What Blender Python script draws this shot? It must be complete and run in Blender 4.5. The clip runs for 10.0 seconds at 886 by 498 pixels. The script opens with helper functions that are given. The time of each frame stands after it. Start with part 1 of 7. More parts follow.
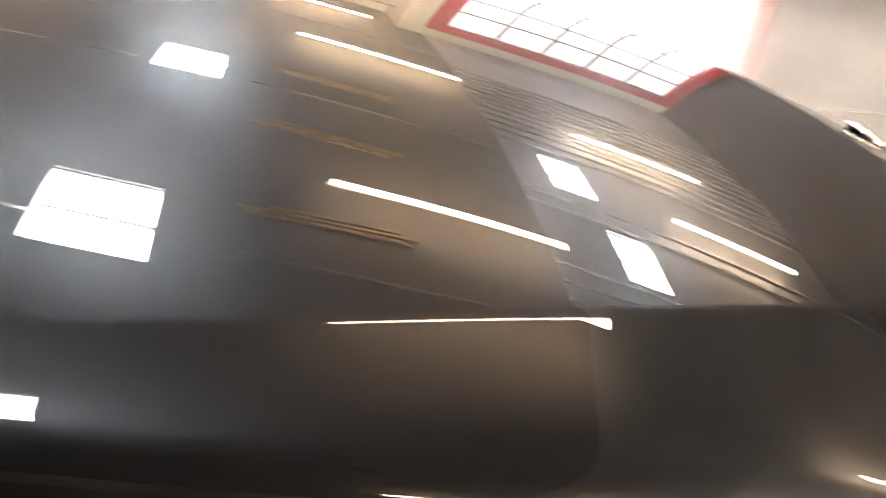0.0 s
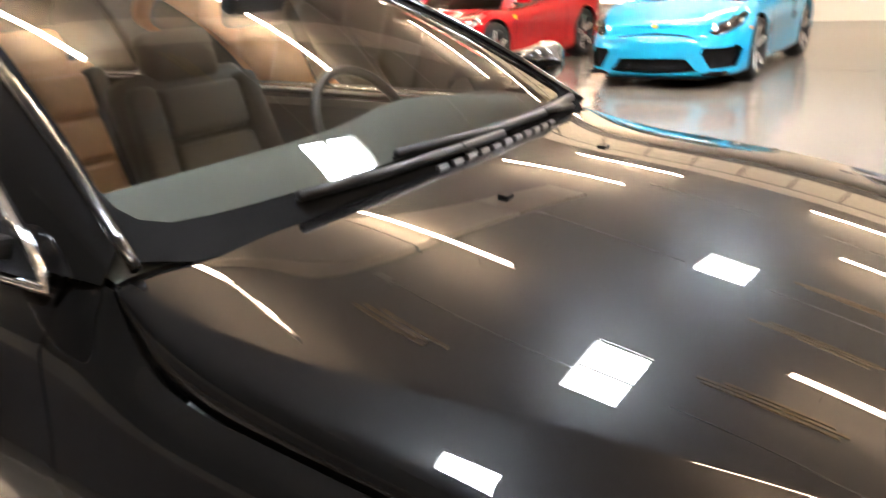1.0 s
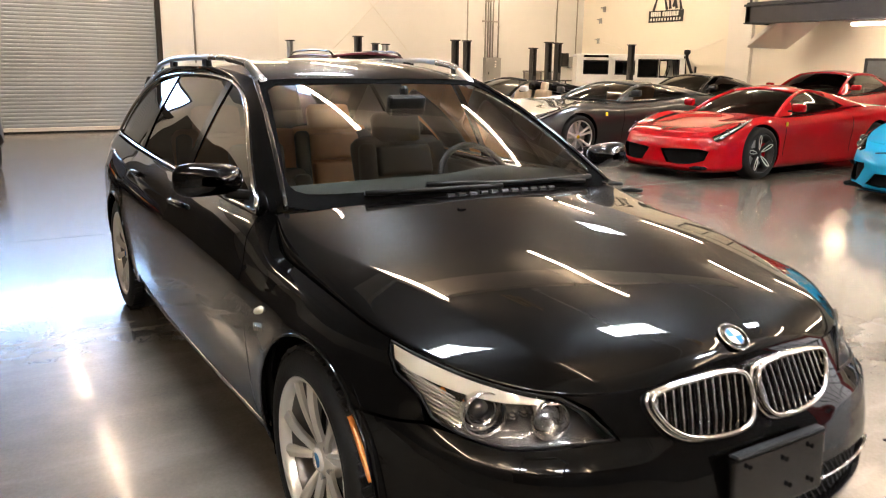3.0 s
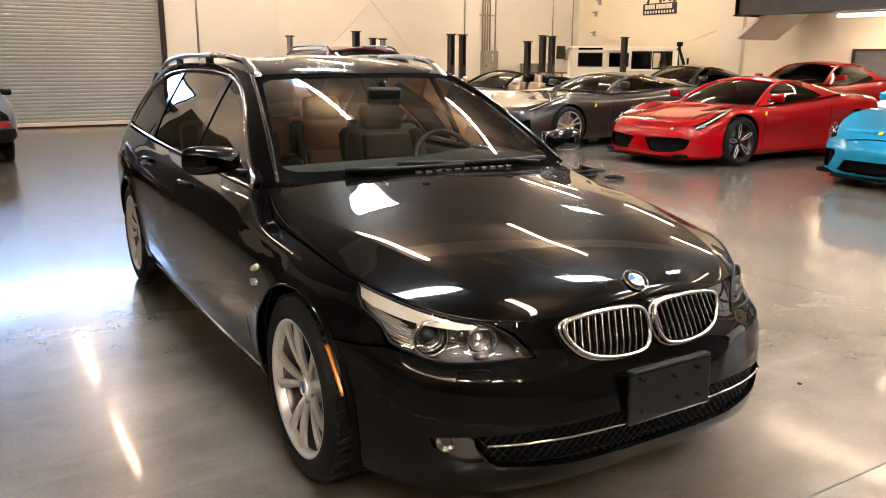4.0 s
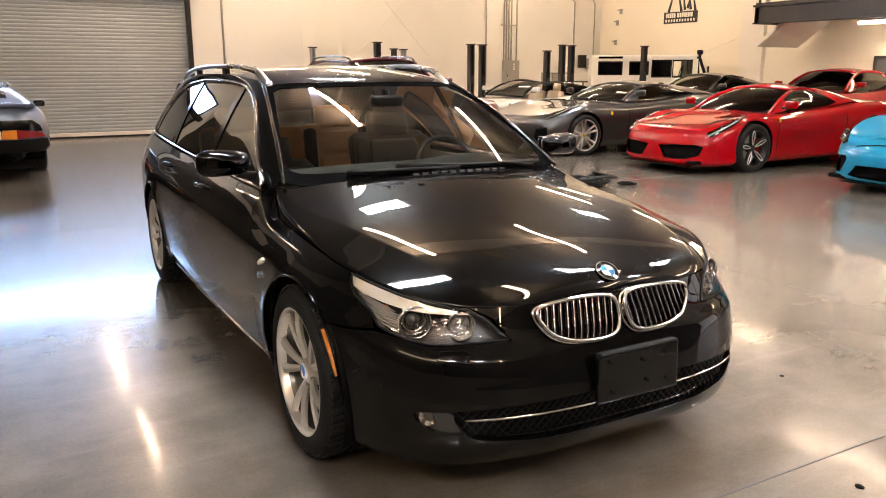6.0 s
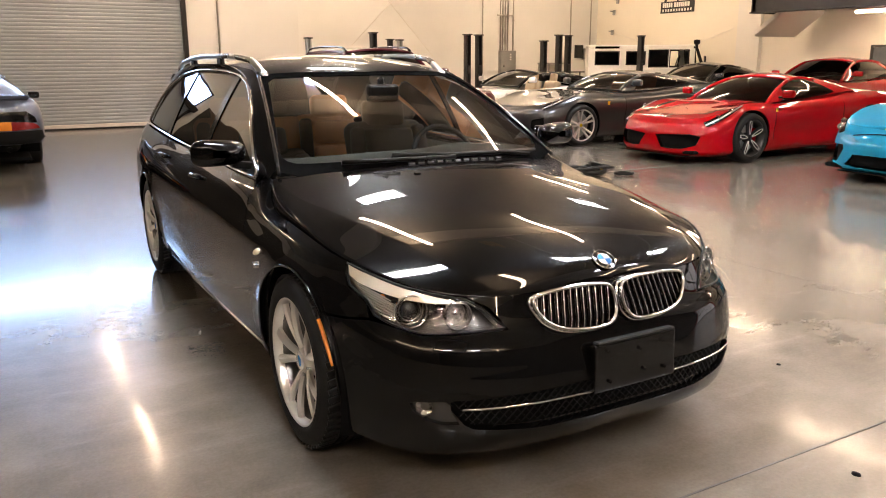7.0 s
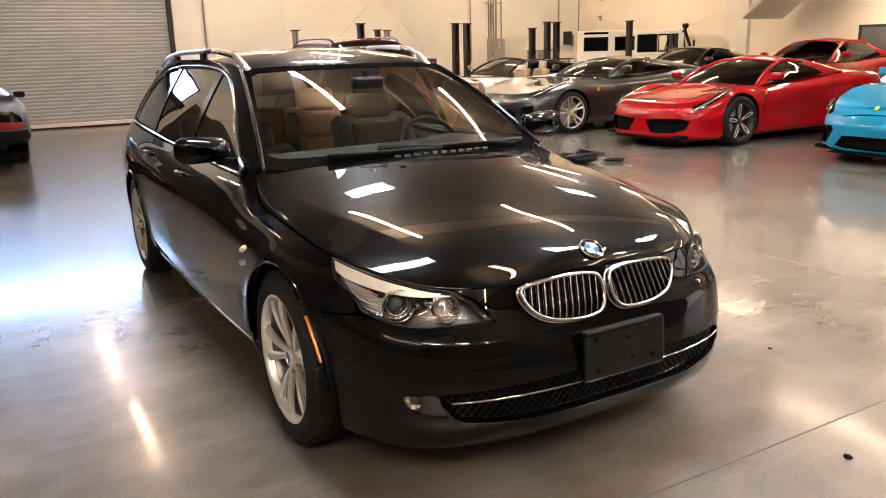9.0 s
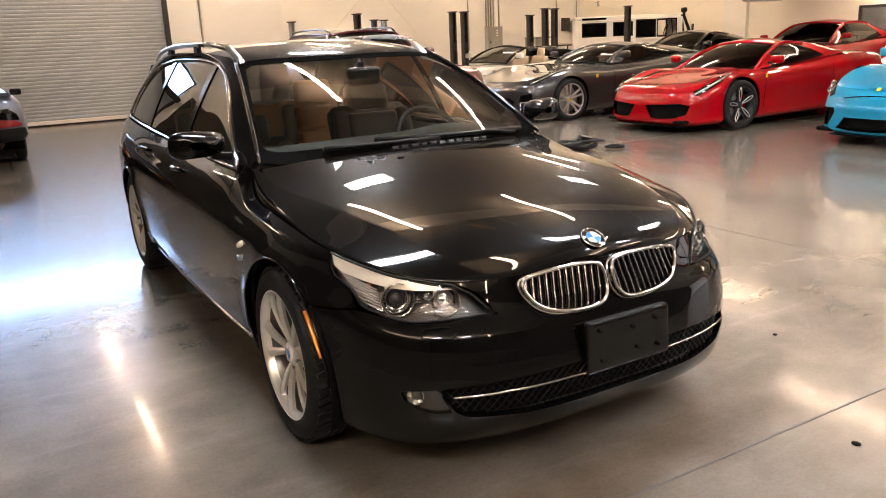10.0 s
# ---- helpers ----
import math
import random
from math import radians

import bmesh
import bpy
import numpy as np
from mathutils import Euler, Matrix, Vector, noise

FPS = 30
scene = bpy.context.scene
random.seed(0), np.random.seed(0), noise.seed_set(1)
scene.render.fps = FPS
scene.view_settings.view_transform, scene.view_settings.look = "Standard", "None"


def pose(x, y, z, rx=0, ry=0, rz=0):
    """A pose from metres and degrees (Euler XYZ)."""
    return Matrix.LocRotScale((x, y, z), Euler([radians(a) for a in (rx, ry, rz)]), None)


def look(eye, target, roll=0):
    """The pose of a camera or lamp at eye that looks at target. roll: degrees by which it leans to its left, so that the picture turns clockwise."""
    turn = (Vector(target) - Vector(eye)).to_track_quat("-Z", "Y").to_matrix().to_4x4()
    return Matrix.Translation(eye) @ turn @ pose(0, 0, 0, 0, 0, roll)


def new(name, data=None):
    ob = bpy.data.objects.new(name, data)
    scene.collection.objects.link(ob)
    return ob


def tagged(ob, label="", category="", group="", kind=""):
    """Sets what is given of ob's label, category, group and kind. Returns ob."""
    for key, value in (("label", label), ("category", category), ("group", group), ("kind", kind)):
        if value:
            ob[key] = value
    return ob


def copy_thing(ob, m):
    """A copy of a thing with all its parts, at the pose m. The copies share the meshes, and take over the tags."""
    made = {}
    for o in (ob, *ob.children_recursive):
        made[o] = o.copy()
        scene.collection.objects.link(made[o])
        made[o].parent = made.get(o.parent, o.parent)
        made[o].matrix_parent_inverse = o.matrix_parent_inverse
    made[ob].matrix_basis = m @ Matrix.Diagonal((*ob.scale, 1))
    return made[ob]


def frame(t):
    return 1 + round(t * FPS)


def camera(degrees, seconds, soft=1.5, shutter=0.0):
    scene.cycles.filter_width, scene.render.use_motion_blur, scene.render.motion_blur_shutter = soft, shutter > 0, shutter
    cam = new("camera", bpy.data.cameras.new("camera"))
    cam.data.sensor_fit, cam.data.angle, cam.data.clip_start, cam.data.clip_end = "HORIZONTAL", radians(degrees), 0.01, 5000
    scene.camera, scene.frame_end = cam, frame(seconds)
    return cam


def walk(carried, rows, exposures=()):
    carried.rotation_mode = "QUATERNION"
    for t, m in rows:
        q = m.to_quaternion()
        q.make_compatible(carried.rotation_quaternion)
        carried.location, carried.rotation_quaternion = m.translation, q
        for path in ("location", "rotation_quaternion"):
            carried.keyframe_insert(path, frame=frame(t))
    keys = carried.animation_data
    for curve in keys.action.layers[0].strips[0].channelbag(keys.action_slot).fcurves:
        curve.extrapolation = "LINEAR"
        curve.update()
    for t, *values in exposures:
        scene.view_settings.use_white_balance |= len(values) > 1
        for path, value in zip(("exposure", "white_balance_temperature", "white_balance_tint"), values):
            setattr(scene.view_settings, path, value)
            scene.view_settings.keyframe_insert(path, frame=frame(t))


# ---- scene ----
cam = camera(59.0, 10.0, soft=1.0, shutter=0.3)
PATH = [
    (0, (-1.059, 0.185, 1.11), (-0.189, 0.008, 0.649), 6.8),
    (0.2, (-1.057, 0.14, 1.135), (-0.173, 0.147, 0.668), 4.2),
    (0.4, (-1.094, 0.01, 1.189), (-0.231, 0.241, 0.739), -0.2),
    (0.6, (-1.158, -0.093, 1.242), (-0.323, 0.253, 0.816), -2.1),
    (0.8, (-1.209, -0.203, 1.276), (0.418, 0.648, 0.484), -2.5),
    (1.0, (-1.306, -0.355, 1.313), (-0.534, 0.187, 0.98), -3.2),
    (1.5, (-1.385, -0.705, 1.39), (-0.02, 0.638, 0.813), -1.7),
    (2, (-1.516, -1.168, 1.453), (-0.312, 0.355, 0.975), -1.0),
    (2.5, (-1.636, -1.564, 1.468), (-0.549, 0.06, 1.042), 0.1),
    (3, (-1.63, -1.917, 1.426), (-0.61, -0.258, 0.971), 0.8),
    (3.2, (-1.642, -2.041, 1.44), (-0.626, -0.385, 0.965), 0.3),
    (4.3, (-1.783, -2.518, 1.438), (-0.78, -0.852, 0.972), 0.4),
    (4.5, (-1.778, -2.58, 1.434), (-0.784, -0.907, 0.972), 0.3),
    (5, (-1.779, -2.678, 1.437), (-0.806, -0.989, 0.989), 0.2),
    (5.5, (-1.771, -2.68, 1.44), (-0.814, -0.98, 0.998), 0.1),
    (7, (-1.755, -2.672, 1.427), (-0.796, -0.98, 0.957), -0.2),
    (7.5, (-1.751, -2.673, 1.428), (-0.794, -0.982, 0.953), -0.4),
    (8, (-1.747, -2.675, 1.432), (-0.787, -0.988, 0.952), -0.8),
    (8.5, (-1.739, -2.673, 1.434), (-0.774, -0.99, 0.948), -1.1),
    (9, (-1.722, -2.668, 1.432), (-0.754, -0.989, 0.937), -1.5),
    (9.5, (-1.701, -2.646, 1.427), (-0.731, -0.972, 0.919), -1.9),
    (10, (-1.695, -2.636, 1.429), (-0.735, -0.961, 0.909), -2.6),
]
walk(cam, [(t, look(e, a, r)) for t, e, a, r in PATH], exposures=[(0, 2.22, 6650, 18), (0.7, 2.22, 6600, 18), (1.2, 2.0, 6450, 16), (1.5, 1.9, 6350, 15), (2.2, 1.49, 6150, 14), (3.2, 1.0, 6450, 16), (4.3, .89, 6650, 18), (10, .88, 6750, 20)])

# ---- light: daylight from the sky through high windows and skylights, and warm ceiling tubes, some added as fill ----
world = bpy.data.worlds.new("sky")
scene.world = world
world.use_nodes = True
sky = world.node_tree.nodes.new("ShaderNodeTexSky")
sky.sky_type, sky.sun_disc, sky.sun_elevation, sky.sun_rotation = "NISHITA", False, radians(50), radians(20)
world.node_tree.nodes["Background"].inputs[1].default_value = 0.12
world.node_tree.links.new(sky.outputs[0], world.node_tree.nodes["Background"].inputs[0])
TUBE_GLOW, TUBE_COLOUR = 48.0, (1.0, 0.77, 0.51)
SKY_GLOW = 16.0


# ---- materials ----
def material(name, base=(.5, .5, .5), rough=.5, metal=0.0, coat=0.0, coat_rough=.03, spec=.5, bump=0.0, scale=20.0,
             vary=0.0, vary_scale=3.0, rough_vary=0.0, emit=None, glow=0.0, sheen=0.0):
    """A principled material with colour variation at two scales, uneven gloss and fine relief."""
    m = bpy.data.materials.new(name)
    m.use_nodes = True
    t = m.node_tree
    b = t.nodes["Principled BSDF"]
    b.inputs["Base Color"].default_value = (*base, 1)
    b.inputs["Roughness"].default_value = rough
    b.inputs["Metallic"].default_value = metal
    b.inputs["Coat Weight"].default_value = coat
    b.inputs["Coat Roughness"].default_value = coat_rough
    b.inputs["Specular IOR Level"].default_value = spec
    b.inputs["Sheen Weight"].default_value = sheen
    if emit:
        b.inputs["Emission Color"].default_value = (*emit, 1)
        b.inputs["Emission Strength"].default_value = glow
    if vary or bump or rough_vary:
        geo = t.nodes.new("ShaderNodeTexCoord")
        big, fine = t.nodes.new("ShaderNodeTexNoise"), t.nodes.new("ShaderNodeTexNoise")
        big.inputs["Scale"].default_value, fine.inputs["Scale"].default_value = vary_scale, scale
        big.inputs["Detail"].default_value, fine.inputs["Detail"].default_value = 6, 3
        for n in (big, fine):
            t.links.new(geo.outputs["Object"], n.inputs["Vector"])
        if vary:
            both = t.nodes.new("ShaderNodeMath")
            both.operation = "MULTIPLY_ADD"
            both.inputs[1].default_value = .35
            t.links.new(fine.outputs["Fac"], both.inputs[0])
            t.links.new(big.outputs["Fac"], both.inputs[2])
            ramp = t.nodes.new("ShaderNodeValToRGB")
            ramp.color_ramp.elements[0].position, ramp.color_ramp.elements[1].position = .38, .95
            ramp.color_ramp.elements[0].color = (*[max(0, c * (1 - vary)) for c in base], 1)
            ramp.color_ramp.elements[1].color = (*[min(1, c * (1 + vary)) for c in base], 1)
            t.links.new(both.outputs[0], ramp.inputs[0])
            t.links.new(ramp.outputs[0], b.inputs["Base Color"])
        if rough_vary:
            r = t.nodes.new("ShaderNodeMapRange")
            r.inputs[3].default_value, r.inputs[4].default_value = max(.0, rough - rough_vary), rough + rough_vary
            t.links.new(big.outputs["Fac"], r.inputs[0])
            t.links.new(r.outputs[0], b.inputs["Roughness"])
        if bump:
            u = t.nodes.new("ShaderNodeBump")
            u.inputs["Strength"].default_value, u.inputs["Distance"].default_value = bump, .004
            t.links.new(fine.outputs["Fac"], u.inputs["Height"])
            t.links.new(u.outputs[0], b.inputs["Normal"])
    return m


def pane(name, tint=(.8, .85, .83), gloss=1.0, ior=1.5):
    """A thin sheet of glass: it lets tinted light through and mirrors more at a slant."""
    m = bpy.data.materials.new(name)
    m.use_nodes = True
    t = m.node_tree
    t.nodes.remove(t.nodes["Principled BSDF"])
    clear, shine, mix, fres = (t.nodes.new(n) for n in ("ShaderNodeBsdfTransparent", "ShaderNodeBsdfGlossy", "ShaderNodeMixShader", "ShaderNodeFresnel"))
    clear.inputs[0].default_value = (*tint, 1)
    shine.inputs[0].default_value = (gloss, gloss, gloss, 1)
    shine.inputs["Roughness"].default_value = .0
    fres.inputs[0].default_value = ior
    t.links.new(fres.outputs[0], mix.inputs[0])
    t.links.new(clear.outputs[0], mix.inputs[1])
    t.links.new(shine.outputs[0], mix.inputs[2])
    t.links.new(mix.outputs[0], t.nodes["Material Output"].inputs[0])
    return m


BLACK_PAINT = material("black_paint", (.0016, .0015, .0015), .30, .0, 1.0, .006, .022, vary=.2, vary_scale=2)
BLACK_PAINT.node_tree.nodes["Principled BSDF"].inputs["Coat IOR"].default_value = 1.40
RED_PAINT = material("red_paint", (.33, .0008, .004), .4, .0, 1.0, .02, .02, vary=.06)
DARK_RED_PAINT = material("dark_red_paint", (.22, .001, .003), .4, .0, 1.0, .03, .02, vary=.06)
BURGUNDY_PAINT = material("burgundy_paint", (.055, .004, .009), .35, .2, 1.0, .02, .1, vary=.1)
BLUE_PAINT = material("blue_paint", (.003, .20, .34), .4, .0, 1.0, .02, .02, vary=.06)
GREY_PAINT = material("grey_metallic_paint", (.028, .027, .026), .30, .4, 1.0, .02, vary=.1)
SILVER_BLUE_PAINT = material("silver_blue_paint", (.085, .10, .135), .35, .5, 1.0, .03, vary=.1)
WHITE_PAINT = material("white_paint", (.72, .69, .64), .35, .0, 1.0, .03, vary=.04)
CREAM_PAINT = material("cream_white_paint", (.90, .90, .87), .4, .0, .5, .08, vary=.06)
DARK_PAINT = material("dark_grey_paint", (.02, .02, .021), .25, .3, 1.0, .02, vary=.1)
BROWN_PAINT = material("brown_metallic_paint", (.10, .085, .07), .3, .6, 1.0, .03, vary=.1)
CHROME = material("chrome", (.80, .79, .77), .06, 1.0, rough_vary=.03, vary=.05)
SATIN_METAL = material("satin_aluminium", (.62, .61, .59), .28, 1.0, rough_vary=.06, vary=.08)
WHEEL_SILVER = material("silver_wheel_lacquer", (.80, .77, .71), .30, .72, .5, .06, vary=.06)
# Wheel silver toned down: the shade behind the spokes is in the colour.
SHADED_BARREL = material("shade_toned_barrel", (.16, .152, .14), .36, .7, .3, .1, vary=.2)
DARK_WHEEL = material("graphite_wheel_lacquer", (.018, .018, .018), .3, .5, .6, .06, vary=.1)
ALLOY_SILVER = material("bright_alloy", (.50, .48, .45), .28, .85, .4, .06, vary=.08)
RUBBER = material("tyre_rubber", (.008, .0078, .0075), .68, spec=.25, bump=.3, scale=120, vary=.3, rough_vary=.1)
BLACK_PLASTIC = material("black_plastic", (.005, .005, .005), .42, spec=.16, bump=.25, scale=300, vary=.25)
GLOSS_BLACK = material("gloss_black_plastic", (.003, .003, .003), .10, spec=.45, vary=.2)
BORDER_BLACK = material("screen_border_black", (.004, .004, .004), .2, spec=0, vary=.2)
# Near black: shade of gaps and recesses, also real liners and undershields.
SHADOW_GAP = material("shadow_and_undershield", (.005, .005, .005), .9, spec=.05, vary=.3)
LAMP_HOUSING = material("lamp_housing_black", (.012, .0115, .011), .3, .2, vary=.2)
LAMP_RIB = material("lamp_rib_silver", (.78, .76, .72), .25, .45, vary=.05)
LAMP_CHROME = material("lamp_reflector", (.85, .84, .82), .1, 1.0, vary=.05)
BROW = material("lamp_brow_lens", (.95, .92, .84), .22, coat=1.0, vary=.05)
AMBER = material("amber_lens", (.75, .22, .02), .2, coat=.8, vary=.1)
RED_LENS = material("red_lens", (.24, .014, .012), .2, coat=.8, vary=.1)
WHITE_LENS = material("clear_side_lens", (.85, .78, .62), .22, coat=.8, vary=.05)
BULB = material("lamp_projector_glass", (.03, .032, .036), .08, .0, 1.0, .01, vary=.05)
REFLECTOR_GLASS = material("fluted_lamp_glass", (.62, .64, .66), .22, .75, .8, .02, bump=.3, scale=90, vary=.2)
BADGE_BLUE = material("badge_blue", (.05, .22, .55), .15, coat=1.0, vary=.04)
BADGE_WHITE = material("badge_white", (.85, .85, .85), .15, coat=1.0, vary=.03)
YELLOW = material("yellow_enamel", (.80, .55, .03), .2, coat=1.0, vary=.05)
TAN = material("tan_leather", (.62, .27, .10), .48, bump=.35, scale=160, vary=.22, vary_scale=5, rough_vary=.08)
BEIGE = material("beige_leather", (.50, .38, .25), .5, bump=.35, scale=160, vary=.15, vary_scale=5, rough_vary=.08)
DASH = material("dark_dashboard_vinyl", (.052, .052, .046), .6, spec=.2, bump=.4, scale=220, vary=.2)
SCREEN_GLASS = pane("windscreen_glass", (.90, .94, .91), ior=1.68)
SIDE_GLASS = pane("side_glass", (.13, .135, .13))
DARK_GLASS = pane("dark_tinted_glass", (.10, .10, .10))
LENS = pane("lamp_lens", (.92, .92, .92), ior=1.42)
MIRROR = material("mirror_glass", (.9, .9, .9), .0, 1.0, vary=.01)
SMOKE = material("smoked_lens_plastic", (.05, .048, .045), .18, coat=.8, vary=.1)
GREY_LEATHER = material("grey_brown_leather", (.10, .083, .064), .5, bump=.35, scale=160, vary=.2, vary_scale=5, rough_vary=.08)


def concrete():
    """Sealed concrete: broad clouds, trowel marks, fine speckle, pale scuffs and dark specks, with uneven gloss."""
    m = material("polished_concrete", (.2, .18, .15), .26, coat=.30, coat_rough=.045, spec=.30)
    t = m.node_tree
    b = t.nodes["Principled BSDF"]
    co = t.nodes.new("ShaderNodeTexCoord")

    def noise(scale, detail, rough=.55, squeeze=None):
        n = t.nodes.new("ShaderNodeTexNoise")
        n.inputs["Scale"].default_value, n.inputs["Detail"].default_value, n.inputs["Roughness"].default_value = scale, detail, rough
        src = co.outputs["Object"]
        if squeeze:
            mp = t.nodes.new("ShaderNodeMapping")
            mp.inputs["Scale"].default_value = squeeze
            mp.inputs["Rotation"].default_value = (0, 0, .5)
            t.links.new(src, mp.inputs[0])
            src = mp.outputs[0]
        t.links.new(src, n.inputs["Vector"])
        return n.outputs["Fac"]

    def calc(op, a, v, c=None):
        n = t.nodes.new("ShaderNodeMath")
        n.operation = op
        t.links.new(a, n.inputs[0])
        if isinstance(v, float):
            n.inputs[1].default_value = v
        else:
            t.links.new(v, n.inputs[1])
        if c is not None:
            t.links.new(c, n.inputs[2])
        return n.outputs[0]

    def ramp(fac, stops):
        r = t.nodes.new("ShaderNodeValToRGB")
        for k, (p, c) in enumerate(stops):
            e = r.color_ramp.elements[k] if k < 2 else r.color_ramp.elements.new(p)
            e.position, e.color = p, (*c, 1)
        t.links.new(fac, r.inputs[0])
        return r.outputs[0]
    cloud, mid, fine, sweep = noise(.30, 5), noise(1.9, 7, .60), noise(70, 3), noise(1.0, 6, .6, (.9, 4.5, 1))
    total = calc("MULTIPLY_ADD", mid, .55, calc("MULTIPLY", cloud, .45))
    total = calc("MULTIPLY_ADD", fine, .16, total)
    total = calc("MULTIPLY_ADD", sweep, .20, total)
    base = ramp(total, [(.48, (.052, .043, .033)), (.90, (.185, .161, .132)), (.66, (.106, .090, .071))])
    scuff = ramp(noise(3.2, 8, .60, (.5, 3.0, 1)), [(.56, (0, 0, 0)), (.80, (.030, .028, .026))])
    add = t.nodes.new("ShaderNodeMix")
    add.data_type, add.blend_type = "RGBA", "ADD"
    add.inputs[0].default_value = 1.0
    t.links.new(base, add.inputs[6])
    t.links.new(scuff, add.inputs[7])
    vo = t.nodes.new("ShaderNodeTexVoronoi")
    vo.inputs["Scale"].default_value = 2.3
    t.links.new(co.outputs["Object"], vo.inputs["Vector"])
    speck = ramp(vo.outputs["Distance"], [(.018, (.25, .22, .2)), (.030, (1, 1, 1))])
    mul = t.nodes.new("ShaderNodeMix")
    mul.data_type, mul.blend_type = "RGBA", "MULTIPLY"
    mul.inputs[0].default_value = 1.0
    t.links.new(add.outputs[2], mul.inputs[6])
    t.links.new(speck, mul.inputs[7])
    t.links.new(mul.outputs[2], b.inputs["Base Color"])
    r = t.nodes.new("ShaderNodeMapRange")
    r.inputs[1].default_value, r.inputs[2].default_value, r.inputs[3].default_value, r.inputs[4].default_value = .35, .7, .06, .14
    t.links.new(mid, r.inputs[0])
    t.links.new(r.outputs[0], b.inputs["Coat Roughness"])
    u = t.nodes.new("ShaderNodeBump")
    u.inputs["Strength"].default_value, u.inputs["Distance"].default_value = .02, .01
    t.links.new(sweep, u.inputs["Height"])
    t.links.new(u.outputs[0], b.inputs["Coat Normal"])
    return m


CONCRETE = concrete()
JOINT = material("joint_filler", (.05, .045, .04), .6, vary=.3)
WALL = material("painted_wall", (.80, .805, .785), .65, bump=.12, scale=40, vary=.06, vary_scale=.5)
WHITE_WALL = material("white_painted_wall", (.76, .74, .69), .65, bump=.12, scale=40, vary=.05, vary_scale=.5)
CREAM_WALL = material("cream_painted_wall", (.80, .755, .65), .65, bump=.12, scale=40, vary=.05, vary_scale=.5)
CEILING = material("brown_grey_ceiling_deck", (.275, .245, .21), .7, bump=.1, scale=20, vary=.12, vary_scale=.4)
DOOR_GREY = material("grey_door_slat", (.325, .355, .375), .45, .2, bump=.1, scale=30, vary=.10, vary_scale=1.2, rough_vary=.08)
# For walls out of view, dark so the black paint mirrors darkness.
DARK_UNSEEN_WALL = material("dark_unseen_wall", (.035, .033, .031), .6, bump=.12, scale=40, vary=.2, vary_scale=.5)
# Dimmer grey stands for weak light on these unseen surfaces.
SHADE_TONED = material("shade_toned_grey", (.22, .22, .195), .7, bump=.1, scale=20, vary=.3, vary_scale=.5)
STEEL_DARK = material("dark_painted_steel", (.022, .021, .020), .4, .2, vary=.25, vary_scale=4)
STEEL_GREY = material("grey_enamel_steel", (.33, .33, .32), .4, .2, vary=.1, vary_scale=3)
GALV = material("galvanised_conduit", (.50, .48, .44), .35, .8, vary=.1)
SIGN_BLACK = material("sign_black", (.02, .02, .02), .4, vary=.2)
SIGN_WHITE = material("sign_white", (.80, .78, .72), .5, vary=.05)
TUBE = material("glowing_tube", (.9, .9, .9), .4, emit=TUBE_COLOUR, glow=TUBE_GLOW)
SKY_LIGHT = material("bright_sky", (.5, .6, .8), .9, emit=(.36, .62, 1.0), glow=SKY_GLOW * .88)
DAY_LIGHT = material("bright_cloud", (.9, .9, .9), .9, emit=(.80, .92, 1.0), glow=SKY_GLOW * 6)
WHITE_PANE = material("milky_roof_pane", (.8, .8, .8), .5, emit=(.95, .97, 1.0), glow=SKY_GLOW * .05)
ROOF_DECK = material("pale_grey_roof_deck", (.55, .54, .52), .45, .2, vary=.2, vary_scale=.8, rough_vary=.1)
RED_STEEL = material("red_painted_steel", (.45, .01, .02), .4, vary=.1)
FABRIC_BLACK = material("black_webbing", (.015, .015, .015), .8, bump=.5, scale=300, vary=.3)


# ---- mesh helpers ----
def finish(name, verts, faces, mat, parent=None, label="", soft=True, normals=None):
    me = bpy.data.meshes.new(name)
    me.from_pydata([tuple(v) for v in verts], [], faces)
    me.validate()
    me.update()
    for p in me.polygons:
        p.use_smooth = soft
    me.materials.append(mat)
    ob = new(name, me)
    if normals:
        me.normals_split_custom_set(normals)
    if parent:
        ob.parent = parent
    if label:
        ob["label"] = label
    return ob


def part(name, bm, mat, parent=None, label="", soft=False):
    """One bmesh as one object under a thing."""
    me = bpy.data.meshes.new(name)
    bmesh.ops.recalc_face_normals(bm, faces=bm.faces)
    bm.to_mesh(me)
    bm.free()
    for p in me.polygons:
        p.use_smooth = soft
    me.materials.append(mat)
    ob = new(name, me)
    if parent:
        ob.parent = parent
    if label:
        ob["label"] = label
    return ob


def thing(name, label, category, m=None, group="", kind=""):
    ob = new(name)
    ob.empty_display_size = .1
    if m is not None:
        ob.matrix_basis = m
    return tagged(ob, label, category, group, kind)


def box(size, at=(0, 0, 0), bevel=.004, turn=None, seg=1, bm=None):
    """A box with eased edges in a bmesh."""
    b = bmesh.new()
    bmesh.ops.create_cube(b, size=1.0)
    bmesh.ops.scale(b, vec=size, verts=b.verts)
    if bevel:
        bmesh.ops.bevel(b, geom=b.edges[:], offset=min(bevel, min(size) * .45), segments=seg, affect="EDGES", profile=.6)
    if turn:
        bmesh.ops.rotate(b, cent=(0, 0, 0), matrix=Euler([radians(a) for a in turn]).to_matrix(), verts=b.verts)
    bmesh.ops.translate(b, vec=at, verts=b.verts)
    if bm is None:
        return b
    me = bpy.data.meshes.new("tmp")
    b.to_mesh(me)
    b.free()
    bm.from_mesh(me)
    bpy.data.meshes.remove(me)
    return bm


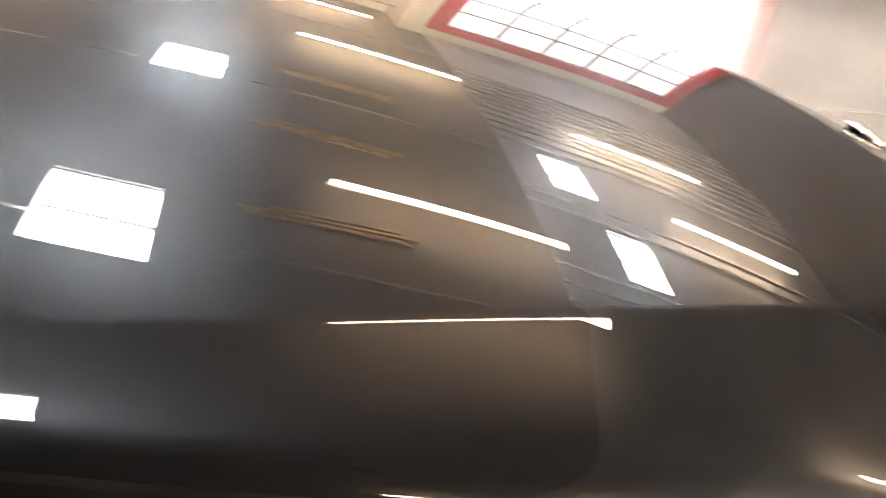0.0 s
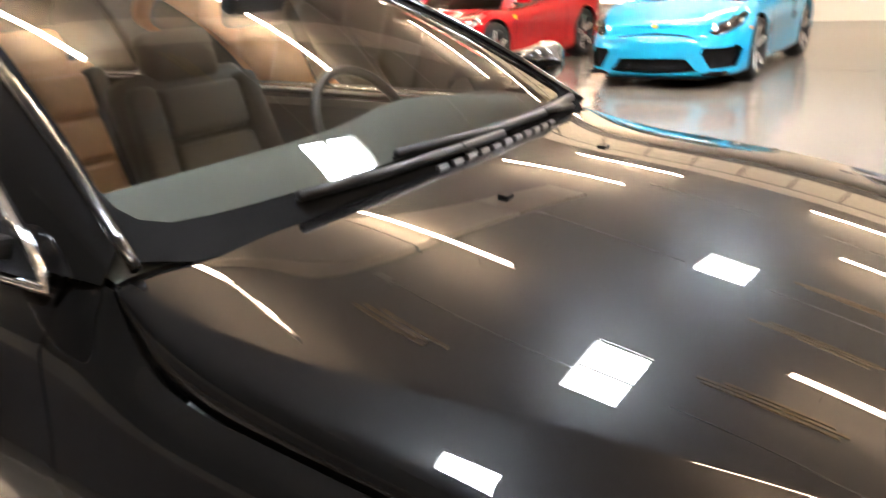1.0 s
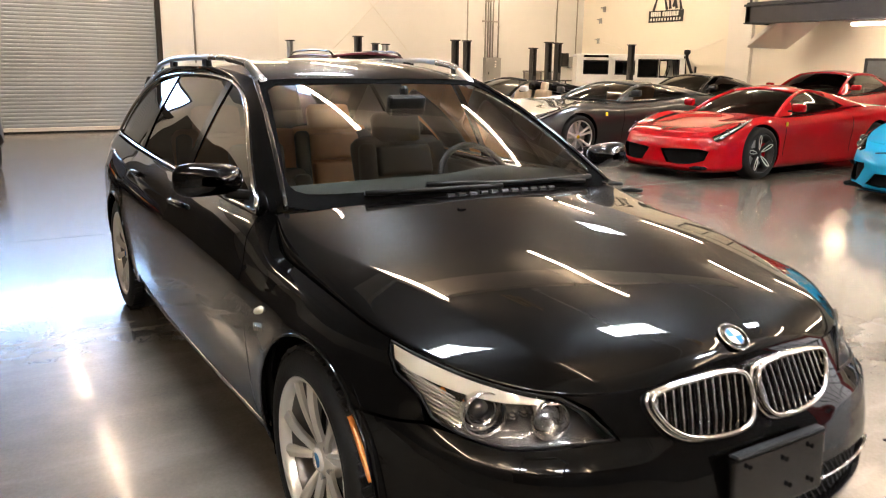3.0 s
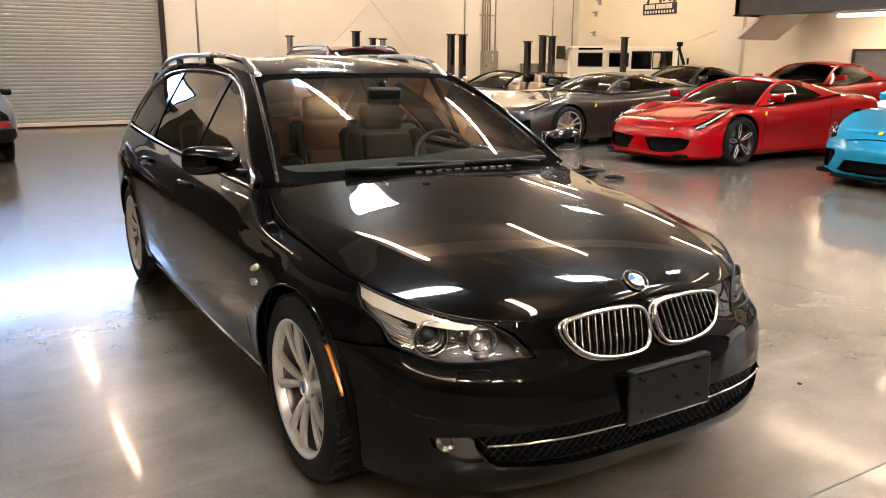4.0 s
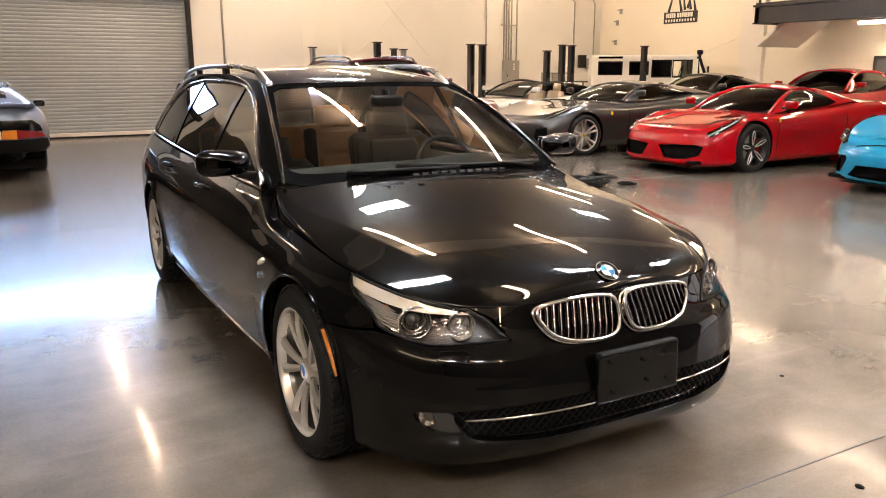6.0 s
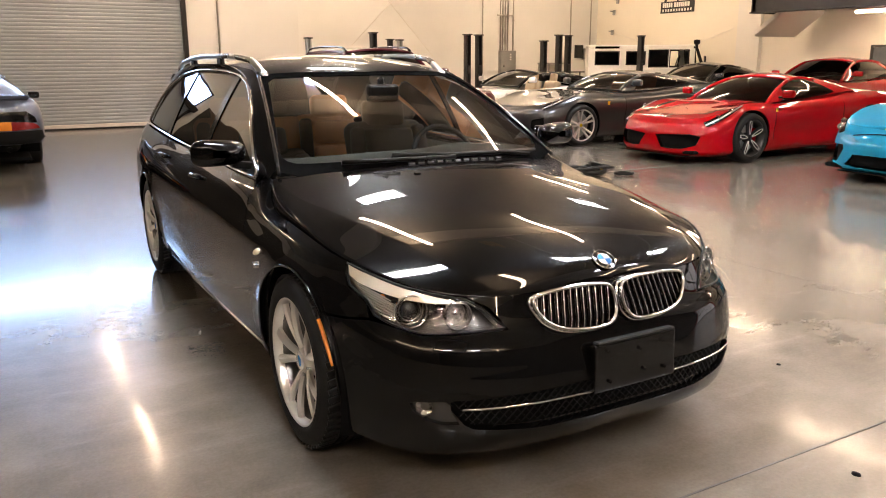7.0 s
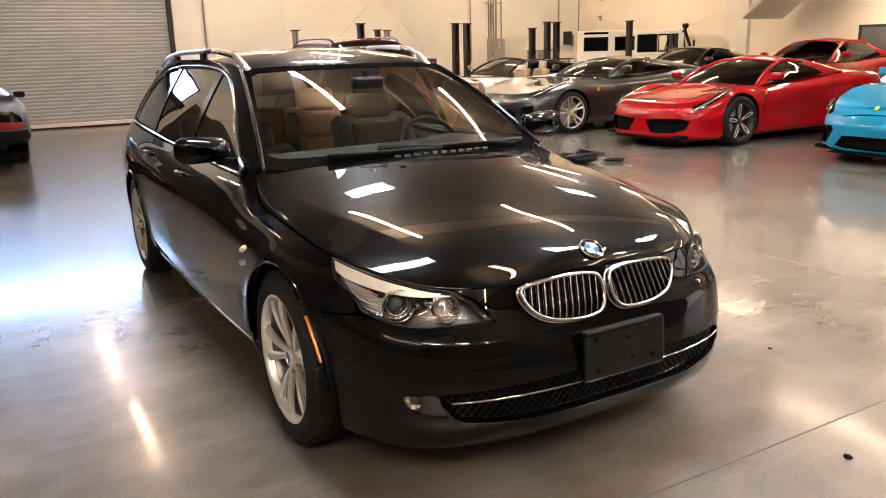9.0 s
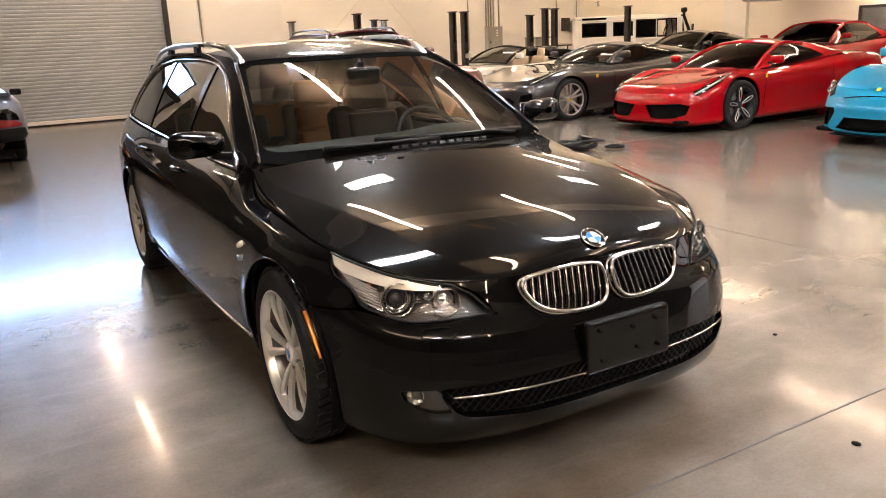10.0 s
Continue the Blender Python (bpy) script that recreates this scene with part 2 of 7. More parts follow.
def rod(points, r, n=8, closed=False, taper=None, bm=None):
    """A round bar along a line of points."""
    bm = bm or bmesh.new()
    pts = [Vector(p) for p in points]
    rings = []
    k = len(pts)
    side = None
    for i, p in enumerate(pts):
        a = pts[(i - 1) % k] if closed or i else p
        b = pts[(i + 1) % k] if closed or i < k - 1 else p
        d = (b - a).normalized()
        if side is None:
            side = d.orthogonal().normalized()
        side = (side - d * side.dot(d)).normalized()
        up = d.cross(side)
        rr = taper[i] if taper else r
        rings.append([bm.verts.new(p + (side * math.cos(q) + up * math.sin(q)) * rr) for q in [2 * math.pi * j / n for j in range(n)]])
    for i in range(k if closed else k - 1):
        a, b = rings[i], rings[(i + 1) % k]
        for j in range(n):
            bm.faces.new((a[j], a[(j + 1) % n], b[(j + 1) % n], b[j]))
    if not closed:
        bm.faces.new(rings[0][::-1])
        bm.faces.new(rings[-1])
    return bm


def lathe(profile, n=48, axis="x", at=(0, 0, 0), close=False):
    """A turned body: pairs of (along the axis, radius)."""
    bm = bmesh.new()
    rings = []
    for a, r in profile:
        ring = []
        for j in range(n):
            q = 2 * math.pi * j / n
            c, s = math.cos(q) * r, math.sin(q) * r
            v = {"x": (a, c, s), "y": (c, a, s), "z": (c, s, a)}[axis]
            ring.append(bm.verts.new((v[0] + at[0], v[1] + at[1], v[2] + at[2])))
        rings.append(ring)
    for a, b in zip(rings, rings[1:]):
        for j in range(n):
            bm.faces.new((a[j], a[(j + 1) % n], b[(j + 1) % n], b[j]))
    if close:
        bm.faces.new(rings[0][::-1])
        bm.faces.new(rings[-1])
    return bm


def vault(a, b, r, at, n=28):
    """The upper part of a tube along x, from just under its axle."""
    bm = bmesh.new()
    rows = []
    for x in (a, b):
        rows.append([bm.verts.new((at[0] + x, at[1] + r * math.cos(q), at[2] + r * math.sin(q))) for q in spread(radians(-22), radians(202), n)])
    for j in range(n - 1):
        bm.faces.new((rows[0][j], rows[0][j + 1], rows[1][j + 1], rows[1][j]))
    bm.faces.new(rows[0])
    return bm


def inside(p, loop):
    c, j = False, len(loop) - 1
    for i in range(len(loop)):
        (xi, yi), (xj, yj) = loop[i], loop[j]
        if (yi > p[1]) != (yj > p[1]) and p[0] < (xj - xi) * (p[1] - yi) / (yj - yi) + xi:
            c = not c
        j = i
    return c


def densify(loop, step, scale):
    out = []
    for i, a in enumerate(loop):
        b = loop[(i + 1) % len(loop)]
        n = max(1, int(math.hypot((b[0] - a[0]) * scale[0], (b[1] - a[1]) * scale[1]) / step))
        out += [(a[0] + (b[0] - a[0]) * k / n, a[1] + (b[1] - a[1]) * k / n) for k in range(n)]
    return out


def patch(name, surface, loop, mat, parent, holes=(), step=.03, scale=(1, 1), depth=.012, label="", lift=0.0, flip=False):
    """A panel cut out of a smooth surface along a loop in its two coordinates, with turned-in edges."""
    from mathutils.geometry import delaunay_2d_cdt
    loops = [densify(l, step, scale) for l in (loop, *holes)]
    pts, edges = [], []
    for l in loops:
        base = len(pts)
        pts += [Vector((p[0] * scale[0], p[1] * scale[1])) for p in l]
        edges += [(base + i, base + (i + 1) % len(l)) for i in range(len(l))]
    flat = [[(p[0] * scale[0], p[1] * scale[1]) for p in l] for l in loops]
    xs, ys = [p[0] for p in flat[0]], [p[1] for p in flat[0]]
    nx, ny = int((max(xs) - min(xs)) / step) + 1, int((max(ys) - min(ys)) / step) + 1
    border = np.array([q for l in flat for q in l])
    for i in range(nx + 1):
        for j in range(ny + 1):
            p = (min(xs) + i * step, min(ys) + (j + .01) * step)
            if inside(p, flat[0]) and not any(inside(p, h) for h in flat[1:]):
                if np.min(np.sum((border - p) ** 2, axis=1)) > (step * .55) ** 2:
                    pts.append(Vector(p))
    verts2, _, faces, *_ = delaunay_2d_cdt(pts, edges, [], 0, 1e-6)
    tri = []
    for f in faces:
        c = (sum(verts2[i][0] for i in f) / len(f), sum(verts2[i][1] for i in f) / len(f))
        if inside(c, flat[0]) and not any(inside(c, h) for h in flat[1:]):
            tri.append(tuple(f))
    verts, norms = [], []
    e = 2e-3
    for v in verts2:
        a, b = v[0] / scale[0], v[1] / scale[1]
        p = Vector(surface(a, b))
        ea, eb = e / scale[0], e / scale[1]
        da = Vector(surface(a + ea, b)) - Vector(surface(a - ea, b))
        db = Vector(surface(a, b + eb)) - Vector(surface(a, b - eb))
        n = da.cross(db)
        n = n.normalized() if n.length > 1e-12 else Vector((0, 0, 1))
        if flip:
            n = -n
        verts.append(p + n * lift)
        norms.append(n)
    if flip:
        tri = [f[::-1] for f in tri]
    count = {}
    for f in tri:
        for i in range(len(f)):
            count[(f[i], f[(i + 1) % len(f)])] = True
    rim = [k for k in count if (k[1], k[0]) not in count]
    low = {}
    faces3 = list(tri)
    loop_normals = [norms[i] for f in tri for i in f]
    if depth:
        for a, b in rim:
            for i in (a, b):
                if i not in low:
                    low[i] = len(verts)
                    verts.append(verts[i] - norms[i] * depth)
            faces3.append((b, a, low[a], low[b]))
            d = (verts[b] - verts[a]).cross(norms[a]).normalized()
            loop_normals += [d] * 4
    return finish(name, verts, faces3, mat, parent, label, True, loop_normals)


def grid_surface(name, surface, us, vs, mat, parent=None, label="", flip=False, thick=0.0):
    verts = [surface(u, v) for u in us for v in vs]
    n = len(vs)
    faces = [(i * n + j, (i + 1) * n + j, (i + 1) * n + j + 1, i * n + j + 1) for i in range(len(us) - 1) for j in range(n - 1)]
    if flip:
        faces = [f[::-1] for f in faces]
    return finish(name, verts, faces, mat, parent, label)


def spread(a, b, n):
    return [a + (b - a) * i / (n - 1) for i in range(n)]


# ---- smooth curves and the body surfaces of the estate car ----
def curve(xs, ys, x):
    """A smooth monotone curve through the given places."""
    n = len(xs)
    if x <= xs[0]:
        return ys[0] + (ys[1] - ys[0]) / (xs[1] - xs[0]) * (x - xs[0])
    if x >= xs[-1]:
        return ys[-1] + (ys[-1] - ys[-2]) / (xs[-1] - xs[-2]) * (x - xs[-1])
    i = 0
    while x > xs[i + 1]:
        i += 1
    h = xs[i + 1] - xs[i]
    d = (ys[i + 1] - ys[i]) / h

    def slope(k):
        if k == 0 or k == n - 1:
            k0 = min(max(k, 1), n - 1)
            return (ys[k0] - ys[k0 - 1]) / (xs[k0] - xs[k0 - 1])
        a = (ys[k] - ys[k - 1]) / (xs[k] - xs[k - 1])
        b = (ys[k + 1] - ys[k]) / (xs[k + 1] - xs[k])
        w = (xs[k + 1] - xs[k]) / (xs[k + 1] - xs[k - 1])
        return a * w + b * (1 - w)

    m0, m1 = slope(i), slope(i + 1)
    u = (x - xs[i]) / h
    return (ys[i] * (1 + 2 * u) * (1 - u) ** 2 + m0 * h * u * (1 - u) ** 2
            + ys[i + 1] * u * u * (3 - 2 * u) + m1 * h * u * u * (u - 1))


def smooth(a, b, x):
    u = min(1.0, max(0.0, (x - a) / (b - a)))
    return u * u * (3 - 2 * u)


# plan outline of the lower body, half, from the nose round to the tail
PLAN = [(0, -.838), (.20, -.832), (.40, -.806), (.56, -.752), (.69, -.660), (.78, -.535), (.835, -.40), (.868, -.22),
        (.885, 0), (.896, .3), (.905, .7), (.914, 1.2), (.918, 1.7), (.915, 2.3), (.905, 2.9), (.885, 3.3), (.85, 3.6),
        (.78, 3.84), (.66, 3.95), (.4, 4.0), (0, 4.02)]
ARC = [0.0]
for a, b in zip(PLAN, PLAN[1:]):
    ARC.append(ARC[-1] + math.hypot(b[0] - a[0], b[1] - a[1]))
PX, PY = [p[0] for p in PLAN], [p[1] for p in PLAN]
# sections: arc length, then nine pairs of inset and height from the sill to the top edge
SECTIONS = [
    (0.0, [(-.16, .19), (-.06, .20), (-.008, .27), (0, .38), (-.018, .475), (-.045, .545), (-.075, .61), (-.100, .675), (-.125, .74)]),
    (.55, [(-.14, .18), (-.05, .19), (-.008, .26), (0, .38), (-.010, .475), (-.035, .548), (-.075, .61), (-.105, .675), (-.128, .725)]),
    (.80, [(-.12, .17), (-.04, .18), (-.008, .26), (0, .38), (-.006, .475), (-.028, .555), (-.070, .62), (-.100, .685), (-.125, .735)]),
    (1.00, [(-.10, .17), (-.03, .19), (-.006, .28), (0, .40), (-.004, .50), (-.018, .585), (-.052, .66), (-.078, .72), (-.100, .765)]),
    (1.22, [(-.08, .17), (-.03, .20), (-.008, .30), (0, .43), (-.002, .55), (-.010, .640), (-.030, .71), (-.055, .755), (-.082, .78)]),
    (1.50, [(-.08, .17), (-.04, .21), (-.014, .31), (0, .46), (0, .58), (-.006, .670), (-.022, .73), (-.050, .78), (-.088, .806)]),
    (1.72, [(-.085, .17), (-.045, .215), (-.016, .315), (-.001, .465), (0, .59), (-.006, .682), (-.026, .744), (-.056, .795), (-.096, .822)]),
    (1.82, [(-.088, .17), (-.048, .218), (-.017, .318), (-.002, .468), (0, .596), (-.006, .687), (-.029, .750), (-.060, .803), (-.101, .830)]),
    (1.90, [(-.09, .17), (-.05, .22), (-.018, .32), (-.002, .47), (0, .60), (-.006, .690), (-.030, .756), (-.066, .818), (-.112, .852)]),
    (1.96, [(-.09, .17), (-.05, .22), (-.018, .32), (-.003, .475), (0, .60), (-.006, .693), (-.031, .762), (-.070, .832), (-.130, .892)]),
    (2.02, [(-.09, .17), (-.05, .22), (-.019, .32), (-.003, .48), (0, .60), (-.006, .697), (-.032, .768), (-.075, .848), (-.152, .935)]),
    (2.10, [(-.09, .17), (-.05, .22), (-.020, .32), (-.004, .48), (0, .60), (-.006, .700), (-.032, .774), (-.073, .860), (-.146, .944)]),
    (2.30, [(-.09, .17), (-.05, .22), (-.020, .32), (-.004, .48), (0, .605), (-.006, .705), (-.031, .785), (-.063, .867), (-.116, .932)]),
    (2.60, [(-.09, .17), (-.05, .22), (-.020, .32), (-.005, .48), (0, .61), (-.006, .710), (-.030, .795), (-.060, .87), (-.105, .928)]),
    (3.60, [(-.09, .17), (-.05, .22), (-.020, .32), (-.004, .48), (0, .62), (-.006, .725), (-.028, .81), (-.060, .885), (-.105, .945)]),
    (4.60, [(-.09, .17), (-.05, .22), (-.020, .32), (0, .48), (.004, .62), (-.006, .74), (-.028, .83), (-.060, .90), (-.105, .965)]),
    (5.30, [(-.10, .19), (-.05, .24), (-.012, .34), (0, .48), (0, .62), (-.008, .74), (-.03, .84), (-.06, .92), (-.10, .98)]),
    (6.40, [(-.16, .22), (-.06, .24), (-.01, .32), (0, .44), (-.015, .60), (-.04, .72), (-.07, .83), (-.10, .92), (-.14, .99)]),
]
SS = [r[0] for r in SECTIONS]
COLS = [([r[1][k][0] for r in SECTIONS], [r[1][k][1] for r in SECTIONS]) for k in range(9)]
ROWS = list(range(9))


def outline(s):
    return curve(ARC, PX, s), curve(ARC, PY, s)


def belt(s, t):
    """The lower body: s metres round the plan outline from the nose (negative on the right-hand side), t 0 to 8 up the section."""
    side = -1 if s < 0 else 1
    s = abs(s)
    x, y = outline(s)
    ax, ay = outline(s + .01)
    bx, by = outline(s - .01) if s > .01 else (-ax, ay)
    dx, dy = ax - bx, ay - by
    n = math.hypot(dx, dy)
    nx, ny = dy / n, -dx / n
    off = curve(ROWS, [curve(SS, c[0], s) for c in COLS], t)
    off += .007 * max(0.0, 1 - abs(t - 4.82) / .75) * smooth(.26, .42, s) * (1 - smooth(1.02, 1.2, s))
    off += .006 * max(0.0, 1 - abs(t - 5.35) / .8) * smooth(1.45, 1.75, s) * (1 - smooth(5.0, 5.7, s))
    z = curve(ROWS, [curve(SS, c[1], s) for c in COLS], t)
    for axle in (0, 2.886):
        if s > 1.0 and abs(y - axle) < .6:
            d = (math.hypot(y - axle, z - .325) - .372) / .050
            off += .010 * math.exp(-d * d)
    return (side * (x + nx * off), y + ny * off, z)


FOLD_Y = [-.75, -.69, -.64, -.55, -.43, -.3, -.2, -.1, 0, .16, .3, .5, .62]
FOLD_X = [.32, .395, .456, .520, .558, .595, .624, .653, .674, .703, .725, .742, .745]


def edge_row(s):
    """How high up the section the bonnet's shut line runs."""
    return curve([0, .3, .6, .8, .97, 1.13, 1.3, 1.6], [7.45, 7.42, 7.42, 7.58, 7.6, 7.78, 8.0, 8.0], abs(s)) if abs(s) < 1.3 else 8.0


FOLD_Z = [.672, .700, .7323, .7674, .7982, .8245, .8405, .8545, .866, .8765, .885, .916, .952]
EDGE = {}


def hood_edge(s):
    """The bonnet's edge, its centre and its crease at one place along it."""
    if s not in EDGE:
        e = belt(s, edge_row(s))
        yc = curve([0, .1, .3, .6, .8, 1.0, 1.3, 1.6, 1.9, 2.02], [-.727, -.722, -.702, -.628, -.54, -.42, -.15, .13, .36, .45], s)
        zc = curve([-.74, -.727, -.715, -.70, -.68, -.65, -.6, -.5, -.3, 0, .28, .45, .62], [.678, .706, .730, .750, .765, .778, .796, .828, .873, .922, .958, .974, .985], yc)
        af = .9
        for _ in range(6):
            yf = yc + (e[1] - yc) * af * af
            af = min(.975, curve(FOLD_Y, FOLD_X, yf) / max(e[0], .05))
        EDGE[s] = (e, yc, zc, af, curve(FOLD_Y, FOLD_Z, yf))
    return EDGE[s]


def hood(u, s):
    """The bonnet: u -1 to 1 across, s along its edge from the nose to the screen."""
    e, yc, zc, af, zf = hood_edge(s)
    a = abs(u)
    y = yc + (e[1] - yc) * a * a
    plain = e[2] + (zc - e[2]) * (1 - a ** 2.1)
    if a < af:
        z = zc + (zf - zc) * (a / af) ** 2.1
    else:
        r = (a - af) / (1 - af)
        m = min(.95, .36 * e[0] * (1 - af) / max(zf - e[2], .005))
        z = zf + (e[2] - zf) * (m * r + (1 - m) * r ** (1.8 + 7 * smooth(.85, 1.3, s)))
    k = smooth(.35, .7, s)
    return (e[0] * u, y, plain + (z - plain) * k)


def bonnet(x, y):
    """The place of the bonnet over a point of the plan."""
    lo, hi = .02, 2.05
    for _ in range(40):
        s = (lo + hi) / 2
        e = belt(s, edge_row(s))[0]
        p = hood(max(-1, min(1, x / e)), s)
        if p[1] < y:
            lo = s
        else:
            hi = s
    return (x, y, p[2])


def screen(u, v):
    """The windscreen: u -1 to 1 across, v 0 to 1 from the bonnet up to the roof."""
    a = abs(u)
    x0, y0, z0 = .715 * u, .475 + .105 * a ** 2.2, .982 - .024 * a ** 2
    x1, y1, z1 = .545 * u, 1.285 + .085 * a ** 2.2, 1.364 - .006 * a ** 2.4
    bow = .030 * 4 * v * (1 - v)
    return (x0 + (x1 - x0) * v, y0 + (y1 - y0) * v - bow * .45, z0 + (z1 - z0) * v + bow * .9)


def roof(u, y):
    a = abs(u)
    c = curve([1.2, 1.27, 1.6, 2.2, 3.0, 3.5, 3.75], [1.340, 1.364, 1.436, 1.456, 1.429, 1.370, 1.325], y - .10 * a ** 2.2 * (1 - smooth(1.3, 1.9, y)))
    w = curve([1.2, 1.37, 1.9, 2.8, 3.4, 3.75], [.540, .548, .585, .585, .555, .52], y)
    return (w * u, y, c - (.007 + .041 * smooth(1.3, 1.75, y)) * a ** 2.4)


def flank(y, z):
    """The side of the cabin over the waist."""
    base = curve([.5, .8, 1.4, 2.2, 3.0, 3.6, 4.0], [.770, .797, .808, .810, .795, .755, .69], y)
    h = z - .93
    return (base - .40 * h - .33 * h * h, y, z)


# ---- the hall ----
DOOR_WALL_Y, BACK_Y, SIDE_X, LEFT_X, FRONT_Y, CEIL_Z = 15.8, 18.6, 16.3, -8.5, -9.0, 5.0


def slab(name, lo, hi, mat, kind="structure", bevel=0.0, label=""):
    size = [b - a for a, b in zip(lo, hi)]
    ob = part(name, box(size, [(a + b) / 2 for a, b in zip(lo, hi)], bevel), mat)
    return tagged(ob, label, "", "", kind)


slab("floor", (LEFT_X - .2, FRONT_Y - .2, -.2), (SIDE_X + .2, BACK_Y + .2, 0), CONCRETE, label="polished grey-brown concrete floor with saw-cut joints")
for x in (-3.3, 2.796, 8.9):
    slab("floor_joint", (x - .004, FRONT_Y, 0), (x + .004, BACK_Y, .0012), JOINT, label="dark saw-cut joint in the concrete floor")
for y in (-1.02, 5.1, 11.2):
    slab("floor_joint", (LEFT_X, y - .004, 0), (SIDE_X, y + .004, .0014), JOINT, label="dark saw-cut joint in the concrete floor")
# wall with the roller door and the high window over it
DX0, DX1, DH = -2.75, 2.12, 2.96
# Unseen: dark below, pale above, set to shape the flank's reflections.
slab("wall_door_west", (LEFT_X, DOOR_WALL_Y, 0), (DX0 - .35, DOOR_WALL_Y + .25, 3.55), DARK_UNSEEN_WALL, label="unseen lower wall, dark to keep car-side reflections dark")
slab("wall_door_west_top", (LEFT_X, DOOR_WALL_Y, 3.55), (DX0 - .35, DOOR_WALL_Y + .25, CEIL_Z), WALL)
slab("wall_door_jamb", (DX0 - .35, DOOR_WALL_Y, 0), (DX0, DOOR_WALL_Y + .25, CEIL_Z), WALL)
slab("wall_door_east", (DX1, DOOR_WALL_Y, 0), (4.79, DOOR_WALL_Y + .25, CEIL_Z), WALL)
slab("wall_door_head", (DX0, DOOR_WALL_Y, DH), (DX1, DOOR_WALL_Y + .25, 3.06), WALL)
slab("wall_door_top", (DX0, DOOR_WALL_Y, 3.95), (DX1, DOOR_WALL_Y + .25, CEIL_Z), WALL)
slab("wall_return", (4.54, DOOR_WALL_Y + .25, 0), (4.79, BACK_Y, CEIL_Z), WALL)
slab("wall_back", (4.54, BACK_Y, 0), (SIDE_X + .25, BACK_Y + .25, CEIL_Z), WALL)
slab("wall_side", (SIDE_X, 12.65, 0), (SIDE_X + .25, BACK_Y, CEIL_Z), CREAM_WALL)
# Whiter strip, set proud, stands for the change of light along this wall.
slab("wall_side_lit_strip", (SIDE_X - .12, 11.9, 0), (SIDE_X + .25, 12.65, CEIL_Z), WHITE_WALL)
slab("wall_mezzanine", (SIDE_X, FRONT_Y, 0), (SIDE_X + .25, 11.9, CEIL_Z), CREAM_WALL)
# Unseen front and left walls, toned to shape reflections in the paint.
slab("wall_front", (LEFT_X, FRONT_Y - .25, 0), (SIDE_X + .25, FRONT_Y, CEIL_Z), DARK_UNSEEN_WALL)
slab("wall_left", (LEFT_X - .25, FRONT_Y, 0), (LEFT_X, DOOR_WALL_Y + .25, 3.4), DARK_UNSEEN_WALL)
slab("wall_left_top", (LEFT_X - .25, FRONT_Y, 3.4), (LEFT_X, DOOR_WALL_Y + .25, CEIL_Z), SHADE_TONED)
# ceiling with its roof lights
ROOF_LIGHTS = [(-.85, .9), (2.95, .8), (6.75, .65), (2.5, 7.3), (8.1, 7.3)]
# Last two deck openings are unseen, added to brighten the car's front.
DECK_AND_FILL_LIGHTS = [(6.3, -3.9), (4.5, -4.4), (-4.4, -5.4), (-2.0, -6.6)]
HX, HY, DECK_Y = .50, .31, -3.0


def deck(lights, y_lo, y_hi, ribs, x_lo=LEFT_X):
    """A roof deck with openings for its lights, and ribs under it."""
    bm = bmesh.new()
    xs = sorted({x_lo, SIDE_X, *[c for x, _ in lights for c in (x - HX, x + HX)]})
    ys = sorted({y_lo, y_hi, *[c for _, y in lights for c in (y - HY, y + HY)]})
    for x0, x1 in zip(xs, xs[1:]):
        for y0, y1 in zip(ys, ys[1:]):
            mx, my = (x0 + x1) / 2, (y0 + y1) / 2
            if not any(abs(mx - x) < HX and abs(my - y) < HY for x, y in lights):
                box((x1 - x0, y1 - y0, .2), (mx, my, CEIL_Z + .1), 0, bm=bm)
    if ribs:
        x = 2.9
        while x < 10.8:
            if not any(abs(x - lx) < HX + .1 for lx, _ in lights):
                box((.09, y_hi - y_lo, .05), (x, (y_lo + y_hi) / 2, CEIL_Z - .025), .015, bm=bm)
            x += .32
    return bm


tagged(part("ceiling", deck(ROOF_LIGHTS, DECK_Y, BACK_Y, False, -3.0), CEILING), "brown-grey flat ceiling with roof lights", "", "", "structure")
# Unseen left deck, split off and toned down to dim body reflections.
slab("ceiling_left", (LEFT_X, DECK_Y, CEIL_Z), (-3.0, BACK_Y, CEIL_Z + .2), SHADE_TONED, label="unseen flat ceiling, toned down for dimmer reflections")
tagged(part("ceiling_front", deck(DECK_AND_FILL_LIGHTS, FRONT_Y, DECK_Y, True), ROOF_DECK), "pale grey ribbed roof deck over the front bay", "", "", "structure")
for x, y in ROOF_LIGHTS + DECK_AND_FILL_LIGHTS:
    w = thing("skylight", "oblong skylight with a glazing bar, bright with daylight", "window", pose(x, y, CEIL_Z + .1), "skylights", "structure")
    part("sky_panel", box((2 * HX, 2 * HY, .02), (0, 0, .12), 0), DAY_LIGHT, w)
    part("glazing_bar", box((.035, 2 * HY, .06), (0, 0, .02), .004), WHITE_WALL, w)
    for k in (-1, 1):
        part("kerb", box((.03, 2 * HY, .14), (k * (HX - .015), 0, 0), .004), WHITE_WALL, w)
# tall red-framed glazed bay in the side wall, and the post beside it
bay = thing("bay_window", "tall milky glazed bay in a red steel frame", "window", pose(13.95, -6.0, 0), kind="structure")
for k in range(5):
    for n in range(4):
        part("pane", box((.02, 1.0, .96), (.03, -2.12 + 1.06 * k, .58 + 1.0 * n), .004), WHITE_PANE, bay)
for k in range(4):
    part("glazing_bar", box((.05, .11, 4.1), (.0, -1.59 + 1.06 * k, 2.1), .006), STEEL_GREY, bay)
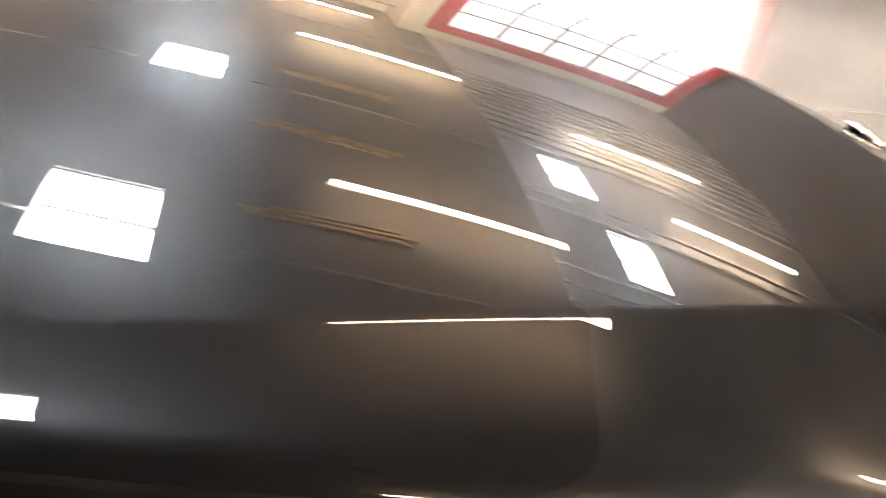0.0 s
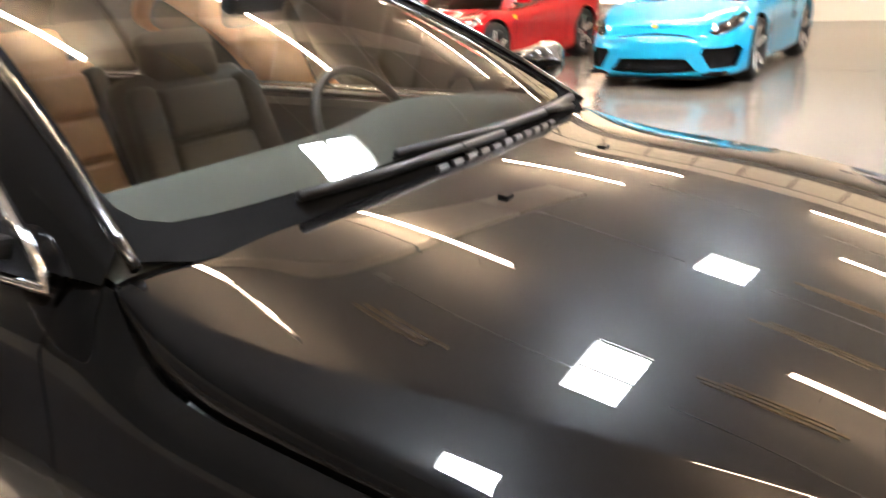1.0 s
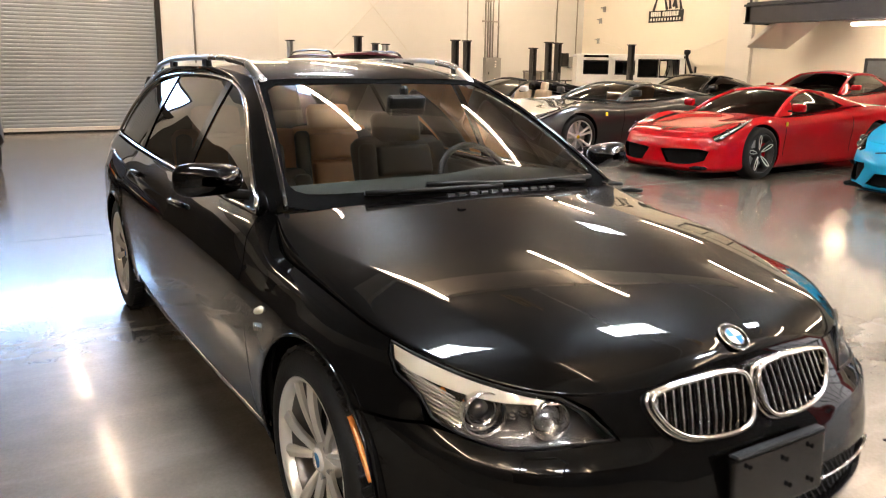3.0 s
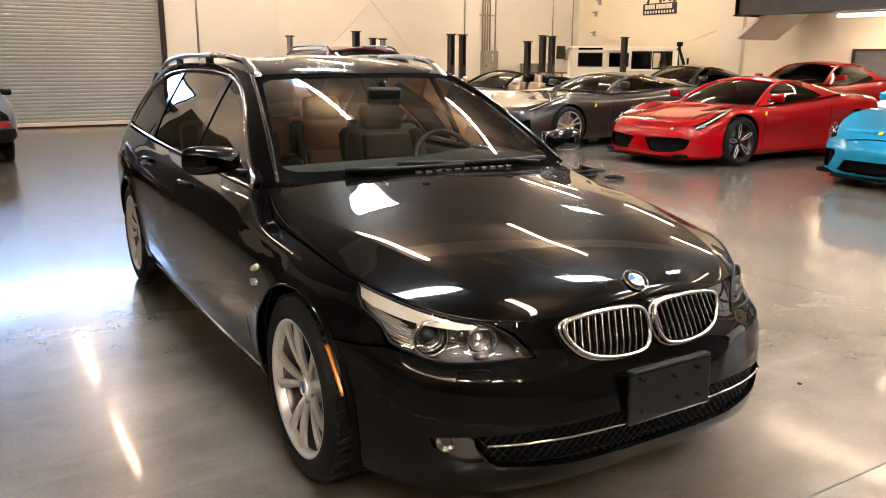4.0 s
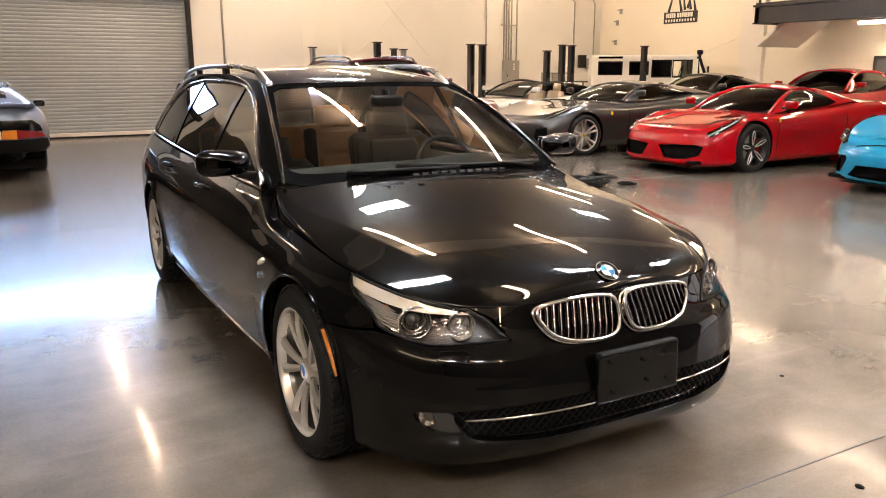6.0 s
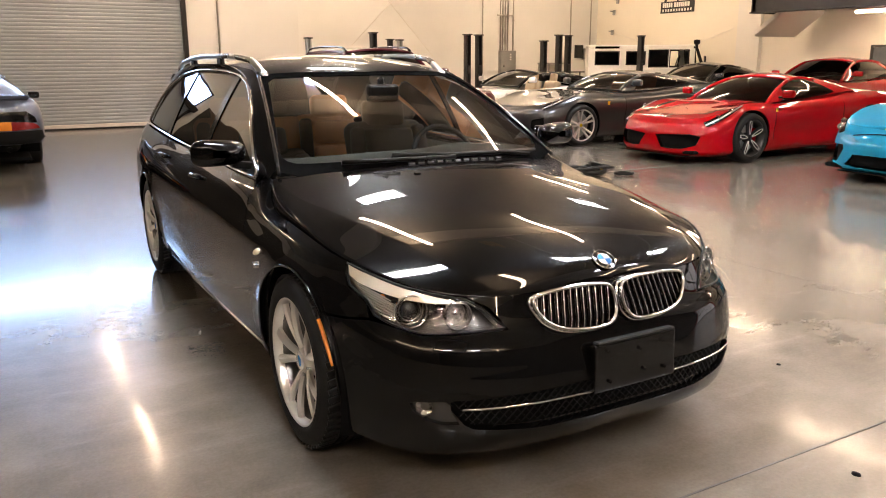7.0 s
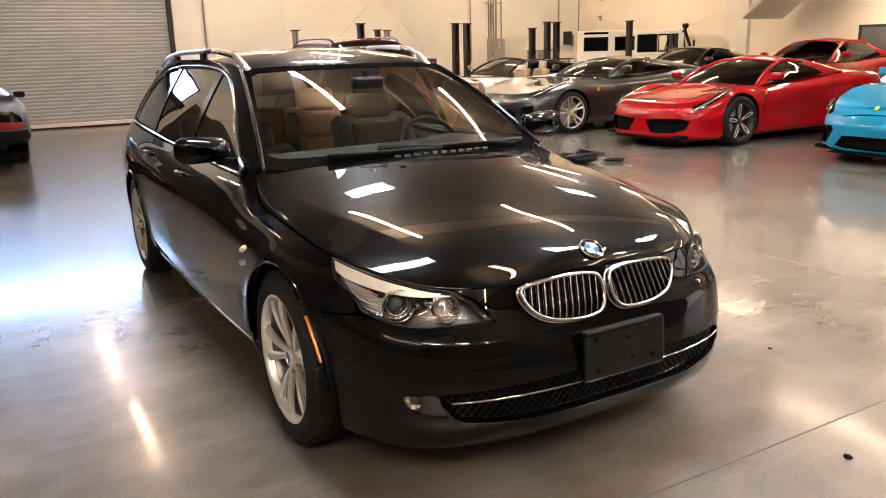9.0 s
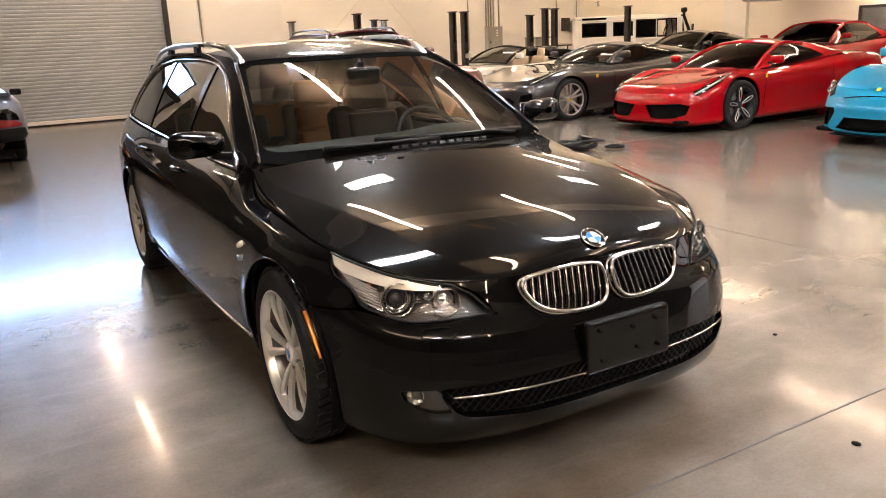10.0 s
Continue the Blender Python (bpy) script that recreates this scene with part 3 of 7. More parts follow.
for n in range(3):
    part("glazing_bar", box((.046, 5.3, .12), (.0, 0, 1.08 + 1.0 * n), .006), STEEL_DARK, bay)
for y in (-2.85, 2.85):
    part("frame_post", box((.16, .38, 4.15), (-.03, y, 2.075), .01), RED_STEEL, bay, "red steel post")
part("frame_beam", box((.16, 6.08, .42), (-.032, 0, 4.36), .01), RED_STEEL, bay, "red steel beam")
part("sill", box((.14, 5.3, .10), (-.02, 0, .05), .01), STEEL_DARK, bay)
slab("wall_bay_return", (13.85, -2.9, 0), (SIDE_X, -2.45, CEIL_Z), CREAM_WALL)
slab("wall_bay_head", (13.93, FRONT_Y, 4.58), (14.1, -2.9, CEIL_Z), CREAM_WALL)
# high window over the roller door
win = thing("window_high", "wide high window over the roller door, glaring daylight", "window", pose((DX0 + DX1) / 2, DOOR_WALL_Y + .1, 3.505), kind="structure")
WW = DX1 - DX0
part("sky_panel", box((WW, .02, .89), (0, .14, 0), 0), SKY_LIGHT, win)
for k in range(3):
    part("mullion", box((.06, .08, .89), (-WW / 2 + .03 + k * (WW - .06) / 2, 0, 0), .006), STEEL_DARK, win)
for z in (-.415, .415):
    part("window_frame", box((WW, .09, .06), (0, 0, z), .006), STEEL_DARK, win)

# roller door, slat by slat
def roller_door():
    d = thing("roller_door", "closed grey steel roller door with narrow slats", "door", pose((DX0 + DX1) / 2, DOOR_WALL_Y + .06, 0), kind="structure")
    w = DX1 - DX0
    pitch = .0745
    me = None
    n = int((DH - .1) / pitch)
    for i in range(n):
        if me is None:
            bm = bmesh.new()
            prof = [(-.006, 0), (-.010, .012), (-.0115, .030), (-.009, .052), (-.003, .066), (0, .0738)]
            a = [bm.verts.new((-w / 2, y, z)) for y, z in prof]
            b = [bm.verts.new((w / 2, y, z)) for y, z in prof]
            for k in range(len(prof) - 1):
                bm.faces.new((a[k], b[k], b[k + 1], a[k + 1]))
            s = part("slat", bm, DOOR_GREY, d)
            me = s.data
        else:
            s = new("slat", me)
            s.parent = d
        s.location = (0, 0, .11 + i * pitch)
    part("bottom_bar", box((w, .05, .075), (0, -.01, .0725), .006), WHITE_PAINT, d, "pale metal bottom bar")
    part("rubber_seal", box((w, .03, .034), (0, -.005, .018), .004), RUBBER, d)
    for x in (-w / 2 - .035, w / 2 + .035):
        part("guide_rail", box((.10, .11, DH), (x, -.08, DH / 2), .006), STEEL_DARK, d, "dark steel guide rail")
    part("drum_hood", box((w + .3, .24, .20), (0, -.13, DH + .10), .02), STEEL_DARK, d, "dark hood over the door's drum")
    return d


roller_door()


# ceiling tubes, with unseen fill tubes over the front bay
def tube_light():
    t = thing("ceiling_light", "slim glowing strip light hung below the ceiling", "light", pose(0, 0, 4.72), "ceiling lights")
    part("diffuser", box((.075, 2.35, .05), (0, 0, 0), .012), TUBE, t, "glowing warm-white diffuser")
    part("frame", box((.045, 2.42, .03), (0, 0, .042), .006), WHITE_PAINT, t)
    for y in (-.8, .8):
        part("hanger", rod([(0, y, .06), (0, y, .28)], .004, 5), GALV, t)
    return t


TUBES = [(-.1, 10.4), (-.1, 14.5), (1.45, 13.6), (1.2, 4.1), (-4.6, 10.4), (-4.6, 14.0), (3.9, 10.4), (3.9, 14.5), (3.9, 3.5), (3.9, -1.85), (.9, -1.85), (6.8, 13.9), (6.8, 17.2),
         (9.7, 4.3), (9.7, 10.4), (9.7, 14.5), (9.0, -1.6), (13.2, 14.3), (13.2, 9.6), (13.2, 4.3), (13.2, -.6), (12.5, 17.0), (7.85, -5.6), (5.7, -6.5),
         # Unseen tubes added as fill for the front of the car.
         (-.1, -7.6), (-4.6, -7.6), (-2.4, -6.4), (-5.8, -5.2), (-4.4, -4.8), (-6.2, -2.8)]
first = tube_light()
first.matrix_basis = pose(*TUBES[0], 4.72)
for x, y in TUBES[1:]:
    copy_thing(first, pose(x, y, 4.72))


# ---- the black estate car ----
estate = thing("estate_car", "glossy black estate car with chrome grilles and satin roof rails", "car")
TS = (1.0, .085)


def at_side(y, z, side=-1):
    """Where a place on the body's side lies round the outline and up the section."""
    s, t = 1.3 + y, 4.0
    for _ in range(40):
        p = belt(s, t)
        q = belt(s + .01, t)
        r = belt(s, t + .05)
        dy, dz = y - p[1], z - p[2]
        a, b, c, d = (q[1] - p[1]) / .01, (r[1] - p[1]) / .05, (q[2] - p[2]) / .01, (r[2] - p[2]) / .05
        det = a * d - b * c
        s += max(-.2, min(.2, (dy * d - b * dz) / det))
        t += max(-.6, min(.6, (a * dz - c * dy) / det))
        t = max(-.3, min(8.3, t))
    return (s, t)


def arch(yc, r, a0, a1, n=22, zc=.325):
    return [at_side(yc + r * math.cos(radians(a)), zc + r * math.sin(radians(a))) for a in spread(a0, a1, n)]


RA = .368
front_arch_rear = arch(0, RA, -15, 90)          # from the sill up to the top
front_arch_front = arch(0, RA, 90, 200)
rear_arch_front = arch(2.886, RA, 196, 90)
rear_arch_rear = arch(2.886, RA, 90, -10)
GAP = .0025


def both(name, loop, mat, label="", **kw):
    for side in (1, -1):
        l = [(side * s, t) for s, t in loop]
        patch(name, belt, l, mat, estate, scale=TS, label=label, flip=False, **kw)


# the front bumper with the nose between the lamps
TIP = [(.955, 5.44), (.87, 5.55), (.74, 5.50), (.60, 5.66), (.50, 5.78), (.436, 5.80)]
split = next(i for i, p in enumerate(front_arch_front) if p[1] < 4.37)
lower_front = [front_arch_front[i] for i in range(split, len(front_arch_front)) if front_arch_front[i][1] > .9 and front_arch_front[i][0] > .9]
side_top = [(1.212, 4.36)] + TIP + [(.455, 6.2), (.50, 6.85), (.585, 7.36), (.45, 7.37), (.3, 7.37), (.15, 7.39)]
right_half = [(.02, .2), (.3, .2), (.6, .25), (.85, .3), (.985, .35)] + lower_front[::-1] + side_top + [(0, 7.40)]
loop = right_half[1:] + [(-s, t) for s, t in right_half[::-1][1:-1]]


def kidney(side, grow=0.0):
    pts = [(.024, 7.02), (.052, 7.26), (.11, 7.36), (.19, 7.36), (.27, 7.28), (.328, 7.10), (.340, 6.8), (.328, 6.4), (.296, 5.85), (.255, 5.52), (.196, 5.34), (.115, 5.28), (.055, 5.38), (.027, 5.75), (.018, 6.3)]
    cx, cy = .178, 6.32
    k = [(cx + (a - cx) * (1 + grow), cy + (b - cy) * (1 + grow)) for a, b in pts]
    # rounded outline
    n = len(k)
    out = []
    for i in range(n):
        p0, p1, p2, p3 = k[i - 1], k[i], k[(i + 1) % n], k[(i + 2) % n]
        for u in (0, .25, .5, .75):
            out.append(tuple(.5 * (2 * p1[c] + (p2[c] - p0[c]) * u + (2 * p0[c] - 5 * p1[c] + 4 * p2[c] - p3[c]) * u * u + (3 * p1[c] - p0[c] - 3 * p2[c] + p3[c]) * u ** 3) for c in (0, 1)))
    return [(side * a, b) for a, b in out]


INTAKE = [(0, 3.30), (.2, 3.30), (.42, 3.22), (.632, 3.12), (.655, 3.0), (.60, 2.45), (.57, 2.32), (.35, 2.15), (0, 2.1)]
intake = INTAKE + [(-s, t) for s, t in INTAKE[::-1][1:-1]]
FOG = [(.655, 3.10), (.75, 3.03), (.775, 2.95), (.765, 2.75), (.715, 2.52), (.665, 2.44), (.612, 2.46), (.635, 2.75)]
bumper = patch("front_bumper", belt, loop, BLACK_PAINT, estate, scale=TS,
               holes=[kidney(1, .03), kidney(-1, .03), intake, FOG, [(-s, t) for s, t in FOG]], step=.026, depth=.03, label="glossy black front bumper")


def sunk(surface, depth):
    """The same surface set back along its own normal."""
    def f(a, b):
        p = Vector(surface(a, b))
        da = Vector(surface(a + .004, b)) - Vector(surface(a - .004, b))
        db = Vector(surface(a, b + .04)) - Vector(surface(a, b - .04))
        return p - da.cross(db).normalized() * depth
    return f


# Near-black sheet gives the lower intake its depth of shade.
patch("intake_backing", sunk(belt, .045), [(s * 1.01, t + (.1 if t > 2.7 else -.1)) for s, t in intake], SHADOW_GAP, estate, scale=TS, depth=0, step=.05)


def on_belt(s, t, out=0.0):
    p = Vector(belt(s, t))
    da = Vector(belt(s + .004, t)) - Vector(belt(s - .004, t))
    db = Vector(belt(s, t + .04)) - Vector(belt(s, t - .04))
    return p + da.cross(db).normalized() * out


# lattice of the lower intake, one bar each
def lattice():
    bm = bmesh.new()
    flat = [(a, b * .085) for a, b in intake]
    step = .030
    for sgn in (1, -1):
        for k in range(-36, 37):
            run = []
            for j in range(0, 13):
                t = 2.05 + j * 1.3 / 12
                s = k * step + sgn * (t - 2.7) * .085 * 1.35
                if inside((s, t * .085), flat):
                    run.append(on_belt(s, t, -.022))
            if len(run) > 2:
                rod(run, .0024, 4, bm=bm)
    return part("lattice", bm, BLACK_PLASTIC, bumper, "black diamond-pattern intake mesh")


lattice()
part("intake_strip", rod([on_belt(s, 2.87 + .04 * (1 - (s / .6) ** 2), .004) for s in spread(-.605, .605, 41)], .0042, 8), CHROME, bumper, "thin chrome strip across the intake", True)
for side in (1, -1):
    pts = [(side * s, t) for s, t in FOG]
    patch("fog_lamp_surround", sunk(belt, .02), [(s, t) for s, t in pts], SMOKE, bumper, scale=TS, depth=0, step=.03, label="smoked fog lamp surround")
    c = on_belt(side * .728, 2.84, -.012)
    n = (on_belt(side * .728, 2.84, .1) - c).normalized()
    m = n.to_track_quat("X", "Z").to_matrix().to_4x4()
    fog = part("fog_lamp", lathe([(-.02, .016), (.0, .028), (.003, .029), (.002, .025), (-.012, .012), (-.014, .0)], 24), LAMP_CHROME, bumper, "small round fog lamp", True)
    fog.matrix_basis = Matrix.Translation(c) @ m
    patch("fog_lamp_lens", belt, pts, LENS, bumper, scale=TS, depth=0, step=.03, lift=-.003)
    # washer flap outline and lower edge of the bumper's upper band
    wl = [(.69, 5.36), (.70, 4.98), (.60, 4.93), (.585, 5.28), (.61, 5.42)]
    part("washer_flap", rod([on_belt(side * s, t, .0005) for s, t in densify(wl, .02, TS)], .0022, 5, closed=True), SHADOW_GAP, bumper, "headlamp washer flap", True)
    part("amber_reflector", rod([on_belt(side * (1.188 - .098 * u), 4.22 - 1.08 * u, .001) for u in spread(0, 1, 12)], .0085, 6), AMBER, bumper, "narrow amber side reflector", True)

# kidney grilles
for side in (1, -1):
    g = part("grille", rod([on_belt(s, t, .022) for s, t in kidney(side)], .0062, 10, closed=True), CHROME, estate, "chrome-rimmed kidney grille", True)
    part("outer_rim", rod([on_belt(s, t, .006) for s, t in kidney(side, .05)], .0052, 8, closed=True), CHROME, g, "", True)
    ring = kidney(side)
    ring = ring + ring[:1]
    grid_surface("collar", lambda a, b, ring=ring: tuple(on_belt(*ring[int(a)], -.03 + .05 * b)), range(len(ring)), spread(0, 1, 3), CHROME, g, "polished inner collar")
    # Near-black sheet stands for the shade behind the slats.
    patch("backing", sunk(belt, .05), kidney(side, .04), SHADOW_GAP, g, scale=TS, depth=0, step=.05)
    kl = [(a, b * .085) for a, b in kidney(side, -.02)]
    for k in range(12):
        s0 = .040 + .0262 * k
        run = []
        for t in spread(5.2, 7.5, 47):
            s = side * (s0 - .010 * (t - 6.3) + .012 * max(0, 5.9 - t) ** 2)
            if inside((s, t * .085), kl):
                run.append(on_belt(s, t, .014 - .016 * max(0, 6.1 - t) ** 1.5))
        if len(run) > 3:
            part("slat", rod(run, .0023, 6), CHROME, g, "", True)
            part("slat_blade", rod([p + Vector((0, .012, 0)) for p in run], .0045, 5), GLOSS_BLACK, g, "", True)

# plate carrier, bare
carrier = part("plate_carrier", box((.355, .022, .165), (.018, -.842, .447), .008, (-3, 0, 0), 2), GLOSS_BLACK, bumper, "empty black number plate carrier with screw holes")
part("carrier_lip", box((.34, .03, .012), (.018, -.838, .531), .004, (-3, 0, 0)), BLACK_PLASTIC, carrier)
for x, z in ((-.11, .505), (.13, .50), (-.1, .40), (.14, .405), (.03, .49), (.05, .415)):
    part("screw", lathe([(0, .007), (.003, .006), (.004, 0)], 10, "y", (x, -.8585 - .0 + (z - .447) * .05 - .0015, z)), GLOSS_BLACK, carrier)

# roundel: plain quartered disc
rp = Vector(bonnet(0, -.688))
nr = (Vector(bonnet(.01, -.688)) - Vector(bonnet(-.01, -.688))).cross(Vector(bonnet(0, -.683)) - Vector(bonnet(0, -.693))).normalized()
rm = Matrix.Translation(rp + nr * .001) @ nr.to_track_quat("Z", "Y").to_matrix().to_4x4()
rd = part("roundel", lathe([(0, .041), (.004, .041), (.005, .039), (.004, .037), (.0042, 0)], 40, "z"), GLOSS_BLACK, estate, "round enamel badge, black ring with blue and white quarters", True)
rd.matrix_basis = rm
part("ring", lathe([(.001, .0425), (.0055, .0420), (.0055, .0410), (.001, .0405)], 40, "z"), CHROME, rd, "", True)
part("inner_ring", lathe([(.004, .0268), (.0065, .0264), (.0065, .0256), (.004, .0252)], 40, "z"), CHROME, rd, "", True)
for q in range(4):
    bm = bmesh.new()
    c = bm.verts.new((0, 0, .0062))
    ring = [bm.verts.new((.0255 * math.cos(radians(q * 90 + a)), .0255 * math.sin(radians(q * 90 + a)), .0056)) for a in spread(0, 90, 9)]
    for a, b in zip(ring, ring[1:]):
        bm.faces.new((c, a, b))
    part("quarter", bm, BADGE_BLUE if q % 2 else BADGE_WHITE, rd)

# wings, doors, rear quarters, sills
wing = [(.957, 5.52), (.99, 6.05), (1.083, 6.32), (1.12, 6.95), (1.137, 7.76), (1.3, 7.95), (1.5, 7.96), (1.72, 7.96), (1.90, 7.96), (1.96, 7.96), (2.015, 7.97), (2.075, 7.95), (2.095, 7.5),
        (2.086, 6.95), (2.02, 5.9), (1.965, 4.6), (1.935, 3.4), (1.925, 2.4), (1.92, 1.1)]
wing_arch = front_arch_rear[2:] + front_arch_front[1:split]
loop = [(1.214, 4.44)] + wing + [p for p in wing_arch if p[1] > .9]
both("front_wing", loop, BLACK_PAINT, "glossy black front wing")
SD, SQ = 3.045, 4.06
door_f = [(1.9255, 1.1), (1.9305, 2.4), (1.9405, 3.4), (1.9705, 4.6), (2.0255, 5.9), (2.0915, 6.95), (2.1005, 7.5), (2.11, 7.98), (2.4, 7.98), (2.8, 7.98), (SD, 7.98), (SD, 5), (SD, 3), (SD, 1.1)]
both("front_door", door_f, BLACK_PAINT, "glossy black front door")
top_r = [p for p in rear_arch_front if p[1] > 1.1 and p[0] < SQ]
door_r = [(SD + .005, 1.1), (SD + .005, 4), (SD + .005, 7.98), (3.5, 7.98), (SQ, 7.98), (SQ, 7)] + ([(SQ, 5.4)] if not top_r else []) + top_r[::-1]
both("rear_door", door_r, BLACK_PAINT, "glossy black rear door")
arch_tail = [p for p in rear_arch_front if p[0] > SQ + .005] + rear_arch_rear[1:]
arch_tail = [p for p in arch_tail if p[1] > .4]
quarter = [(SQ + .005, 5.5), (SQ + .005, 7.98), (4.6, 7.98), (5.2, 7.98), (6.0, 7.98), (6.68, 7.98), (6.68, .4), (5.5, .4), (4.95, .4)] + arch_tail[::-1]
both("rear_quarter", quarter, BLACK_PAINT, "glossy black rear quarter and tail", step=.05)
sill = [(1.70, -.0), (1.75, 1.05), (2.6, 1.08), (3.6, 1.08), (3.86, 1.05), (3.9, 0)]
both("sill", sill, BLACK_PAINT, "black side sill")
both("sill_strip", [(1.78, 1.08), (1.78, 1.30), (3.8, 1.30), (3.8, 1.08)], GLOSS_BLACK, lift=.006, depth=.01)
# near-black inner shell that closes the gaps between the panels and stands for shade there
def inner(s, t):
    p = on_belt(s, t, -.022)
    return (p[0], p[1], p[2])


for side in (1, -1):
    for lo, hi in ((1.74, 3.88),):
        patch("inner_shell", inner, [(side * lo, 0), (side * hi, 0), (side * hi, 7.9), (side * lo, 7.9)], SHADOW_GAP, estate, scale=TS, depth=0, step=.12)
    # wheel houses
    for yc in (0, 2.886):
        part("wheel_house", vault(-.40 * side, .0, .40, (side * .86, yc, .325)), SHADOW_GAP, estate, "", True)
        part("arch_lip", rod([on_belt(side * s, t, .001) for s, t in (front_arch_rear[3:] + front_arch_front[1:-4] if yc == 0 else rear_arch_front[3:] + rear_arch_rear[1:-4])], .005, 6), BLACK_PAINT, estate, "", True)
under = part("underbody", box((1.30, 4.1, .06), (0, 1.55, .24), .02), SHADOW_GAP, estate)
part("engine_bay", box((1.25, 1.1, .35), (0, .05, .47), .05), SHADOW_GAP, estate)

# bonnet
def bonnet_panel():
    """The bonnet as a grid whose columns follow the crease, with a turned-down rim."""
    half = spread(0, .8, 34) + [.808, .82, .835, .855, .88, .905, .93, .955, .98, .995]
    half[33:34] = [.785, .793, .8]
    cols = [-v for v in half[:0:-1]] + half
    along = spread(.012, 2.018, 126)
    verts = []
    for v in cols:
        for s in along:
            af = hood_edge(s)[3]
            a = abs(v)
            u = af * a / .8 if a < .8 else af + (1 - af) * (a - .8) / .2
            verts.append(hood(math.copysign(u, v), s))
    n, m = len(along), len(cols)
    for i in range(m):
        run = np.array(verts[i * n:(i + 1) * n])
        for _ in range(26):
            run[1:-1] += .5 * ((run[:-2] + run[2:]) / 2 - run[1:-1])
        verts[i * n:(i + 1) * n] = [tuple(p) for p in run.tolist()]
    faces = [(i * n + j, (i + 1) * n + j, (i + 1) * n + j + 1, i * n + j + 1) for i in range(m - 1) for j in range(n - 1)]
    rim = [i * n for i in range(m)] + [(m - 1) * n + j for j in range(1, n)] + [i * n + n - 1 for i in range(m - 2, -1, -1)] + [j for j in range(n - 2, 0, -1)]
    base = len(verts)
    for k in rim:
        p = verts[k]
        verts.append((p[0] * .995, p[1], p[2] - .018))
    for k in range(len(rim)):
        a, b = rim[k], rim[(k + 1) % len(rim)]
        faces.append((b, a, base + k, base + (k + 1) % len(rim)))
    ob = finish("bonnet", verts, faces, BLACK_PAINT, estate, "long glossy black bonnet with two soft creases")
    for p in list(ob.data.polygons)[-len(rim):]:
        p.use_smooth = False
    return ob


hood_panel = bonnet_panel()
for x in (-.205, .205):
    p = bonnet(x, .283)
    part("washer_nozzle", box((.026, .020, .008), (p[0], p[1], p[2] + .001), .0035, (8, 0, 0), 2), BLACK_PAINT, hood_panel, "small black washer nozzle")

# windscreen with black border, wipers, cowl
low_line = [(-.985, .17), (-.975, .115), (-.95, .078), (-.90, .054), (-.82, .045), (-.74, .041), (-.5, .035), (-.25, .031), (0, .03)]
low_line = low_line + [(-a, b) for a, b in low_line[::-1][1:]]
patch("windscreen", screen, [(-.99, .04), (-.93, .0), (-.75, -.04), (0, -.06), (.75, -.04), (.93, .0), (.99, .04), (.99, .5), (.975, .93), (.9, .965), (0, .975), (-.9, .965), (-.975, .93), (-.99, .5)],
      SCREEN_GLASS, estate, step=.05, scale=(.65, .9), depth=0, label="clear windscreen", lift=-.002)
outer = [(-1, .0), (-.9, -.035), (-.75, -.058), (0, -.09), (.75, -.058), (.9, -.035), (1, .0), (1, 1), (0, 1.0), (-1, 1)]
innerl = low_line + [(.982, .20), (.965, .6), (.945, .88), (.88, .935), (0, .95), (-.88, .935), (-.945, .88), (-.965, .6), (-.982, .20)]
patch("screen_border", screen, outer, BORDER_BLACK, estate, holes=[innerl], step=.03, scale=(.65, .9), depth=.004, label="black windscreen border", lift=.001)
cowl = part("cowl", box((.90, .08, .03), (0, .53, .915), .01), BLACK_PLASTIC, estate, "black plastic cowl")
for k in range(11):
    u = -.22 + .066 * k
    p, q = Vector(screen(u, -.030)), Vector(screen(u + .040, -.030))
    part("slot_rib", rod([p + Vector((0, -.004, .008)), q + Vector((0, -.004, .008))], .006, 5), STEEL_DARK, cowl)


def wiper(points, pivot):
    w = part("wiper", rod([Vector(screen(u, v)) + Vector((0, -.012, .015)) for u, v in points], .0100, 8), BLACK_PLASTIC, estate, "black windscreen wiper", True)
    part("arm", rod([Vector(pivot), Vector(screen(*points[1])) + Vector((0, -.014, .018))], .009, 6), BLACK_PLASTIC, w, "", True)
    part("rubber", rod([Vector(screen(u, v)) + Vector((0, -.004, .006)) for u, v in points], .004, 4), RUBBER, w)
    return w


wiper([(.84, .012), (.45, .004), (.1, .008), (-.31, .034)], (.55, .52, .972))
wiper([(.12, -.010), (-.1, -.006), (-.4, .0), (-.64, .012)], (-.02, .46, .975))

# roof with rails
us = spread(-1, 1, 33)
patch("roof", roof, [(-1, 1.37), (-.5, 1.305), (0, 1.275), (.5, 1.305), (1, 1.37), (1, 2.5), (1, 3.7), (-1, 3.7), (-1, 2.5)], BLACK_PAINT, estate, step=.05, scale=(.56, 1), depth=.01, label="glossy black roof")
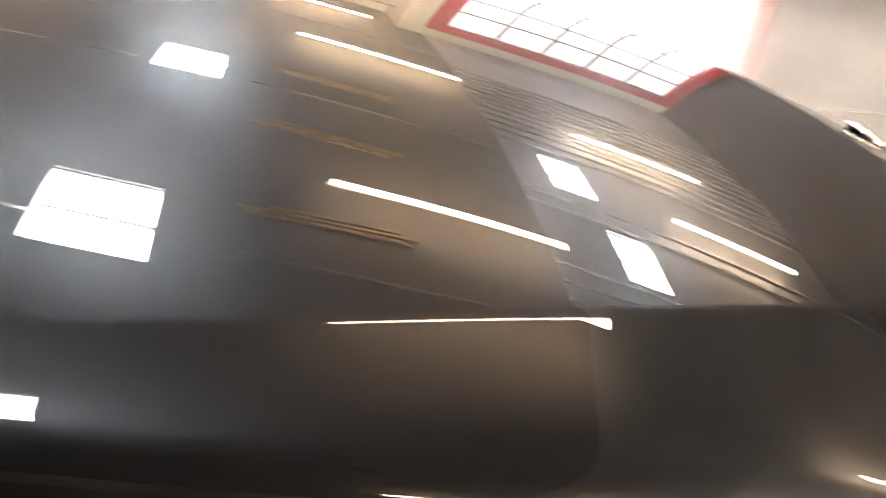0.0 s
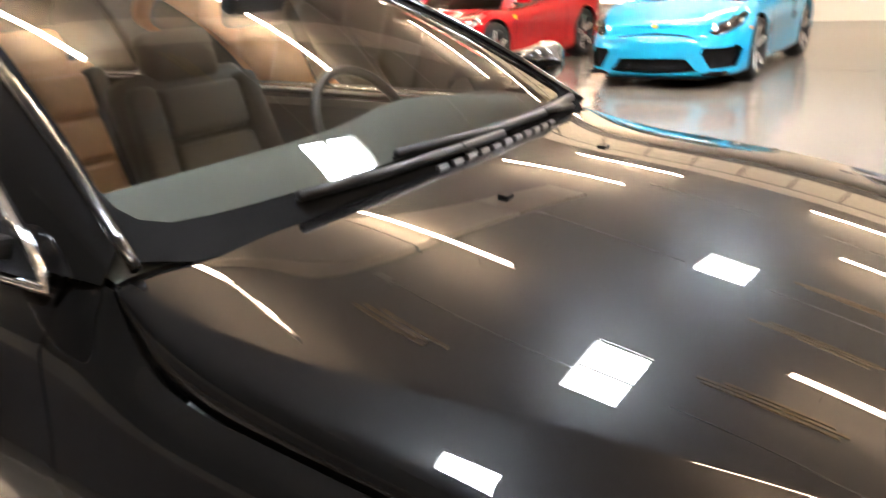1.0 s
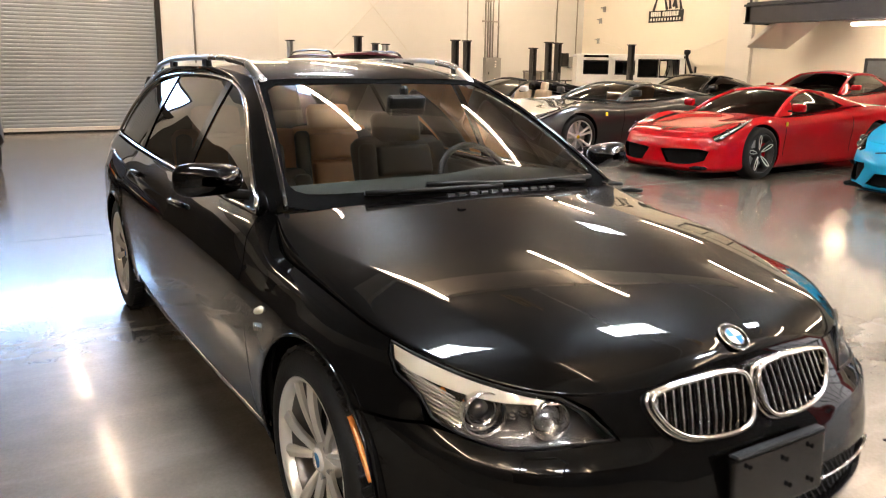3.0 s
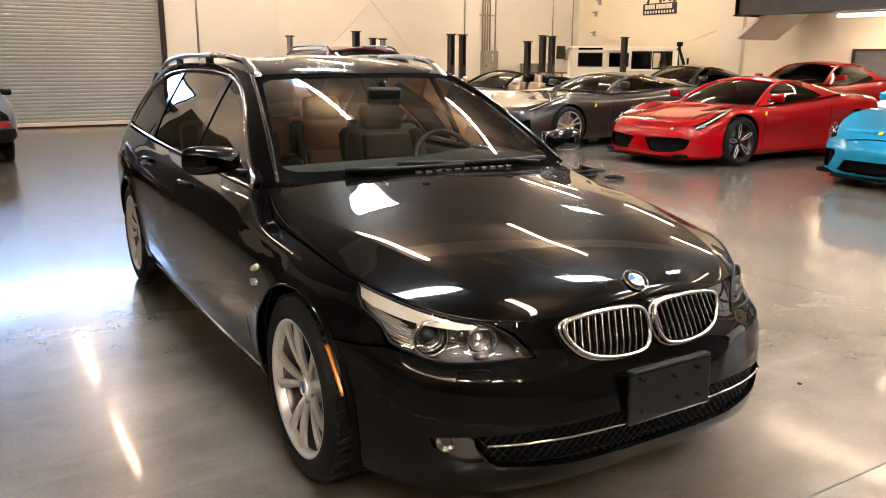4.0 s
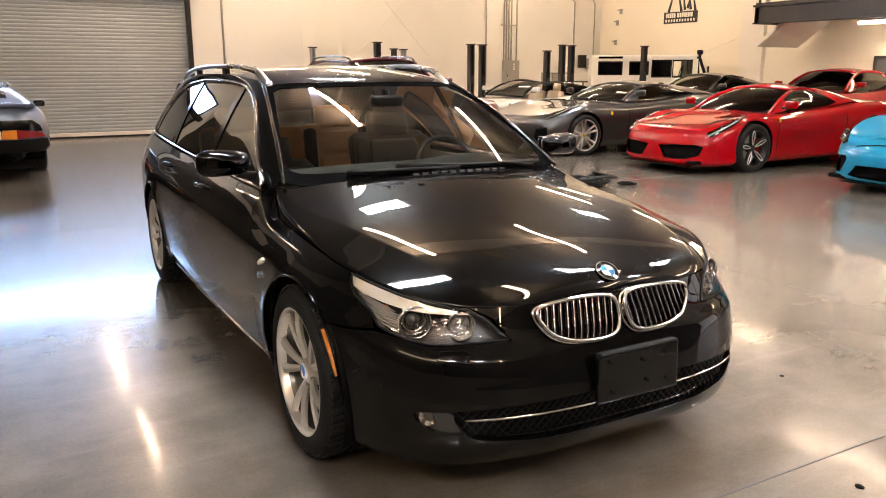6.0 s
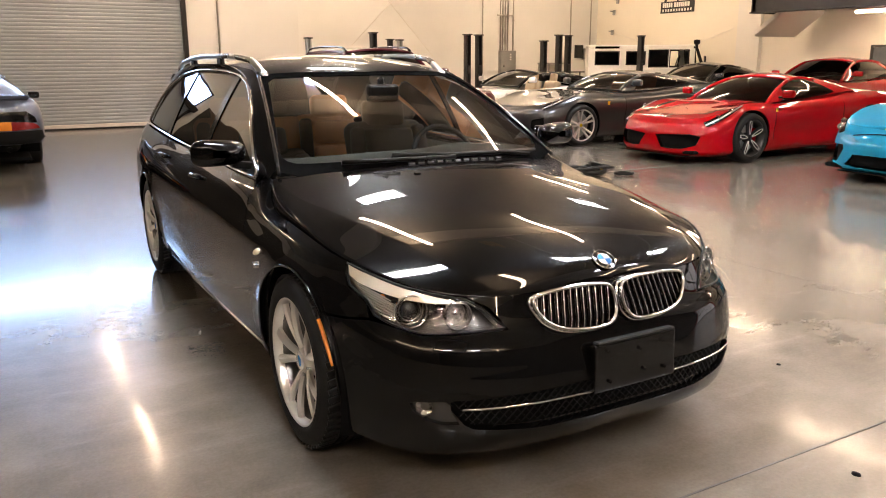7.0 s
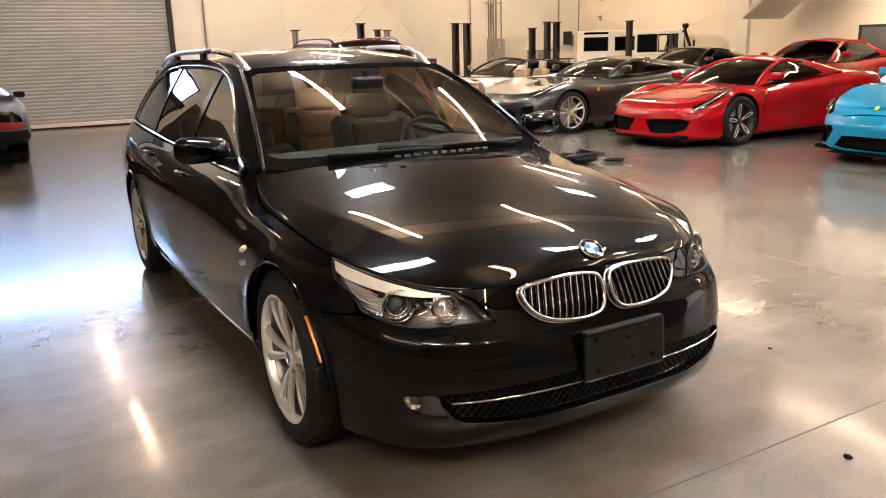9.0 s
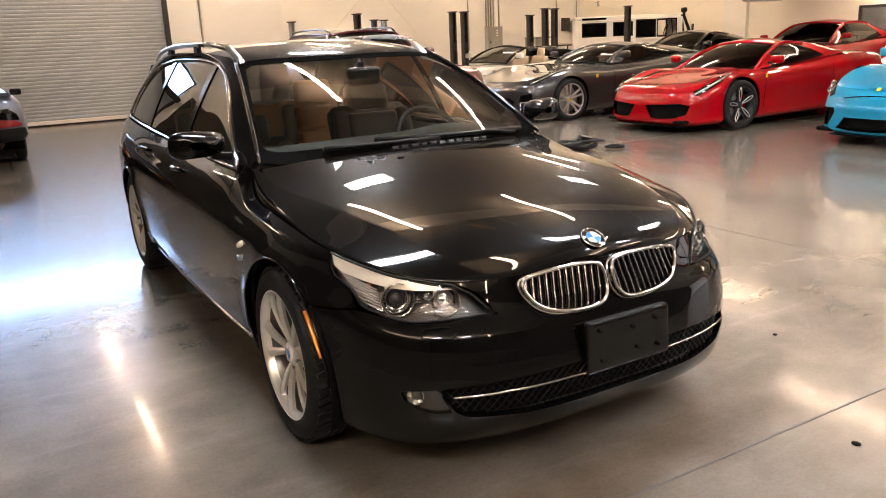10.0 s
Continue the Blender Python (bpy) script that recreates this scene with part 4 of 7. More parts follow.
for side in (1, -1):
    rail_bar = bmesh.new()
    rings = []
    for y in spread(1.34, 3.5, 44):
        p = Vector(roof(side * .955, y))
        k = min(smooth(1.30, 1.56, y), 1 - smooth(3.15, 3.5, y))
        thick = .046 - .018 * k
        top = p[2] + .010 + .042 * k
        w = .014 + .004 * (1 - k)
        rings.append([rail_bar.verts.new((p[0] + side * dx * w, y, top - dz * thick)) for dx, dz in ((-.75, .0), (.55, .0), (1, .3), (1, .8), (.6, 1), (-.7, 1), (-1, .75), (-1, .25))])
    for a, b in zip(rings, rings[1:]):
        for j in range(8):
            rail_bar.faces.new((a[j], a[(j + 1) % 8], b[(j + 1) % 8], b[j]))
    rail_bar.faces.new(rings[0][::-1]), rail_bar.faces.new(rings[-1])
    rail = part("roof_rail", rail_bar, SATIN_METAL, estate, "satin aluminium roof rail", True)
    for y in (2.05, 2.75):
        p = Vector(roof(side * .955, y))
        part("rail_foot", box((.026, .09, .05), (p[0], p[1], p[2] + .014), .008), BLACK_PLASTIC, rail)
part("aerial", box((.05, .13, .05), (0, 3.35, 1.425), .018, (8, 0, 0), 2), GLOSS_BLACK, estate, "small roof aerial fin")

# sides of the cabin
Y0, Y1, Y2, Y3 = .68, 1.60, 2.60, 3.55
TOP = [(.70, .955), (.90, 1.085), (1.10, 1.205), (1.30, 1.292), (1.50, 1.338), (1.8, 1.362), (2.2, 1.370), (2.7, 1.358), (3.05, 1.32), (3.3, 1.24), (3.45, 1.13), (3.56, 1.0)]


def top_z(y):
    return curve([p[0] for p in TOP], [p[1] for p in TOP], y)


def low_z(y):
    return .930 + .018 * (y - .7)


def side_patch(name, loop, mat, label="", **kw):
    for side in (1, -1):
        f = (lambda y, z: flank(y, z)) if side == 1 else (lambda y, z: (-flank(y, z)[0], y, z))
        patch(name, f, loop, mat, estate, label=label, flip=side < 0, **kw)


def window_loop(a, b, n=12, d=.012):
    ys = spread(a, b, n)
    return [(y, low_z(y) + d) for y in ys] + [(y, top_z(y) - d) for y in ys[::-1]]


side_patch("front_door_window", window_loop(.80, Y1 - .035), SIDE_GLASS, "tinted front door window", step=.06, depth=0, lift=-.006)
side_patch("rear_door_window", window_loop(Y1 + .035, Y2 - .03), SIDE_GLASS, "tinted rear door window", step=.06, depth=0, lift=-.006)
side_patch("quarter_window", window_loop(Y2 + .03, 3.50), DARK_GLASS, "dark rear quarter window", step=.06, depth=0, lift=-.006)
side_patch("door_pillar", [(Y1 - .04, low_z(Y1)), (Y1 + .04, low_z(Y1)), (Y1 + .04, top_z(Y1)), (Y1 - .04, top_z(Y1))], GLOSS_BLACK, "black door pillar", step=.05, depth=.006)
side_patch("rear_pillar", [(Y2 - .035, low_z(Y2)), (Y2 + .035, low_z(Y2)), (Y2 + .035, top_z(Y2)), (Y2 - .035, top_z(Y2))], GLOSS_BLACK, "black rear pillar", step=.05, depth=.006)
side_patch("mirror_corner", [(.685, low_z(.69)), (.81, low_z(.8)), (.81, top_z(.81) - .005), (.69, .95)], BLACK_PLASTIC, step=.04, depth=.006)
for side in (1, -1):
    ring = [(y, low_z(y)) for y in spread(.68, 3.55, 40)] + [(y, top_z(y)) for y in spread(3.55, .70, 44)]
    part("window_trim", rod([Vector((side * flank(y, z)[0], y, z)) + Vector((side * .004, 0, 0)) for y, z in ring], .0085, 8, closed=True), CHROME, estate, "chrome window surround", True)

    # body-coloured roof side between the windows and the roof, and the windscreen pillar
    def rail_side(a, k, side=side):
        y = a
        lo = Vector((flank(y, top_z(y))[0], y, top_z(y)))
        if y < 1.37:
            v = min(1.0, max(0.0, (y - .58) / (1.37 - .58)))
            hi = Vector(screen(1.0, v))
        else:
            hi = Vector(roof(1.0, y))
        p = lo.lerp(hi, k) + Vector((.6, 0, .5)) * .035 * k * (1 - k)
        return (side * p[0], p[1], p[2])
    patch("roof_side", rail_side, [(.69, 0), (1.1, 0), (2, 0), (3.55, 0), (3.62, 1), (2.5, 1), (1.1, 1), (.62, 1), (.60, .5)], BLACK_PAINT, estate, step=.04, scale=(1, .12), depth=0, flip=side < 0,
          label="black roof side and windscreen pillar")
    part("pillar_strip", rod([Vector((side * screen(1.0, v)[0], screen(1, v)[1], screen(1, v)[2])) + Vector((side * .006, 0, .006)) for v in spread(-.02, 1.0, 16)], .010, 6), GLOSS_BLACK, estate, "", True)
# tail: rear window, closed below
patch("tailgate", lambda x, z: (x, 4.02 - .42 * max(0, z - .93) ** 1.0 - .16 * abs(x) ** 2 - .10, z), [(-.68, .80), (.68, .80), (.60, 1.1), (.52, 1.33), (-.52, 1.33), (-.60, 1.1)], DARK_GLASS, estate, step=.1, depth=.01, flip=True, label="dark tailgate glass")

# door mirrors
for side in (1, -1):
    def shell(u, v, side=side):
        q = 2 * math.pi * u
        r = (math.sin(math.pi * v) ** .45)
        k = abs(math.cos(q)) ** .6 * (1 if math.cos(q) > 0 else -1)
        h = abs(math.sin(q)) ** .6 * (1 if math.sin(q) > 0 else -1)
        return (side * (.920 + .118 * k * r), .80 + .055 - .13 * (1 - v) * (1 - .12 * k), 1.034 + .057 * h * r * (1 + .10 * k))
    mirror = grid_surface("door_mirror", shell, spread(0, 1, 37), spread(.02, .98, 13), BLACK_PAINT, estate, "glossy black door mirror", flip=side > 0)
    part("mirror_glass", box((.19, .006, .085), (side * .920, .852, 1.032), .003), MIRROR, mirror, "mirror glass")
    part("arm", box((.13, .05, .034), (side * .80, .80, .972), .010, (0, side * -8, 0), 2), BLACK_PLASTIC, mirror)
    # door handles, side repeater, plain badge bars
    for y, z in ((1.47, .842), (2.36, .862)):
        s, t = at_side(y, z)
        h = part("door_handle", rod([on_belt(side * (s - .10 + .2 * u), t - .15 * (u - .5), .012 + .014 * math.sin(math.pi * u)) for u in spread(0, 1, 12)], .012, 8), BLACK_PAINT, estate, "black door handle", True)
        # Near-black bar on the skin stands for the shaded handle recess.
        part("handle_recess_shade", rod([on_belt(side * (s - .075 + .15 * u), t - .12 * (u - .5), -.001) for u in spread(0, 1, 8)], .016, 8, taper=[.004, .012, .016, .017, .017, .016, .012, .004]), SHADOW_GAP, h, "", True)
    s, t = at_side(.365, .678)
    part("side_repeater", rod([on_belt(side * (s - .035 + .07 * u), t + .42 * (u - .5) * -1, .001) for u in spread(0, 1, 8)], .0115, 8, taper=[.004, .011, .0125, .0125, .0125, .012, .010, .004]), WHITE_LENS, estate, "pale oval side repeater", True)
    bar = bmesh.new()
    for k in range(5):
        rod([on_belt(side * (s - .03 + .017 * k), t - .66 - .05 * k, .002), on_belt(side * (s - .02 + .017 * k), t - .42 - .05 * k, .002)], .003, 4, bm=bar)
    part("wing_badge", bar, CHROME, estate, "small chrome badge of plain bars", True)

# headlamps
HL = [(1.126, 7.66), (1.05, 7.56), (.965, 7.51), (.88, 7.49), (.793, 7.49), (.70, 7.42), (.599, 7.28), (.52, 6.75), (.470, 6.15), (.448, 5.88), (.50, 5.86), (.60, 5.74), (.74, 5.59), (.87, 5.63), (.94, 5.70),
      (.985, 6.12), (1.03, 6.30), (1.075, 6.42), (1.108, 6.98)]
for side in (1, -1):
    lamp = patch("headlamp", sunk(belt, .055), [(side * s, t) for s, t in HL], LAMP_HOUSING, estate, scale=TS, depth=-.05, step=.03, label="headlamp with twin round projectors and a pale brow strip")
    patch("lens", belt, [(side * s, t) for s, t in HL], LENS, lamp, scale=TS, depth=0, step=.025, lift=.0)
    part("lens_seal", rod([on_belt(side * s, t, .0) for s, t in densify(HL, .03, TS)], .004, 5, closed=True), BLACK_PLASTIC, lamp, "", True)
    BR0 = [(1.118, 7.56), (1.05, 7.47), (.965, 7.42), (.88, 7.40), (.793, 7.38), (.70, 7.28), (.610, 7.12)]
    BR1 = [(.590, 7.03), (.63, 7.01), (.70, 6.97), (.793, 6.89), (.88, 6.80), (.965, 6.74), (1.04, 6.74), (1.094, 6.90)]
    patch("brow_strip", sunk(belt, .003), [(side * s, t) for s, t in BR0 + BR1], BROW, lamp, scale=TS, depth=.012, step=.02, label="pale translucent brow strip")
    for (s, t, r) in ((.812, 6.40, .058), (.622, 6.50, .050)):
        c = on_belt(side * s, t, -.014)
        n = Vector((side * .25, -1, .05)).normalized()
        m = Matrix.Translation(c) @ n.to_track_quat("X", "Z").to_matrix().to_4x4()
        ring = part("projector", lathe([(-.03, r * .90), (.0, r * .94), (.006, r * .93), (.007, r * .90), (.002, r * .86), (-.004, r * .82), (-.022, r * .74), (-.034, r * .66)], 40), LAMP_CHROME, lamp, "chrome-ringed projector lamp", True)
        ring.matrix_basis = m
        part("projector_lens", lathe([(-.034, r * .60), (-.020, r * .5), (-.010, r * .3), (-.006, 0)], 28), BULB if r > .055 else REFLECTOR_GLASS, ring, "", True)
        part("lens_ring", lathe([(-.036, r * .68), (-.022, r * .66), (-.020, r * .60), (-.034, r * .56)], 32), LAMP_CHROME, ring, "bright inner ring", True)
    patch("side_reflector", sunk(belt, .035), [(side * a, b) for a, b in ((.872, 5.80), (.872, 6.50), (.95, 6.42), (1.04, 6.42), (1.085, 6.62), (1.07, 6.45), (1.0, 6.12), (.95, 5.80))], LAMP_CHROME, lamp, scale=TS, depth=0, step=.02, label="faceted bright side reflector")
    for k in range(8):
        t0 = 5.86 + .098 * k
        lo, hi = .872 + .004 * k, min(1.085, .955 + .020 * k)
        run = [on_belt(side * (lo + (hi - lo) * q), t0 + .02 * k * q, -.020) for q in spread(0, 1, 7)]
        part("reflector_rib", rod(run, .0032, 5, taper=[.0018, .003, .0034, .0034, .0032, .0026, .0015]), LAMP_RIB, lamp, "", True)
    part("indicator_bulb", lathe([(-.01, .006), (.0, .011), (.006, .008), (.008, 0)], 12, "y", tuple(on_belt(side * .945, 6.55, -.03))), AMBER, lamp, "", True)
    for j in range(4):
        p = on_belt(side * (.735 - .012 * j), 6.55 + .05 * j, -.026)
        part("bulb_reflector", lathe([(-.012, .006), (.0, .013), (.001, .011)], 14, "y", tuple(p)), LAMP_CHROME, lamp, "", True) if j in (0, 3) else None


# wheels
def wheel(x, y, side):
    w = new("wheel")
    w.parent = estate
    w.matrix_basis = Matrix.Translation((x, y, .328)) @ (Matrix.Identity(4) if side > 0 else Matrix.Rotation(math.pi, 4, "Z"))
    w["label"] = "silver alloy wheel with ten paired spokes and a treaded black tyre"
    R = .328
    bm = lathe([(-.108, .218), (-.112, .27), (-.105, .308), (-.085, .320), (-.04, R - .006), (.04, R - .006), (.085, .320), (.105, .308), (.114, .275), (.109, .245), (.10, .238)], 72)
    tyre = part("tyre", bm, RUBBER, w, "black treaded tyre", True)
    groove = bmesh.new()
    for k in range(64):
        for sx in (1, -1):
            start = len(groove.verts)
            box((.058, .022, .012), (sx * .068, 0, R - .003 - .002 * (k % 2)), .002, bm=groove)
            groove.verts.ensure_lookup_table()
            block = groove.verts[start:]
            turn = Matrix.Rotation(2 * math.pi * (k + (.5 if sx > 0 else 0)) / 64, 3, "X") @ Matrix.Rotation(sx * .22, 3, "Z")
            bmesh.ops.rotate(groove, cent=(0, 0, 0), matrix=turn, verts=block)
    for x in (-.018, .018):
        me = bpy.data.meshes.new("rib")
        rib = lathe([(x - .011, R - .004), (x - .010, R + .002), (x + .010, R + .002), (x + .011, R - .004)], 64)
        rib.to_mesh(me)
        rib.free()
        groove.from_mesh(me)
        bpy.data.meshes.remove(me)
    tagged(part("tread", groove, RUBBER, tyre), kind="stuff")
    for rr in (.262, .290):
        part("sidewall_rib", lathe([(.1095 if rr < .27 else .108, rr - .003), (.1135 if rr < .27 else .111, rr), (.1095 if rr < .27 else .106, rr + .003)], 64), RUBBER, tyre, "", True)
    rim = part("rim", lathe([(.088, .240), (.098, .243), (.107, .246), (.110, .241), (.105, .233), (.092, .227), (.075, .224)], 72), WHEEL_SILVER, w, "silver alloy rim", True)
    part("barrel", lathe([(-.10, .222), (-.10, .232), (.086, .238), (.075, .224), (.05, .220), (-.02, .216), (-.09, .220)], 48), SHADED_BARREL, rim, "silver rim barrel with shade in its colour", True)
    part("hub", lathe([(.03, .064), (.056, .060), (.070, .050), (.078, .036), (.076, 0)], 40), WHEEL_SILVER, rim, "", True)
    part("hub_cap", lathe([(.076, .035), (.083, .034), (.0855, .030), (.0855, 0)], 30), BADGE_WHITE, rim, "", True)
    part("cap_centre", lathe([(.0855, .022), (.087, .021), (.087, 0)], 24), BADGE_BLUE, rim, "", True)
    for k in range(5):
        a = 2 * math.pi * k / 5
        part("bolt", lathe([(.058, .009), (.074, .009), (.074, 0)], 8, "x", (0, .055 * math.sin(a + .63), .055 * math.cos(a + .63))), STEEL_GREY, rim)
    blades = {}
    for k in range(10):
        lean = 1 if k % 2 else -1
        if lean not in blades:
            bm = bmesh.new()
            rings = []
            for i, r in enumerate(spread(.040, .226, 10)):
                u = i / 9
                half = .010 + .0105 * u
                xo = .072 + .016 * math.sin(math.pi * u * .75) + .014 * u
                tw = lean * (.008 + .052 * u ** 1.15)
                rings.append([bm.verts.new(p) for p in ((xo - .020, -half + tw, r), (xo - .008, -half + tw, r), (xo, -half * .30 * lean - half * .25 + tw, r), (xo - .001, -half * .30 * lean + half * .25 + tw, r), (xo - .008, half + tw, r), (xo - .020, half + tw, r))])
            for a, b in zip(rings, rings[1:]):
                for j in range(6):
                    bm.faces.new((a[j], a[(j + 1) % 6], b[(j + 1) % 6], b[j]))
            bm.faces.new(rings[0][::-1]), bm.faces.new(rings[-1])
            sp = part("spoke", bm, WHEEL_SILVER, rim)
            blades[lean] = sp.data
        else:
            sp = new("spoke", blades[lean])
            sp.parent = rim
        sp.rotation_euler = (radians(72 * (k // 2) + 20), 0, 0)
    # Disc and backing are dark to stand for shade between the spokes.
    part("brake_disc", lathe([(-.03, .155), (-.01, .155), (-.01, .06), (.01, .055)], 40), STEEL_DARK, w, "steel brake disc darkened to read as shaded", True)
    part("spoke_shade_disc", lathe([(-.02, .218), (-.025, 0)], 30), SHADOW_GAP, w)
    return w


for sx in (1, -1):
    wheel(sx * .779, 0, sx)
    wheel(sx * .791, 2.886, sx)

# cabin: dashboard, seats, steering wheel, mirror, lining
def seat(x, y, front=True, cover=None, drop=0.0):
    hide = cover or TAN
    st = new("seat")
    st.parent = estate
    st.location = (x, y, -.105 - drop)
    st["label"] = "tan leather car seat with dark bolsters" if hide == TAN else "grey-brown leather car seat"
    edge = BLACK_PLASTIC if hide == TAN and front else hide
    part("cushion", box((.50, .52, .16), (0, 0, .50), .06, (5, 0, 0), 3), hide, st, "", True)
    part("backrest", box((.50, .14, .62), (0, .33, .86), .06, (-18, 0, 0), 3), hide, st, "", True)
    for z in (.70, .87, 1.04):
        part("back_panel", box((.32, .06, .160), (0, .275 + (z - .86) * .32 - .03, z), .028, (-18, 0, 0), 3), hide, st, "padded leather panel", True)
    for sx in (-1, 1):
        part("bolster", box((.09, .14, .56), (sx * .215, .28, .86), .04, (-18, 0, sx * 12), 3), edge, st, "", True)
    part("headrest", box((.27, .10, .17), (0, .40, 1.205), .045, (-14, 0, 0), 3), hide, st, "padded headrest", True)
    for sx in (-.06, .06):
        part("headrest_post", rod([(sx, .40, 1.08), (sx, .40, 1.16)], .006, 6), CHROME, st)
    return st


seat(-.40, 1.44, True, GREY_LEATHER, .14)
seat(.37, 1.44, True, GREY_LEATHER)
for x in (-.36, .34):
    seat(x, 2.28, True)
part("rear_seat_middle", box((.22, .14, .58), (0, 2.62, .76), .05, (-18, 0, 0), 3), TAN, estate, "narrow tan leather middle seat", True)


def dash(u, v):
    x = .735 * u
    yy = .445 + .125 * abs(u) ** 2.2 + .61 * v
    z = .948 - .028 * u * u + .052 * math.sin(math.pi * min(1, v * 1.1)) + .03 * math.exp(-((x - .37) / .2) ** 2) * smooth(.3, .8, v) - .10 * smooth(.85, 1.0, v)
    return (x, yy, z)


grid_surface("dashboard_top", dash, spread(-1, 1, 41), spread(0, 1, 17), DASH, estate, "dark dashboard top")
part("dashboard", box((1.38, .2, .42), (0, 1.0, .70), .05, None, 2), DASH, estate, "dark dashboard face")
part("centre_console", box((.24, 1.0, .34), (0, 1.35, .47), .05, None, 2), DASH, estate)
sw = part("steering_wheel", rod([(.37 + .185 * math.cos(a), 1.05 + .09 * math.sin(a), .905 + .165 * math.sin(a)) for a in [2 * math.pi * k / 36 for k in range(36)]], .015, 8, closed=True), BLACK_PLASTIC, estate, "black steering wheel", True)
part("boss", box((.15, .06, .12), (.37, 1.04, .89), .03, (-28, 0, 0), 2), BLACK_PLASTIC, sw)
part("spoke", box((.33, .02, .04), (.37, 1.045, .90), .01, (-28, 0, 0)), BLACK_PLASTIC, sw)
part("column", rod([(.37, 1.04, .885), (.37, .85, .80)], .04, 10), DASH, sw)
rv = part("rear_view_mirror", box((.175, .05, .088), (0, 1.05, 1.262), .024, (10, 0, 0), 3), BLACK_PLASTIC, estate, "black rear-view mirror")
part("stem", box((.035, .04, .05), (0, 1.07, 1.318), .012), BLACK_PLASTIC, rv)
part("headlining", box((.94, 1.9, .02), (0, 2.55, 1.35), .008), BEIGE, estate)
for side in (1, -1):
    part("door_lining", box((.05, 2.3, .42), (side * .765, 1.85, .70), .02), GREY_LEATHER, estate)
part("cabin_floor", box((1.5, 2.9, .04), (0, 2.0, .30), .01), DASH, estate)
part("load_floor", box((1.2, .95, .04), (0, 3.3, .75), .01), DASH, estate)


# ---- the other cars ----
class Form:
    """The surfaces of a car from its plan outline, cross-sections and centre line; it looks along -y, its front axle at y 0."""

    def __init__(self, plan, sections, centre):
        self.px, self.py = [p[0] for p in plan], [p[1] for p in plan]
        self.arc = [0.0]
        for a, b in zip(plan, plan[1:]):
            self.arc.append(self.arc[-1] + math.hypot(b[0] - a[0], b[1] - a[1]))
        self.length = self.arc[-1]
        self.ss, self.off, self.z = [], [], []
        n = len(sections[0][1])
        side = [i for i in range(len(plan)) if plan[i][0] > .6 * max(self.px)]
        for y, row in sections:
            if y == "nose":
                s = 0.0
            elif y == "tail":
                s = self.length
            else:
                s = curve([self.py[i] for i in side], [self.arc[i] for i in side], y)
            self.ss.append(s)
        self.off = [[row[k][0] for _, row in sections] for k in range(n)]
        self.z = [[row[k][1] for _, row in sections] for k in range(n)]
        self.rows = list(range(n))
        self.top = n - 1
        self.centre = centre

    def place(self, s):
        return curve(self.arc, self.px, s), curve(self.arc, self.py, s)

    def belt(self, s, t):
        side = -1 if s < 0 else 1
        s = min(abs(s), self.length - 1e-4)
        x, y = self.place(s)
        ax, ay = self.place(s + .01)
        bx, by = self.place(s - .01) if s > .01 else (-ax, ay)
        dx, dy = ax - bx, ay - by
        n = math.hypot(dx, dy)
        o = curve(self.rows, [curve(self.ss, c, s) for c in self.off], t)
        z = curve(self.rows, [curve(self.ss, c, s) for c in self.z], t)
        return (side * (x + dy / n * o), y - dx / n * o, z)

    def deck(self, s, u):
        e = self.belt(s, self.top)
        mid = curve([c[0] for c in self.centre], [c[1] for c in self.centre], e[1])
        blend = smooth(0, .25, s) * smooth(0, .25, self.length - s)
        z = e[2] + (mid - e[2]) * (1 - abs(u) ** 2.4) * blend
        return (e[0] * u, e[1], z)

    def find(self, y, z):
        s, t = self.ss[1] + .2 + y, self.top * .5
        for _ in range(40):
            p, q, r = self.belt(s, t), self.belt(s + .01, t), self.belt(s, t + .05)
            dy, dz = y - p[1], z - p[2]
            a, b, c, d = (q[1] - p[1]) / .01, (r[1] - p[1]) / .05, (q[2] - p[2]) / .01, (r[2] - p[2]) / .05
            det = a * d - b * c
            if abs(det) < 1e-9:
                break
            s += max(-.2, min(.2, (dy * d - b * dz) / det))
            t = max(-.3, min(self.top + .2, t + max(-.5, min(.5, (a * dz - c * dy) / det))))
        return (s, t)

    def front(self, x, z):
        """Where a place of the nose, seen from ahead, lies on the belt."""
        s, t = abs(x) * 1.05, self.top * .5
        for _ in range(40):
            p, q, r = self.belt(s, t), self.belt(s + .01, t), self.belt(s, t + .05)
            dx, dz = abs(x) - p[0], z - p[2]
            a, b, c, d = (q[0] - p[0]) / .01, (r[0] - p[0]) / .05, (q[2] - p[2]) / .01, (r[2] - p[2]) / .05
            det = a * d - b * c
            if abs(det) < 1e-9:
                break
            s = max(0, s + max(-.15, min(.15, (dx * d - b * dz) / det)))
            t = max(0, min(self.top, t + max(-.5, min(.5, (a * dz - c * dx) / det))))
        return (s if x >= 0 else -s, t)


def set_back(f, depth):
    def g(a, b):
        p = Vector(f(a, b))
        da = Vector(f(a + .004, b)) - Vector(f(a - .004, b))
        db = Vector(f(a, b + .03)) - Vector(f(a, b - .03))
        n = da.cross(db)
        return p - (n.normalized() if n.length > 1e-12 else Vector((0, -1, 0))) * depth
    return g


